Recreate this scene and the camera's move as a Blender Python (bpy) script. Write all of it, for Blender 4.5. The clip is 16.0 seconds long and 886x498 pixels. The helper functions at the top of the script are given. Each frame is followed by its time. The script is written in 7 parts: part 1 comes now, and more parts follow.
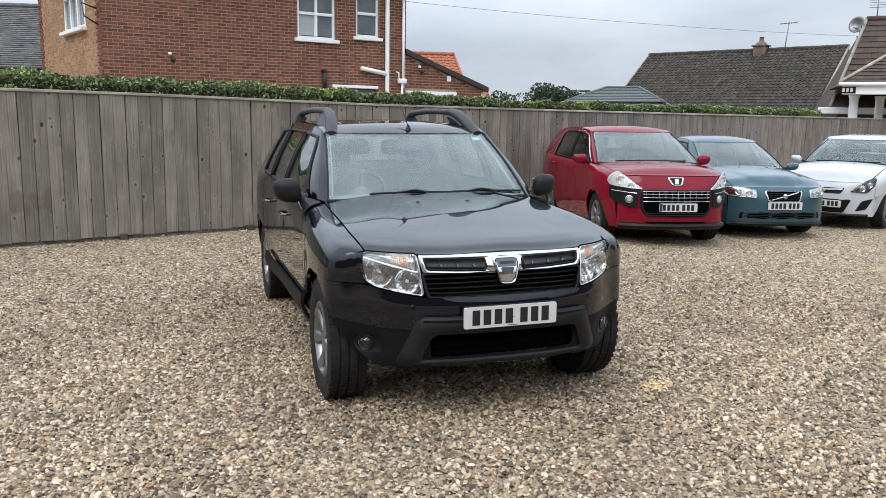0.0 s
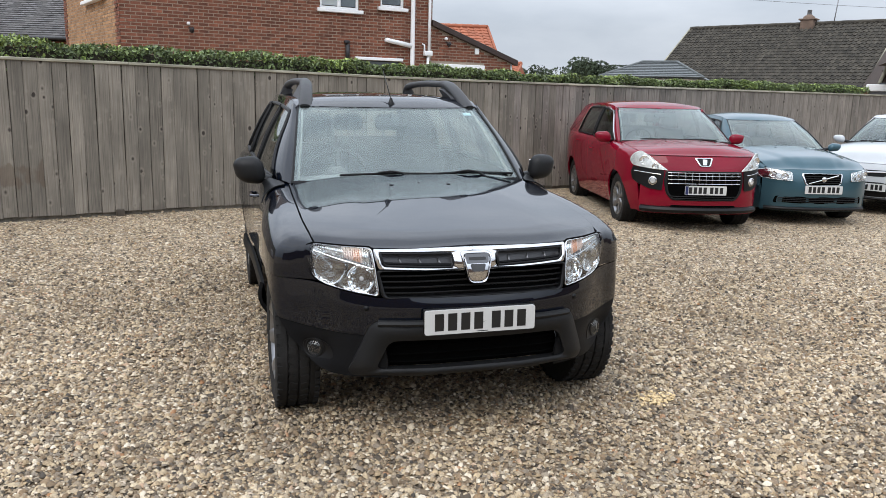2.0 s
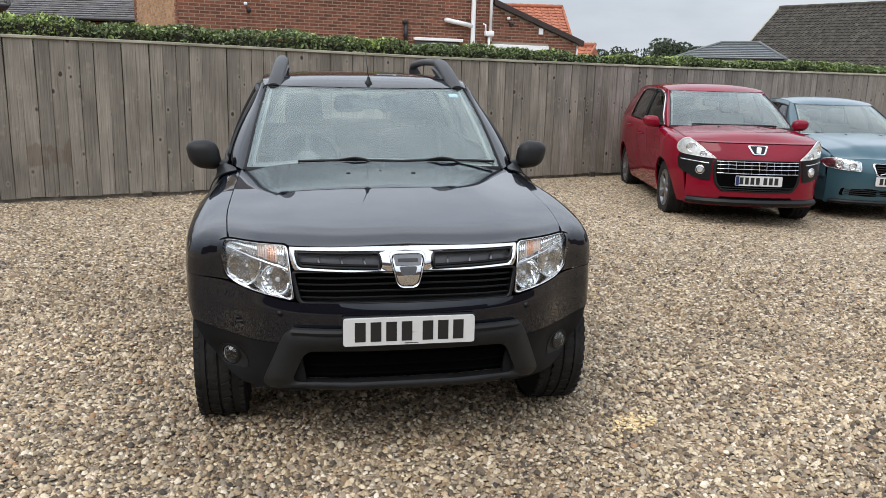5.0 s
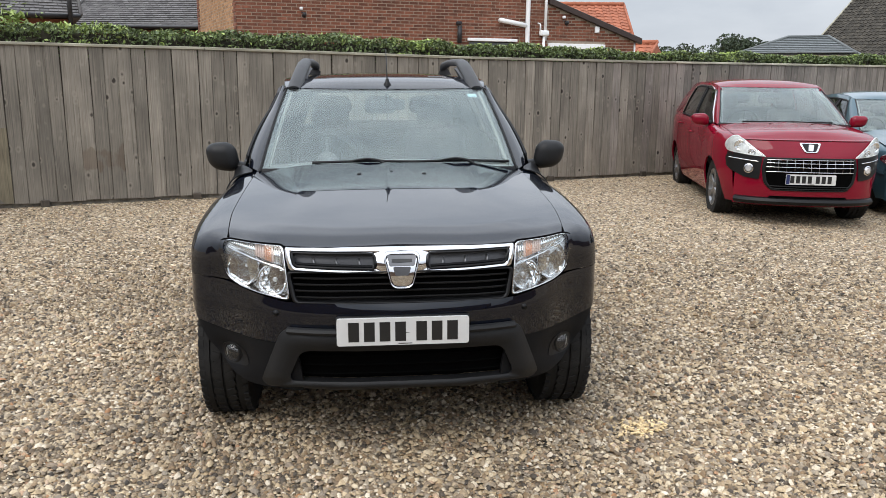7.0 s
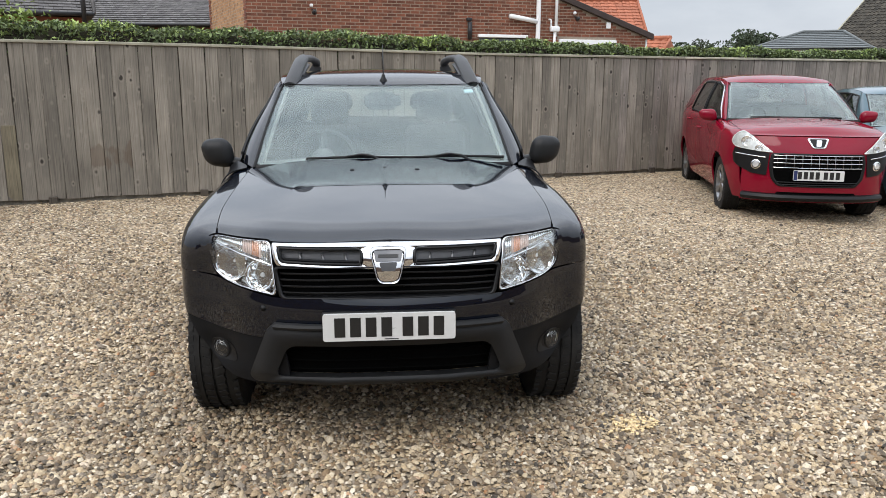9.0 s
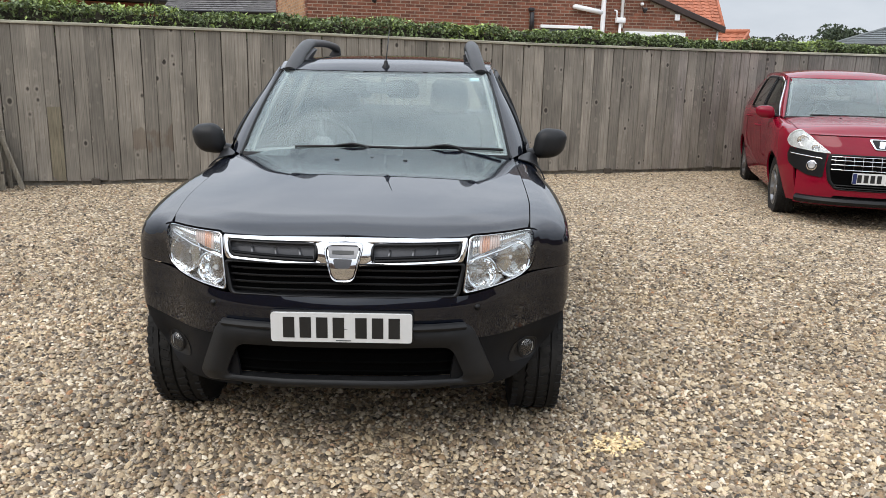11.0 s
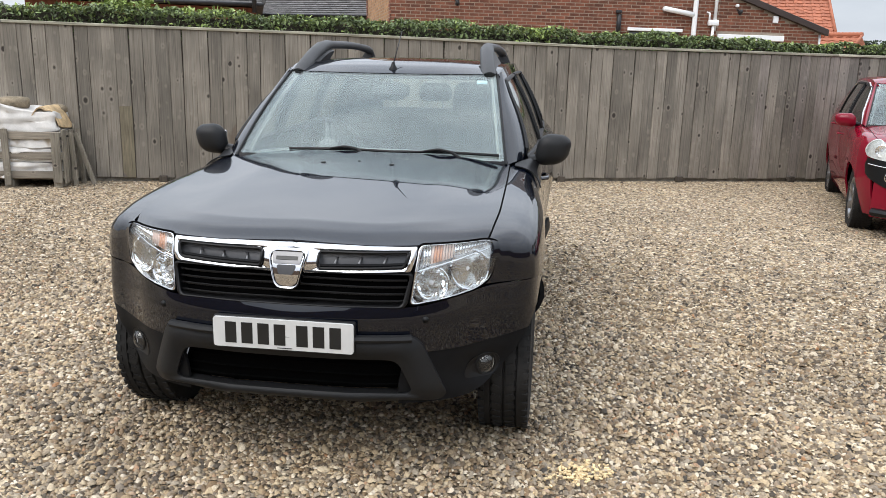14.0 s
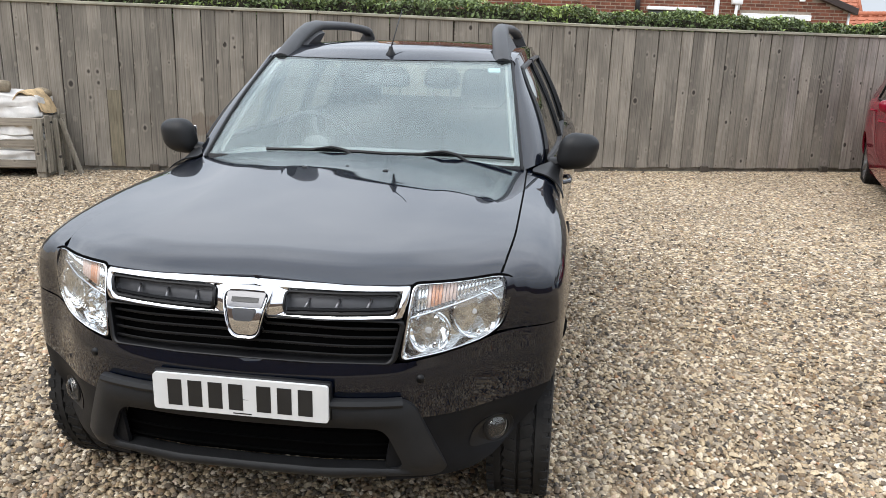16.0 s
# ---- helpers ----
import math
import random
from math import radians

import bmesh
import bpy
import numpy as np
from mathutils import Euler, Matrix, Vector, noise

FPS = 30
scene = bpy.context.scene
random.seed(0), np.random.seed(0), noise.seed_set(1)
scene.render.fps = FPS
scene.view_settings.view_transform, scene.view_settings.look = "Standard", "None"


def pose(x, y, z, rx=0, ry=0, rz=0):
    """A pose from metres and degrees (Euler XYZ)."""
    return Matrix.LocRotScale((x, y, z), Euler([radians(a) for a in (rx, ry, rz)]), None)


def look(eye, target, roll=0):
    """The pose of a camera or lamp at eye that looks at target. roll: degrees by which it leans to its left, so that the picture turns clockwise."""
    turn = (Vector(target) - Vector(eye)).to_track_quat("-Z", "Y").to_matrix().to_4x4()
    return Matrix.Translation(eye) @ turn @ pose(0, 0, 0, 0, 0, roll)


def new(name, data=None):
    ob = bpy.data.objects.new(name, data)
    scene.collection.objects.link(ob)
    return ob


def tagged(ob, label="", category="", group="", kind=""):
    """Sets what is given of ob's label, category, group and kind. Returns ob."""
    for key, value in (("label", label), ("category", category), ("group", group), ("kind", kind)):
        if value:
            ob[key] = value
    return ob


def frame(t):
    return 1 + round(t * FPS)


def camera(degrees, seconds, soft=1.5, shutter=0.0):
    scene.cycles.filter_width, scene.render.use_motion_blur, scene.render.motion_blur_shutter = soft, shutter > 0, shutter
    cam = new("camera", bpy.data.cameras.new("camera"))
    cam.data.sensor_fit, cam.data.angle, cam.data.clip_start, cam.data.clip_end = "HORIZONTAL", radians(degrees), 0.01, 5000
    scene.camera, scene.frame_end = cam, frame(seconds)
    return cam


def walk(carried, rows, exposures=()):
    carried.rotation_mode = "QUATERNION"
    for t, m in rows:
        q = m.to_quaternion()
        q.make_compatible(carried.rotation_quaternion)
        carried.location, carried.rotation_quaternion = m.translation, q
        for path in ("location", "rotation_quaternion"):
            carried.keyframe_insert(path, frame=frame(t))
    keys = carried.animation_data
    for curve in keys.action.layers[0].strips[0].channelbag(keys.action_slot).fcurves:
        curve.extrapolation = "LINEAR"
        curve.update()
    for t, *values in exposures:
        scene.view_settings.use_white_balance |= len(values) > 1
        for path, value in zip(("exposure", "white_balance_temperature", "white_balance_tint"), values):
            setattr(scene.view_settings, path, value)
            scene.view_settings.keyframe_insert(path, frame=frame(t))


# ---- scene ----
cam = camera(58.0, 16.0, soft=0.65)
PATH = [
    (0, (0.413, -0.071, 1.587), (0.22, 1.893, 1.267), 0.9),
    (0.5, (0.416, 0.107, 1.57), (0.206, 2.068, 1.235), 1.0),
    (1, (0.483, 0.257, 1.565), (0.248, 2.212, 1.215), 1.2),
    (1.5, (0.642, 0.406, 1.583), (0.382, 2.355, 1.217), 1.3),
    (2, (0.696, 0.534, 1.584), (0.414, 2.477, 1.201), 1.4),
    (2.5, (0.696, 0.657, 1.577), (0.399, 2.594, 1.178), 1.4),
    (3, (0.775, 0.739, 1.577), (0.464, 2.671, 1.167), 1.5),
    (3.5, (0.881, 0.807, 1.577), (0.548, 2.734, 1.159), 1.6),
    (6, (1.403, 1.214, 1.58), (0.827, 3.08, 1.148), 1.2),
    (6.5, (1.456, 1.21, 1.58), (0.846, 3.065, 1.148), 0.9),
    (7, (1.487, 1.199, 1.58), (0.856, 3.047, 1.15), 0.6),
    (7.5, (1.51, 1.198, 1.577), (0.863, 3.042, 1.149), 0.4),
    (8, (1.523, 1.21, 1.576), (0.87, 3.051, 1.148), 0.3),
    (8.5, (1.555, 1.221, 1.575), (0.896, 3.06, 1.145), 0.2),
    (9, (1.59, 1.241, 1.574), (0.925, 3.076, 1.136), 0.4),
    (11.5, (1.991, 1.725, 1.554), (1.114, 3.462, 1.091), 1.4),
    (12, (2.106, 1.825, 1.554), (1.18, 3.536, 1.091), 1.4),
    (12.5, (2.228, 1.913, 1.552), (1.26, 3.601, 1.091), 1.6),
    (13, (2.291, 1.955, 1.555), (1.288, 3.623, 1.097), 1.7),
    (13.5, (2.299, 1.965, 1.563), (1.273, 3.619, 1.105), 1.7),
    (14, (2.302, 1.996, 1.561), (1.261, 3.641, 1.102), 1.6),
    (14.5, (2.257, 2.083, 1.561), (1.208, 3.72, 1.092), 1.6),
    (15, (2.17, 2.222, 1.575), (1.114, 3.851, 1.093), 1.6),
    (15.5, (2.105, 2.41, 1.582), (1.045, 4.032, 1.086), 1.6),
    (16, (1.982, 2.552, 1.586), (0.925, 4.172, 1.078), 1.7),
]
walk(cam, [(t, look(eye, target, roll)) for t, eye, target, roll in PATH], [(0, 0.08, 6250, 10), (3.5, 0.10, 6400, 10), (7.5, 0.17, 6500, 10), (12.5, 0.26, 6500, 10), (14.5, 0.34, 6500, 10), (16, 0.45, 6450, 10)])

# ---- world and light: an overcast sky with a wide, weak sun behind the cloud ----
world = bpy.data.worlds.new("overcast")
scene.world = world
world.use_nodes = True
wn, wl = world.node_tree.nodes, world.node_tree.links
wn.clear()
w_out, w_bg = wn.new("ShaderNodeOutputWorld"), wn.new("ShaderNodeBackground")
w_sky = wn.new("ShaderNodeTexSky")
w_sky.sky_type, w_sky.sun_disc = "NISHITA", False
w_sky.sun_elevation, w_sky.sun_rotation = radians(52), radians(200)
w_sky.air_density, w_sky.dust_density = 1.0, 3.0
w_geo, w_map, w_cloud, w_ramp, w_mix = (wn.new(k) for k in ("ShaderNodeTexCoord", "ShaderNodeMapping", "ShaderNodeTexNoise", "ShaderNodeValToRGB", "ShaderNodeMix"))
w_map.inputs["Scale"].default_value = (1.6, 1.6, 5.0)
w_cloud.inputs["Scale"].default_value, w_cloud.inputs["Detail"].default_value, w_cloud.inputs["Roughness"].default_value = 1.9, 6.0, 0.55
w_ramp.color_ramp.elements[0].position, w_ramp.color_ramp.elements[0].color = 0.30, (6.3, 6.9, 7.75, 1)
w_ramp.color_ramp.elements[1].position, w_ramp.color_ramp.elements[1].color = 0.72, (9.3, 9.8, 10.5, 1)
w_mix.data_type, w_mix.inputs["Factor"].default_value = "RGBA", 0.88
wl.new(w_geo.outputs["Generated"], w_map.inputs["Vector"])
wl.new(w_map.outputs["Vector"], w_cloud.inputs["Vector"])
wl.new(w_cloud.outputs["Fac"], w_ramp.inputs["Fac"])
wl.new(w_sky.outputs["Color"], w_mix.inputs["A"])
wl.new(w_ramp.outputs["Color"], w_mix.inputs["B"])
# an overcast sky grows brighter towards its zenith
w_sep, w_up, w_mul = (wn.new(k) for k in ("ShaderNodeSeparateXYZ", "ShaderNodeMapRange", "ShaderNodeVectorMath"))
w_up.inputs["From Min"].default_value, w_up.inputs["From Max"].default_value = 0.08, 0.54
w_up.inputs["To Min"].default_value, w_up.inputs["To Max"].default_value = 0.88, 2.35
w_mul.operation = "SCALE"
wl.new(w_geo.outputs["Generated"], w_sep.inputs["Vector"])
wl.new(w_sep.outputs["Z"], w_up.inputs["Value"])
wl.new(w_mix.outputs["Result"], w_mul.inputs[0])
wl.new(w_up.outputs["Result"], w_mul.inputs["Scale"])
wl.new(w_mul.outputs["Vector"], w_bg.inputs["Color"])
w_bg.inputs["Strength"].default_value = 0.095
wl.new(w_bg.outputs["Background"], w_out.inputs["Surface"])

sun = new("sun", bpy.data.lights.new("sun", "SUN"))
sun.data.energy, sun.data.angle, sun.data.color = 1.5, radians(40), (1.0, 0.96, 0.9)
sun.matrix_world = look((-6, -12, 22), (0, 4, 0))


# ---- materials ----
def ramp_node(nodes, stops, mode="LINEAR"):
    r = nodes.new("ShaderNodeValToRGB")
    r.color_ramp.interpolation = mode
    e = r.color_ramp.elements
    while len(e) < len(stops):
        e.new(0.5)
    for el, (p, c) in zip(e, stops):
        el.position, el.color = p, (*c, 1)
    return r


def shade(c, k):
    return tuple(min(1.0, v * k) for v in c)


def surface(name, base, rough=0.5, metal=0.0, vary=0.12, scale=6.0, stretch=(1, 1, 1), fine=60.0, bump=0.0, coat=0.0, spread=0.0, island=False, ior=1.45, spec=0.5, coat_ior=1.45, spots=0.0, spot_scale=30.0, spot_colour=(0.05, 0.04, 0.03)):
    """A surface with coarse and fine variation, optional bump, spots and piece-to-piece spread."""
    m = bpy.data.materials.new(name)
    m.use_nodes = True
    n, l = m.node_tree.nodes, m.node_tree.links
    p = n["Principled BSDF"]
    p.inputs["Roughness"].default_value, p.inputs["Metallic"].default_value, p.inputs["IOR"].default_value = rough, metal, ior
    p.inputs["Specular IOR Level"].default_value = spec
    if coat:
        p.inputs["Coat Weight"].default_value, p.inputs["Coat Roughness"].default_value, p.inputs["Coat IOR"].default_value = coat, 0.012, coat_ior
    tc, mp, big, small = (n.new(k) for k in ("ShaderNodeTexCoord", "ShaderNodeMapping", "ShaderNodeTexNoise", "ShaderNodeTexNoise"))
    mp.inputs["Scale"].default_value = stretch
    l.new(tc.outputs["Object"], mp.inputs["Vector"])
    for t, s in ((big, scale), (small, fine)):
        t.inputs["Scale"].default_value, t.inputs["Detail"].default_value = s, 5.0
        l.new(mp.outputs["Vector"], t.inputs["Vector"])
    add = n.new("ShaderNodeMath")
    add.operation = "MULTIPLY_ADD"
    add.inputs[1].default_value = 0.4
    l.new(small.outputs["Fac"], add.inputs[0])
    l.new(big.outputs["Fac"], add.inputs[2])
    r = ramp_node(n, [(0.45, shade(base, 1 - vary * 1.6)), (0.72, base), (0.98, shade(base, 1 + vary * 1.6))])
    l.new(add.outputs["Value"], r.inputs["Fac"])
    colour = r.outputs["Color"]
    if spread:
        src = n.new("ShaderNodeNewGeometry").outputs["Random Per Island"] if island else n.new("ShaderNodeObjectInfo").outputs["Random"]
        mr = n.new("ShaderNodeMapRange")
        mr.inputs["To Min"].default_value, mr.inputs["To Max"].default_value = 1 - spread, 1 + spread
        l.new(src, mr.inputs["Value"])
        hv = n.new("ShaderNodeHueSaturation")
        l.new(mr.outputs["Result"], hv.inputs["Value"])
        l.new(colour, hv.inputs["Color"])
        colour = hv.outputs["Color"]
    if spots:
        v = n.new("ShaderNodeTexNoise")
        v.inputs["Scale"].default_value, v.inputs["Detail"].default_value = spot_scale, 2.0
        l.new(tc.outputs["Object"], v.inputs["Vector"])
        sr = ramp_node(n, [(1 - spots, (0, 0, 0)), (min(1.0, 1.06 - spots), (1, 1, 1))])
        l.new(v.outputs["Fac"], sr.inputs["Fac"])
        mx = n.new("ShaderNodeMix")
        mx.data_type = "RGBA"
        mx.inputs["B"].default_value = (*spot_colour, 1)
        l.new(sr.outputs["Color"], mx.inputs["Factor"])
        l.new(colour, mx.inputs["A"])
        colour = mx.outputs["Result"]
    l.new(colour, p.inputs["Base Color"])
    if bump:
        b = n.new("ShaderNodeBump")
        b.inputs["Strength"].default_value, b.inputs["Distance"].default_value = min(1.0, bump), 0.004
        l.new(add.outputs["Value"], b.inputs["Height"])
        l.new(b.outputs["Normal"], p.inputs["Normal"])
    return m


def glass(name, tint, gloss_rough=0.0, base=0.085, gloss=(1, 1, 1)):
    """A thin pane: tinted see-through with a Fresnel gloss."""
    m = bpy.data.materials.new(name)
    m.use_nodes = True
    n, l = m.node_tree.nodes, m.node_tree.links
    n.remove(n["Principled BSDF"])
    f, t, g, x, pw, ma = (n.new(k) for k in ("ShaderNodeLayerWeight", "ShaderNodeBsdfTransparent", "ShaderNodeBsdfGlossy", "ShaderNodeMixShader", "ShaderNodeMath", "ShaderNodeMath"))
    f.inputs["Blend"].default_value = 0.5
    pw.operation, ma.operation = "POWER", "MULTIPLY_ADD"
    pw.inputs[1].default_value, ma.inputs[1].default_value, ma.inputs[2].default_value = 5.0, 0.91, base
    g.inputs["Color"].default_value = (*gloss, 1)
    t.inputs["Color"].default_value, g.inputs["Roughness"].default_value = (*tint, 1), gloss_rough
    l.new(f.outputs["Facing"], pw.inputs[0])
    l.new(pw.outputs["Value"], ma.inputs[0])
    l.new(ma.outputs["Value"], x.inputs["Fac"])
    l.new(t.outputs["BSDF"], x.inputs[1])
    l.new(g.outputs["BSDF"], x.inputs[2])
    l.new(x.outputs["Shader"], n["Material Output"].inputs["Surface"])
    return m


STONES = [(0.0, (0.035, 0.028, 0.021)), (0.12, (0.112, 0.083, 0.054)), (0.26, (0.215, 0.14, 0.073)), (0.36, (0.193, 0.156, 0.117)), (0.5, (0.322, 0.233, 0.132)), (0.62, (0.268, 0.224, 0.167)), (0.76, (0.42, 0.317, 0.19)), (0.88, (0.501, 0.41, 0.284)), (0.96, (0.591, 0.516, 0.404)), (1.0, (0.286, 0.14, 0.058))]


def pebble_material():
    m = bpy.data.materials.new("pebble")
    m.use_nodes = True
    n, l = m.node_tree.nodes, m.node_tree.links
    p = n["Principled BSDF"]
    p.inputs["Roughness"].default_value = 0.72
    r = ramp_node(n, STONES)
    l.new(n.new("ShaderNodeNewGeometry").outputs["Random Per Island"], r.inputs["Fac"])
    tc, f = n.new("ShaderNodeTexCoord"), n.new("ShaderNodeTexNoise")
    f.inputs["Scale"].default_value, f.inputs["Detail"].default_value = 150.0, 4.0
    l.new(tc.outputs["Object"], f.inputs["Vector"])
    mr = n.new("ShaderNodeMapRange")
    mr.inputs["From Min"].default_value, mr.inputs["From Max"].default_value, mr.inputs["To Min"].default_value, mr.inputs["To Max"].default_value = 0.3, 0.7, 0.72, 1.22
    l.new(f.outputs["Fac"], mr.inputs["Value"])
    # damp and dusty drifts, metres across
    drift, dr, dm = n.new("ShaderNodeTexNoise"), n.new("ShaderNodeMapRange"), n.new("ShaderNodeMath")
    drift.inputs["Scale"].default_value, drift.inputs["Detail"].default_value = 0.8, 5.0
    l.new(tc.outputs["Object"], drift.inputs["Vector"])
    dr.inputs["From Min"].default_value, dr.inputs["From Max"].default_value, dr.inputs["To Min"].default_value, dr.inputs["To Max"].default_value = 0.34, 0.66, 0.80, 1.16
    l.new(drift.outputs["Fac"], dr.inputs["Value"])
    dm.operation = "MULTIPLY"
    l.new(mr.outputs["Result"], dm.inputs[0])
    l.new(dr.outputs["Result"], dm.inputs[1])
    hv = n.new("ShaderNodeHueSaturation")
    l.new(dm.outputs["Value"], hv.inputs["Value"])
    l.new(r.outputs["Color"], hv.inputs["Color"])
    l.new(hv.outputs["Color"], p.inputs["Base Color"])
    return m


def gravel_ground_material():
    """Gravel further off: stones as cells with colour and relief, over worn tracks."""
    m = bpy.data.materials.new("gravel_ground")
    m.use_nodes = True
    n, l = m.node_tree.nodes, m.node_tree.links
    p = n["Principled BSDF"]
    p.inputs["Roughness"].default_value = 0.85
    tc, wob, mixv = n.new("ShaderNodeTexCoord"), n.new("ShaderNodeTexNoise"), n.new("ShaderNodeVectorMath")
    wob.inputs["Scale"].default_value, wob.inputs["Detail"].default_value = 30.0, 2.0
    l.new(tc.outputs["Object"], wob.inputs["Vector"])
    sc = n.new("ShaderNodeVectorMath")
    sc.operation = "SCALE"
    sc.inputs["Scale"].default_value = 0.03
    l.new(wob.outputs["Color"], sc.inputs[0])
    l.new(tc.outputs["Object"], mixv.inputs[0])
    l.new(sc.outputs["Vector"], mixv.inputs[1])
    cells = n.new("ShaderNodeTexVoronoi")
    cells.inputs["Scale"].default_value = 42.0
    l.new(mixv.outputs["Vector"], cells.inputs["Vector"])
    sep = n.new("ShaderNodeSeparateColor")
    l.new(cells.outputs["Color"], sep.inputs["Color"])
    r = ramp_node(n, STONES)
    l.new(sep.outputs["Red"], r.inputs["Fac"])
    # dirt and shade between the stones, painted as darker cell edges
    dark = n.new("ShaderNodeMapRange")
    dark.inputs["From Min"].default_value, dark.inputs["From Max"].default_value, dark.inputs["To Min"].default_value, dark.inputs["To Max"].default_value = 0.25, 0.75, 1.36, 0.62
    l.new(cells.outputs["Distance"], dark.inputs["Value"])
    broad = n.new("ShaderNodeTexNoise")
    broad.inputs["Scale"].default_value, broad.inputs["Detail"].default_value = 0.55, 4.0
    l.new(tc.outputs["Object"], broad.inputs["Vector"])
    bm = n.new("ShaderNodeMapRange")
    bm.inputs["From Min"].default_value, bm.inputs["From Max"].default_value, bm.inputs["To Min"].default_value, bm.inputs["To Max"].default_value = 0.3, 0.7, 0.86, 1.14
    l.new(broad.outputs["Fac"], bm.inputs["Value"])
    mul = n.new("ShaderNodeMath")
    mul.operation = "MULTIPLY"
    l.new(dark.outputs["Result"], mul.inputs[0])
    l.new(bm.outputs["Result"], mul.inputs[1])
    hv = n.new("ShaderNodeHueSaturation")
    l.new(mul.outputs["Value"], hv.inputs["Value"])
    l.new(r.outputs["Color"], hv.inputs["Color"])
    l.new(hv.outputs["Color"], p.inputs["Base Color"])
    b = n.new("ShaderNodeBump")
    b.invert = True
    b.inputs["Strength"].default_value, b.inputs["Distance"].default_value = 1.0, 0.012
    l.new(cells.outputs["Distance"], b.inputs["Height"])
    l.new(b.outputs["Normal"], p.inputs["Normal"])
    return m


def timber_material(name, base, dark, knots=True, stain=None, along="z"):
    """Weathered boards: long grain along z, knots with rings, damp foot stains, board-to-board spread."""
    m = bpy.data.materials.new(name)
    m.use_nodes = True
    n, l = m.node_tree.nodes, m.node_tree.links
    p = n["Principled BSDF"]
    p.inputs["Roughness"].default_value = 0.85
    tc, oi, off, vm = n.new("ShaderNodeTexCoord"), n.new("ShaderNodeObjectInfo"), n.new("ShaderNodeCombineXYZ"), n.new("ShaderNodeVectorMath")
    k = n.new("ShaderNodeMath")
    k.operation = "MULTIPLY"
    k.inputs[1].default_value = 61.0
    l.new(oi.outputs["Random"], k.inputs[0])
    for a in ("X", "Y", "Z"):
        l.new(k.outputs["Value"], off.inputs[a])
    l.new(tc.outputs["Object"], vm.inputs[0])
    l.new(off.outputs["Vector"], vm.inputs[1])
    mp, grain = n.new("ShaderNodeMapping"), n.new("ShaderNodeTexNoise")
    mp.inputs["Scale"].default_value = (44.0, 44.0, 1.5) if along == "z" else (1.5, 44.0, 44.0)
    l.new(vm.outputs["Vector"], mp.inputs["Vector"])
    grain.inputs["Scale"].default_value, grain.inputs["Detail"].default_value, grain.inputs["Distortion"].default_value = 2.2, 7.0, 0.5
    l.new(mp.outputs["Vector"], grain.inputs["Vector"])
    r = ramp_node(n, [(0.28, dark), (0.45, shade(base, 0.88)), (0.58, base), (0.76, shade(base, 1.32))])
    l.new(grain.outputs["Fac"], r.inputs["Fac"])
    blot = n.new("ShaderNodeTexNoise")
    blot.inputs["Scale"].default_value, blot.inputs["Detail"].default_value = 2.6, 4.0
    l.new(vm.outputs["Vector"], blot.inputs["Vector"])
    bm = n.new("ShaderNodeMapRange")
    bm.inputs["From Min"].default_value, bm.inputs["From Max"].default_value, bm.inputs["To Min"].default_value, bm.inputs["To Max"].default_value = 0.3, 0.7, 0.70, 1.26
    l.new(blot.outputs["Fac"], bm.inputs["Value"])
    om = n.new("ShaderNodeMapRange")
    om.inputs["To Min"].default_value, om.inputs["To Max"].default_value = 0.80, 1.20
    l.new(oi.outputs["Random"], om.inputs["Value"])
    mul = n.new("ShaderNodeMath")
    mul.operation = "MULTIPLY"
    l.new(bm.outputs["Result"], mul.inputs[0])
    l.new(om.outputs["Result"], mul.inputs[1])
    hv = n.new("ShaderNodeHueSaturation")
    l.new(mul.outputs["Value"], hv.inputs["Value"])
    l.new(r.outputs["Color"], hv.inputs["Color"])
    colour = hv.outputs["Color"]
    if knots:
        kp, kv = n.new("ShaderNodeMapping"), n.new("ShaderNodeTexVoronoi")
        kp.inputs["Scale"].default_value = (11.0, 0.0, 14.0)
        kv.inputs["Randomness"].default_value = 0.85
        l.new(vm.outputs["Vector"], kp.inputs["Vector"])
        l.new(kp.outputs["Vector"], kv.inputs["Vector"])
        kv.inputs["Scale"].default_value = 1.0
        few, sz = n.new("ShaderNodeSeparateColor"), n.new("ShaderNodeMath")
        l.new(kv.outputs["Color"], few.inputs["Color"])
        sz.operation = "MULTIPLY_ADD"
        sz.inputs[1].default_value = 0.62
        l.new(few.outputs["Red"], sz.inputs[0])
        l.new(kv.outputs["Distance"], sz.inputs[2])
        kr = ramp_node(n, [(0.17, (1, 1, 1)), (0.235, (0.72, 0.72, 0.72)), (0.27, (0.20, 0.20, 0.20)), (0.40, (0, 0, 0))])
        l.new(sz.outputs["Value"], kr.inputs["Fac"])
        mx = n.new("ShaderNodeMix")
        mx.data_type = "RGBA"
        mx.inputs["B"].default_value = (0.026, 0.020, 0.015, 1)
        # a paler worn ring round each knot
        ring_, pale = ramp_node(n, [(0.27, (0, 0, 0)), (0.34, (0.34, 0.34, 0.34)), (0.52, (0, 0, 0))]), n.new("ShaderNodeMix")
        l.new(sz.outputs["Value"], ring_.inputs["Fac"])
        pale.data_type = "RGBA"
        pale.inputs["B"].default_value = (*shade(base, 1.7), 1)
        l.new(ring_.outputs["Color"], pale.inputs["Factor"])
        l.new(colour, pale.inputs["A"])
        l.new(kr.outputs["Color"], mx.inputs["Factor"])
        l.new(pale.outputs["Result"], mx.inputs["A"])
        colour = mx.outputs["Result"]
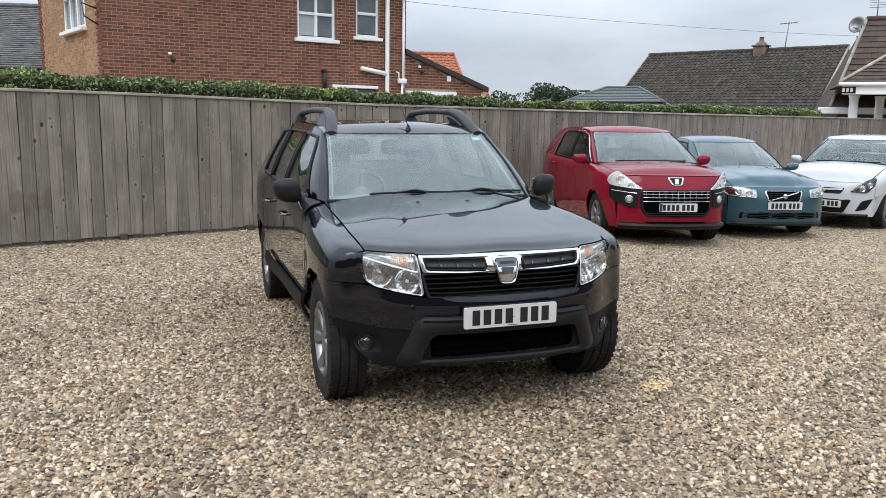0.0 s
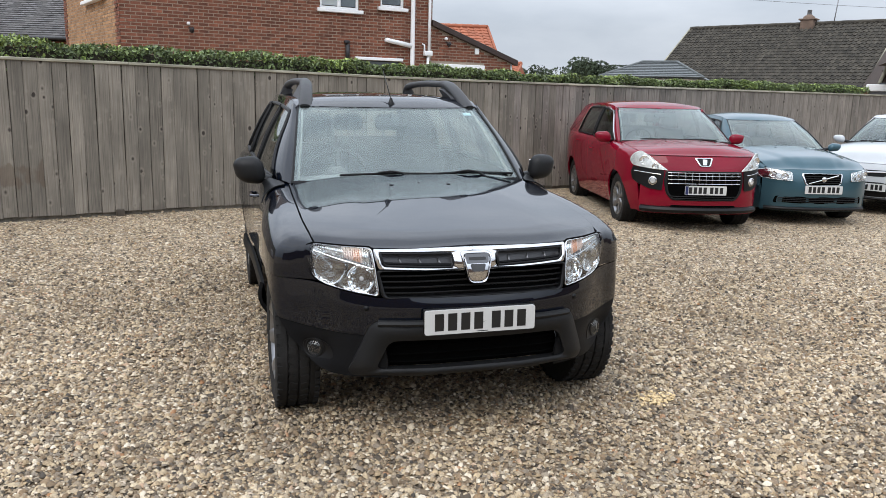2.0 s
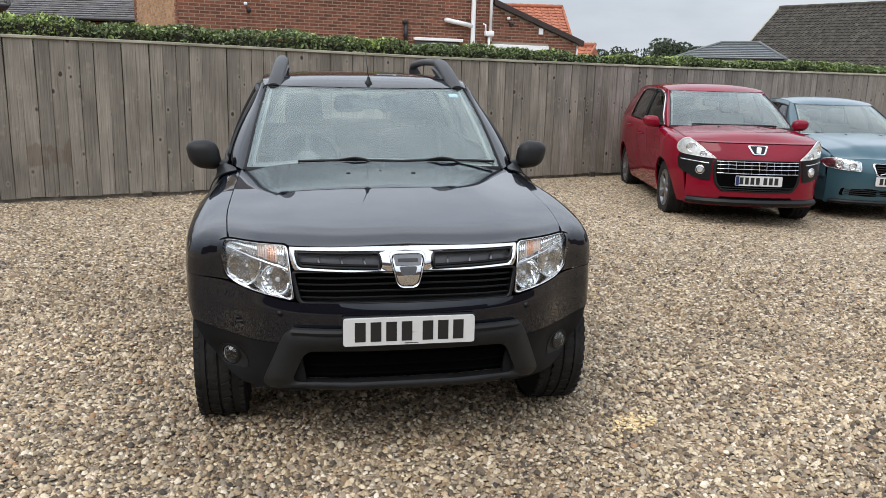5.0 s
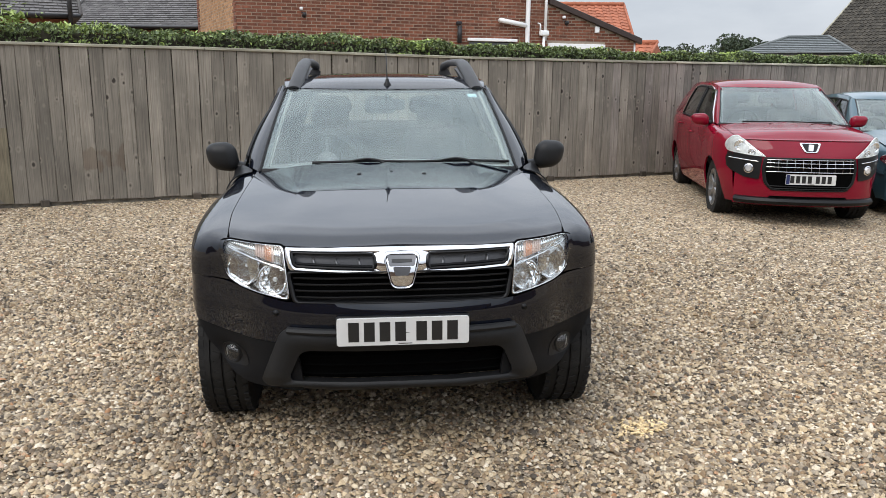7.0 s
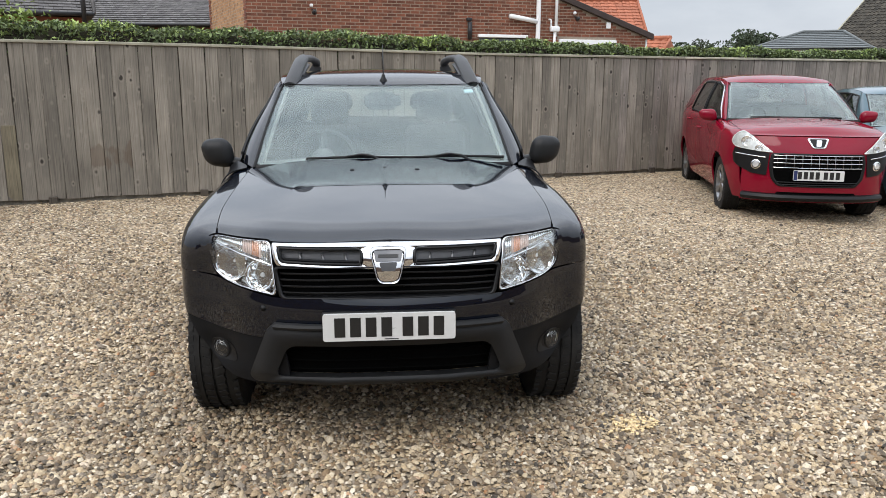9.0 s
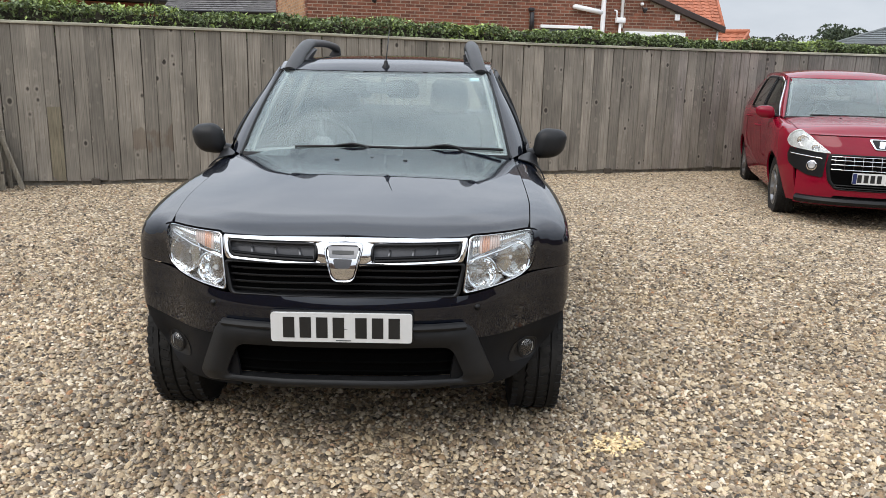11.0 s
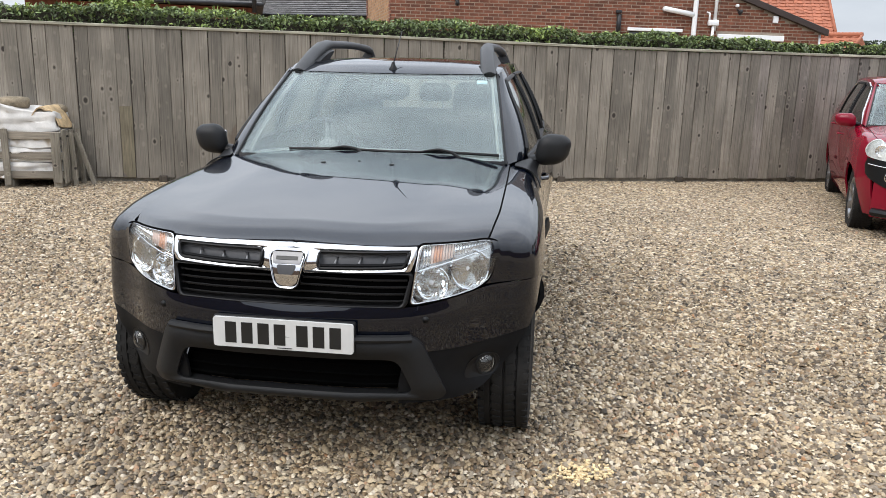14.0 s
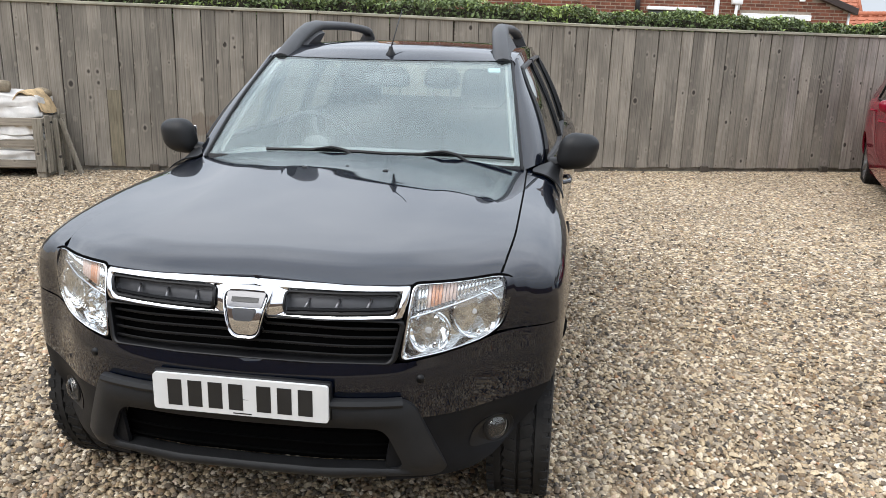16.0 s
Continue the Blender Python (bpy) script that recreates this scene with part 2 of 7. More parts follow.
    if stain:
        # a spilt brown stain with ragged edges, at one height of the board
        z0, z1, tint = stain
        sx, sm, sa = n.new("ShaderNodeSeparateXYZ"), n.new("ShaderNodeMapRange"), n.new("ShaderNodeMath")
        l.new(tc.outputs["Object"], sx.inputs["Vector"])
        sm.inputs["From Min"].default_value, sm.inputs["From Max"].default_value = z0, z1
        l.new(sx.outputs["Z"], sm.inputs["Value"])
        rag = n.new("ShaderNodeTexNoise")
        rag.inputs["Scale"].default_value, rag.inputs["Detail"].default_value = 9.0, 3.0
        l.new(vm.outputs["Vector"], rag.inputs["Vector"])
        bell = ramp_node(n, [(0.0, (0, 0, 0)), (0.35, (0.5, 0.5, 0.5)), (0.65, (0.5, 0.5, 0.5)), (1.0, (0, 0, 0))])
        l.new(sm.outputs["Result"], bell.inputs["Fac"])
        sa.operation = "ADD"
        l.new(bell.outputs["Color"], sa.inputs[0])
        l.new(rag.outputs["Fac"], sa.inputs[1])
        cut = ramp_node(n, [(0.86, (0, 0, 0)), (0.96, (0.45, 0.45, 0.45))])
        l.new(sa.outputs["Value"], cut.inputs["Fac"])
        ms = n.new("ShaderNodeMix")
        ms.data_type = "RGBA"
        ms.inputs["B"].default_value = (*tint, 1)
        l.new(cut.outputs["Color"], ms.inputs["Factor"])
        l.new(colour, ms.inputs["A"])
        colour = ms.outputs["Result"]
    l.new(colour, p.inputs["Base Color"])
    b = n.new("ShaderNodeBump")
    b.inputs["Strength"].default_value, b.inputs["Distance"].default_value = 0.5, 0.003
    l.new(grain.outputs["Fac"], b.inputs["Height"])
    l.new(b.outputs["Normal"], p.inputs["Normal"])
    return m


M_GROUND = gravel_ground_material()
M_PEBBLE = pebble_material()
M_BOARD = timber_material("weathered_board", (0.192, 0.169, 0.138), (0.098, 0.083, 0.065))
M_STAINED = timber_material("stained_board", (0.192, 0.169, 0.138), (0.098, 0.083, 0.065), stain=(0.12, 0.42, (0.095, 0.060, 0.035)))
M_BOARDGREY = timber_material("grey_weathered_board", (0.195, 0.170, 0.146), (0.078, 0.066, 0.055))
M_RAIL = timber_material("weathered_rail", (0.33, 0.31, 0.24), (0.19, 0.17, 0.12), knots=False, along="x")
M_POST = timber_material("damp_post", (0.075, 0.060, 0.045), (0.035, 0.028, 0.02), knots=False)
M_NEWWOOD = timber_material("yellowed_board", (0.165, 0.140, 0.094), (0.09, 0.073, 0.045), knots=False)
M_CRATE = timber_material("crate_wood", (0.225, 0.198, 0.155), (0.09, 0.075, 0.055))
M_CRATEBAR = timber_material("crate_bar_wood", (0.20, 0.172, 0.135), (0.075, 0.062, 0.048), along="x")
M_LOG = surface("log_bark", (0.22, 0.18, 0.125), 0.9, vary=0.3, scale=18, fine=120, bump=0.6)
M_SACKSTAIN = surface("soiled_sack", (0.48, 0.35, 0.20), 0.7, vary=0.35, scale=9, fine=200, bump=0.2)
M_SACK = surface("woven_sack", (0.57, 0.55, 0.52), 0.6, vary=0.16, scale=7, fine=300, bump=0.3, spots=0.40, spot_scale=4.5, spot_colour=(0.33, 0.28, 0.21))
M_PAINT = surface("navy_black_paint", (0.0018, 0.0031, 0.0072), 0.28, metal=0.17, vary=0.1, scale=3, coat=1.0, ior=1.01, spec=0.1, coat_ior=1.53)
M_RED = surface("red_paint", (0.170, 0.0035, 0.015), 0.3, vary=0.06, scale=3, coat=0.9, ior=1.01, spec=0.1, coat_ior=1.38)
M_BLUE = surface("blue_paint", (0.040, 0.088, 0.112), 0.32, metal=0.35, vary=0.06, scale=3, coat=0.9, spec=0.15, coat_ior=1.4)
M_WHITE = surface("white_paint", (0.43, 0.445, 0.46), 0.3, vary=0.03, scale=3, coat=0.9, spec=0.2)
M_RAILGREY = surface("grey_rail_plastic", (0.034, 0.034, 0.036), 0.5, vary=0.15, scale=9, fine=600, bump=0.1)
M_PLASTIC = surface("grey_black_plastic", (0.0066, 0.0068, 0.0076), 0.5, spec=0.12, vary=0.18, scale=8, fine=900, bump=0.12)
M_MOULD = surface("grey_moulding_plastic", (0.0105, 0.0107, 0.0113), 0.5, spec=0.28, vary=0.18, scale=8, fine=900, bump=0.14)
M_DARKPLASTIC = surface("black_plastic", (0.004, 0.004, 0.0045), 0.45, spec=0.3, vary=0.15, scale=9, fine=700, bump=0.05)
# near-black, with the shade of gaps, intakes and wheel arches put into the colour
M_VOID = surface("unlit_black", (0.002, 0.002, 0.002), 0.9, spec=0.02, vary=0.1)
M_CHROME = surface("chrome", (0.62, 0.62, 0.63), 0.08, metal=1.0, vary=0.03)
M_REFLECTOR = surface("lamp_reflector", (0.90, 0.91, 0.92), 0.20, metal=1.0, vary=0.03)
M_BOWL = surface("faceted_reflector", (0.88, 0.89, 0.90), 0.045, metal=1.0, vary=0.04, scale=20)
M_ALLOY = surface("silver_wheel", (0.24, 0.24, 0.245), 0.30, metal=0.85, vary=0.08, scale=12)
M_TYRE = surface("tyre_rubber", (0.017, 0.0165, 0.016), 0.75, spec=0.25, vary=0.25, scale=14, fine=200, bump=0.25)
M_GLASS = glass("windscreen_glass", (0.92, 0.96, 0.95), base=0.098, gloss=(0.93, 1.0, 0.975))
M_CARGLASS = glass("parked_car_glass", (0.86, 0.91, 0.90), base=0.085, gloss=(0.96, 1.0, 0.98))
M_BADGEGREY = surface("satin_badge", (0.13, 0.13, 0.135), 0.35, metal=1.0, vary=0.08)
M_SLOT = surface("satin_grey_slot", (0.055, 0.055, 0.058), 0.4, metal=0.3, vary=0.1)
M_SIDEPARK = glass("parked_side_glass", (0.55, 0.58, 0.57), base=0.03)
M_DARKGLASS = glass("side_glass", (0.80, 0.84, 0.82), base=0.04)
M_LENS = glass("lamp_lens", (0.96, 0.97, 0.97), base=0.05)
M_PALEAMBER = surface("pale_amber_lens", (0.72, 0.55, 0.48), 0.2, vary=0.08, fine=300)
M_LAMPGREY = surface("lamp_inner", (0.60, 0.60, 0.59), 0.2, metal=1.0, vary=0.25, scale=22, fine=90, bump=0.6)
M_LAMPPALE = surface("pale_lamp_inner", (0.62, 0.62, 0.60), 0.4, metal=0.4, vary=0.2, scale=20)
M_AMBER = surface("amber_lens", (0.70, 0.36, 0.22), 0.15, vary=0.05)
M_BULB = surface("bulb_glass", (0.75, 0.76, 0.78), 0.1, metal=0.6, vary=0.05)
M_FOG = surface("fog_lens", (0.40, 0.41, 0.40), 0.35, metal=0.25, vary=0.1)
M_PLATE = surface("plate_white", (0.53, 0.53, 0.52), 0.35, vary=0.03, scale=9)
M_INK = surface("plate_black", (0.012, 0.012, 0.012), 0.4, vary=0.1)
M_EUBLUE = surface("plate_blue", (0.012, 0.022, 0.09), 0.4, vary=0.05)
M_SEAT = surface("seat_cloth", (0.045, 0.047, 0.05), 0.9, vary=0.2, scale=9, fine=400, bump=0.2)
M_DASH = surface("dash_grey", (0.16, 0.165, 0.165), 0.6, vary=0.1, scale=9, fine=400, bump=0.1)
M_TRIMGREY = surface("pillar_trim", (0.23, 0.24, 0.225), 0.7, vary=0.05)
M_FRIT = surface("black_glass_edge", (0.02, 0.022, 0.022), 0.15, vary=0.05)
M_STICKER = surface("pale_blue_sticker", (0.42, 0.62, 0.68), 0.5, vary=0.05)
M_BRICK = surface("red_brick", (0.165, 0.058, 0.033), 0.9, vary=0.25, scale=8, fine=90, bump=0.3, spread=0.38)
M_BRICKFAR = surface("red_brick_joined", (0.165, 0.058, 0.033), 0.9, vary=0.25, scale=8, fine=90, bump=0.3, spread=0.38, island=True)
M_BUFF = surface("buff_brick", (0.33, 0.185, 0.092), 0.9, vary=0.2, scale=8, fine=90, bump=0.3, spread=0.25, island=True)
M_MORTAR = surface("mortar", (0.30, 0.245, 0.19), 0.95, vary=0.15, scale=20, fine=200, bump=0.3)
M_UPVC = surface("white_frame", (0.80, 0.80, 0.80), 0.35, vary=0.03, scale=5)
M_PANE = surface("window_pane", (0.10, 0.12, 0.13), 0.04, vary=0.25, scale=1.5, coat=0.5)
M_BLIND = surface("window_blind", (0.36, 0.38, 0.38), 0.7, vary=0.05, stretch=(1, 1, 30), scale=2)
M_SLATE = surface("slate", (0.098, 0.092, 0.090), 0.75, vary=0.2, scale=5, fine=60, bump=0.2, spread=0.3, island=True)
M_PANTILE = surface("mossy_brown_tile", (0.047, 0.041, 0.032), 0.9, vary=0.35, scale=4, fine=40, bump=0.3, spread=0.28, island=True)
M_ORANGE = surface("orange_tile", (0.31, 0.105, 0.056), 0.85, vary=0.12, scale=4, fine=40, spread=0.14, island=True)
M_BROWNTILE = surface("brown_roof_tile", (0.058, 0.040, 0.032), 0.85, vary=0.2, scale=4, fine=40, bump=0.2, spread=0.2, island=True)
M_GREYTILE = surface("grey_roof_sheet", (0.105, 0.116, 0.118), 0.55, vary=0.1, scale=3, spread=0.08, island=True)
M_VERGE = surface("dark_brown_verge", (0.040, 0.026, 0.022), 0.6, vary=0.1)
M_RENDER = surface("dark_grey_render", (0.075, 0.08, 0.09), 0.9, vary=0.15)
M_YARDWALL = surface("yard_wall", (0.145, 0.10, 0.075), 0.9, vary=0.25, scale=3, fine=40, bump=0.3)
M_STEEL = surface("dull_steel", (0.22, 0.22, 0.23), 0.45, metal=0.7, vary=0.15)
M_BLACKPIPE = surface("black_pipe", (0.02, 0.02, 0.022), 0.5, vary=0.1)
M_LEAF = surface("hedge_leaf", (0.128, 0.170, 0.066), 0.5, vary=0.3, scale=3, fine=30, spread=0.55, island=True)
M_LEAFLIGHT = surface("young_leaf", (0.24, 0.31, 0.085), 0.5, vary=0.2, scale=3, fine=30, spread=0.4, island=True)
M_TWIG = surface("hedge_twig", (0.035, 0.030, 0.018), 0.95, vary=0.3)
M_FARTREE = surface("far_foliage", (0.036, 0.052, 0.026), 0.8, vary=0.3, scale=2, spread=0.4, island=True)
M_BARK = surface("bark", (0.06, 0.05, 0.04), 0.95, vary=0.3, bump=0.4)
M_SPILL = surface("yellow_flake", (0.62, 0.475, 0.27), 0.8, vary=0.2, scale=30, fine=200, spread=0.25, island=True)
M_SOIL = surface("dark_grit", (0.16, 0.145, 0.12), 0.95, vary=0.3, scale=12, fine=90, bump=0.5)


# ---- building helpers ----
def rise(xs, ys):
    """A smooth curve through a few knots (monotone cubic)."""
    xs, ys = np.array(xs, float), np.array(ys, float)
    h, d = np.diff(xs), np.diff(ys) / np.diff(xs)
    m = np.zeros(len(xs))
    for i in range(1, len(xs) - 1):
        if d[i - 1] * d[i] > 0:
            m[i] = 2 * d[i - 1] * d[i] / (d[i - 1] + d[i])
    m[0], m[-1] = d[0], d[-1]

    def f(x):
        x = min(max(x, xs[0]), xs[-1])
        i = min(int(np.searchsorted(xs, x, side="right")) - 1, len(h) - 1)
        t = (x - xs[i]) / h[i]
        return float((1 + 2 * t) * (1 - t) ** 2 * ys[i] + t * (1 - t) ** 2 * h[i] * m[i] + t * t * (3 - 2 * t) * ys[i + 1] + t * t * (t - 1) * h[i] * m[i + 1])
    return f


def steps(a, b, n):
    return [a + (b - a) * i / n for i in range(n + 1)]


def ease(t):
    t = min(max(t, 0.0), 1.0)
    return t * t * (3 - 2 * t)


def part(name, geo, material, parent=None, label="", smooth=True, kind=""):
    """Links geometry (verts, faces) or a bmesh as ONE mesh object under a thing or a part."""
    me = bpy.data.meshes.new(name)
    if isinstance(geo, tuple):
        me.from_pydata([tuple(v) for v in geo[0]], [], geo[1])
    else:
        geo.to_mesh(me)
        geo.free()
    me.materials.append(material)
    me.polygons.foreach_set("use_smooth", [smooth] * len(me.polygons))
    me.update()
    ob = new(name, me)
    ob.parent = parent
    return tagged(ob, label=label, kind=kind)


def thing(name, label, category, m, group="", kind=""):
    ob = new(name)
    ob.empty_display_size = 0.1
    ob.matrix_world = m
    return tagged(ob, label, category, group, kind)


def recalc(geo):
    bm = bmesh.new()
    vs = [bm.verts.new(tuple(v)) for v in geo[0]]
    for f in geo[1]:
        try:
            bm.faces.new([vs[i] for i in f])
        except ValueError:
            pass
    bmesh.ops.remove_doubles(bm, verts=bm.verts, dist=1e-5)
    bmesh.ops.recalc_face_normals(bm, faces=bm.faces)
    for e in bm.edges:
        e.smooth = not (len(e.link_faces) == 2 and e.calc_face_angle(0.0) > 0.72)
    return bm


def join(*geos):
    vs, fs = [], []
    for v, f in geos:
        k = len(vs)
        vs += list(v)
        fs += [tuple(i + k for i in q) for q in f]
    return vs, fs


def moved(geo, m):
    return [tuple(m @ Vector(v)) for v in geo[0]], geo[1]


def mirrored(geo):
    return [(-v[0], v[1], v[2]) for v in geo[0]], [tuple(reversed(f)) for f in geo[1]]


def shell(fn, us, vs, thick=0.012):
    """A curved panel fn(u, v) with thickness to its inner side and closed rims. (u x v) points outward."""
    nu, nv = len(us), len(vs)
    g = np.array([[fn(u, v) for v in vs] for u in us], float)
    du, dv = np.gradient(g, axis=0), np.gradient(g, axis=1)
    nrm = np.cross(du, dv)
    nrm /= np.linalg.norm(nrm, axis=2, keepdims=True) + 1e-9
    inner = g - nrm * thick
    verts = [tuple(p) for p in g.reshape(-1, 3)] + [tuple(p) for p in inner.reshape(-1, 3)]
    k, faces = nu * nv, []
    for i in range(nu - 1):
        for j in range(nv - 1):
            a, b, c, d = i * nv + j, (i + 1) * nv + j, (i + 1) * nv + j + 1, i * nv + j + 1
            faces += [(a, b, c, d), (a + k, d + k, c + k, b + k)]
    rim = [i * nv for i in range(nu)] + [(nu - 1) * nv + j for j in range(1, nv)] + [i * nv + nv - 1 for i in range(nu - 2, -1, -1)] + [j for j in range(nv - 2, 0, -1)]
    for a, b in zip(rim, rim[1:] + rim[:1]):
        faces.append((b, a, a + k, b + k))
    return verts, faces


def rpoly(points, r=0.02, n=5):
    """A polygon with its corners rounded, as a dense outline."""
    out, k = [], len(points)
    for i, p in enumerate(points):
        p, a, b = Vector(p), Vector(points[i - 1]), Vector(points[(i + 1) % k])
        ra, rb = min(r, 0.45 * (a - p).length), min(r, 0.45 * (b - p).length)
        s, e = p + (a - p).normalized() * ra, p + (b - p).normalized() * rb
        for j in range(n + 1):
            t = j / n
            out.append(tuple((1 - t) ** 2 * s + 2 * t * (1 - t) * p + t * t * e))
        for j in range(1, 4):
            q = e.lerp(b + (p - b).normalized() * min(r, 0.45 * (b - p).length), j / 4)
            out.append(tuple(q))
    return out


def shrink(outline, k, kz=None):
    cx, cz = sum(p[0] for p in outline) / len(outline), sum(p[1] for p in outline) / len(outline)
    return [(cx + (x - cx) * k, cz + (z - cz) * (kz or k)) for x, z in outline]


def plaque(outline, nose, off=0.0, thick=0.01, rings=5, dome=0.0):
    """A plate cut to an outline in (x, z) and laid on the curved front nose(x, z), standing off it."""
    n = len(outline)
    cx, cz = sum(p[0] for p in outline) / n, sum(p[1] for p in outline) / n
    verts, faces = [], []
    for r in range(1, rings + 1):
        for x, z in outline:
            X, Z = cx + (x - cx) * r / rings, cz + (z - cz) * r / rings
            verts.append((X, nose(X, Z) - off - dome * (1 - (r / rings) ** 2), Z))
    verts.append((cx, nose(cx, cz) - off - dome, cz))
    c = len(verts) - 1
    for i in range(n):
        j = (i + 1) % n
        faces.append((c, i, j))
        for r in range(rings - 1):
            faces.append((r * n + i, (r + 1) * n + i, (r + 1) * n + j, r * n + j))
    base = len(verts)
    for x, z in outline:
        verts.append((x, nose(x, z) - off + thick, z))
    for i in range(n):
        j = (i + 1) % n
        faces.append(((rings - 1) * n + i, base + i, base + j, (rings - 1) * n + j))
    faces.append(tuple(range(base, base + n)))
    return verts, faces


def band(outer, inner, nose, off=0.01, thick=0.02, bevel=0.004):
    """A raised ring between two outlines with the same number of points."""
    n, verts, faces = len(outer), [], []
    rows = []
    arc = [(k, off - bevel + bevel * math.sin(math.pi * k)) for k in steps(0.0, 1.0, 6)]
    for k, o in [(0.0, off - thick)] + arc + [(1.0, off - thick)]:
        row = []
        for (a, b), (c, d) in zip(outer, inner):
            x, z = a + (c - a) * k, b + (d - b) * k
            row.append(len(verts))
            verts.append((x, nose(x, z) - o, z))
        rows.append(row)
    for r, s in zip(rows, rows[1:] + rows[:1]):
        for i in range(n):
            j = (i + 1) % n
            faces.append((r[i], r[j], s[j], s[i]))
    return verts, faces


def tube(points, radius, sides=8, closed=False, flat=1.0):
    """A tube swept along points; radius may be one number or one per point; flat squeezes it."""
    pts = [Vector(p) for p in points]
    k, verts, faces = len(pts), [], []
    up = Vector((0, 0, 1))
    for i, p in enumerate(pts):
        a, b = (pts[i - 1], pts[(i + 1) % k]) if closed else (pts[max(i - 1, 0)], pts[min(i + 1, k - 1)])
        t = (b - a).normalized()
        side = t.cross(up)
        side = side.normalized() if side.length > 1e-3 else Vector((1, 0, 0))
        top = side.cross(t)
        r = radius[i] if isinstance(radius, (list, tuple)) else radius
        for j in range(sides):
            w = 2 * math.pi * j / sides
            verts.append(tuple(p + side * (r * math.cos(w)) + top * (r * flat * math.sin(w))))
    for i in range(k if closed else k - 1):
        for j in range(sides):
            m, q = (i + 1) % k, (j + 1) % sides
            faces.append((i * sides + j, i * sides + q, m * sides + q, m * sides + j))
    if not closed:
        faces += [tuple(reversed(range(sides))), tuple(range((k - 1) * sides, k * sides))]
    return verts, faces


def lathe(profile, n=32, axis="y"):
    """Turns a profile of (radius, depth) round an axis."""
    verts, faces = [], []
    for i in range(n):
        w = 2 * math.pi * i / n
        for r, d in profile:
            a, b = r * math.cos(w), r * math.sin(w)
            verts.append((a, d, b) if axis == "y" else (d, a, b) if axis == "x" else (a, b, d))
    k = len(profile)
    for i in range(n):
        j = (i + 1) % n
        for q in range(k - 1):
            faces.append((i * k + q, j * k + q, j * k + q + 1, i * k + q + 1))
    return verts, faces


def rbox(cx, cy, cz, sx, sy, sz, bevel=0.01, segments=2):
    """A box with rounded edges, as (verts, faces)."""
    bm = bmesh.new()
    bmesh.ops.create_cube(bm, size=1)
    for v in bm.verts:
        v.co = Vector((v.co.x * sx, v.co.y * sy, v.co.z * sz))
    if bevel:
        bmesh.ops.bevel(bm, geom=list(bm.edges), offset=min(bevel, 0.49 * min(sx, sy, sz)), segments=segments, profile=0.5, affect="EDGES")
    for v in bm.verts:
        v.co += Vector((cx, cy, cz))
    bm.verts.index_update()
    geo = [tuple(v.co) for v in bm.verts], [tuple(v.index for v in f.verts) for f in bm.faces]
    bm.free()
    return geo


def soft_box(cx, cy, cz, sx, sy, sz, bevel, lean=0.0, taper=0.0):
    """A cushion-like box that leans back and narrows upward."""
    v, f = rbox(0, 0, 0, sx, sy, sz, bevel, 4)
    return [(cx + x * (1 - taper * (z / sz + 0.5)), cy + y + lean * (z + sz / 2), cz + z) for x, y, z in v], f


# ---- ground ----
def dip(x, y):
    """The yard falls slightly towards the parked cars."""
    return -0.08 * ease((x - 0.3) / 3.5) * ease((y - 7.5) / 4.0)


def build_ground():
    vs, fs = [], []
    rad = [0] + [0.7 * k for k in range(1, 30)] + [24, 30, 45, 70, 120, 250, 600, 1500]
    n = 96
    for r in rad[1:]:
        for i in range(n):
            w = 2 * math.pi * i / n
            x, y = 1 + r * math.cos(w), 5 + r * math.sin(w)
            vs.append((x, y, dip(x, y)))
    vs.append((1, 5, 0))
    c = len(vs) - 1
    for i in range(n):
        j = (i + 1) % n
        fs.append((c, i, j))
        for k in range(len(rad) - 2):
            fs.append((k * n + i, (k + 1) * n + i, (k + 1) * n + j, k * n + j))
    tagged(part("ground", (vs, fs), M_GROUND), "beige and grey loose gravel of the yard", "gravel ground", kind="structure")


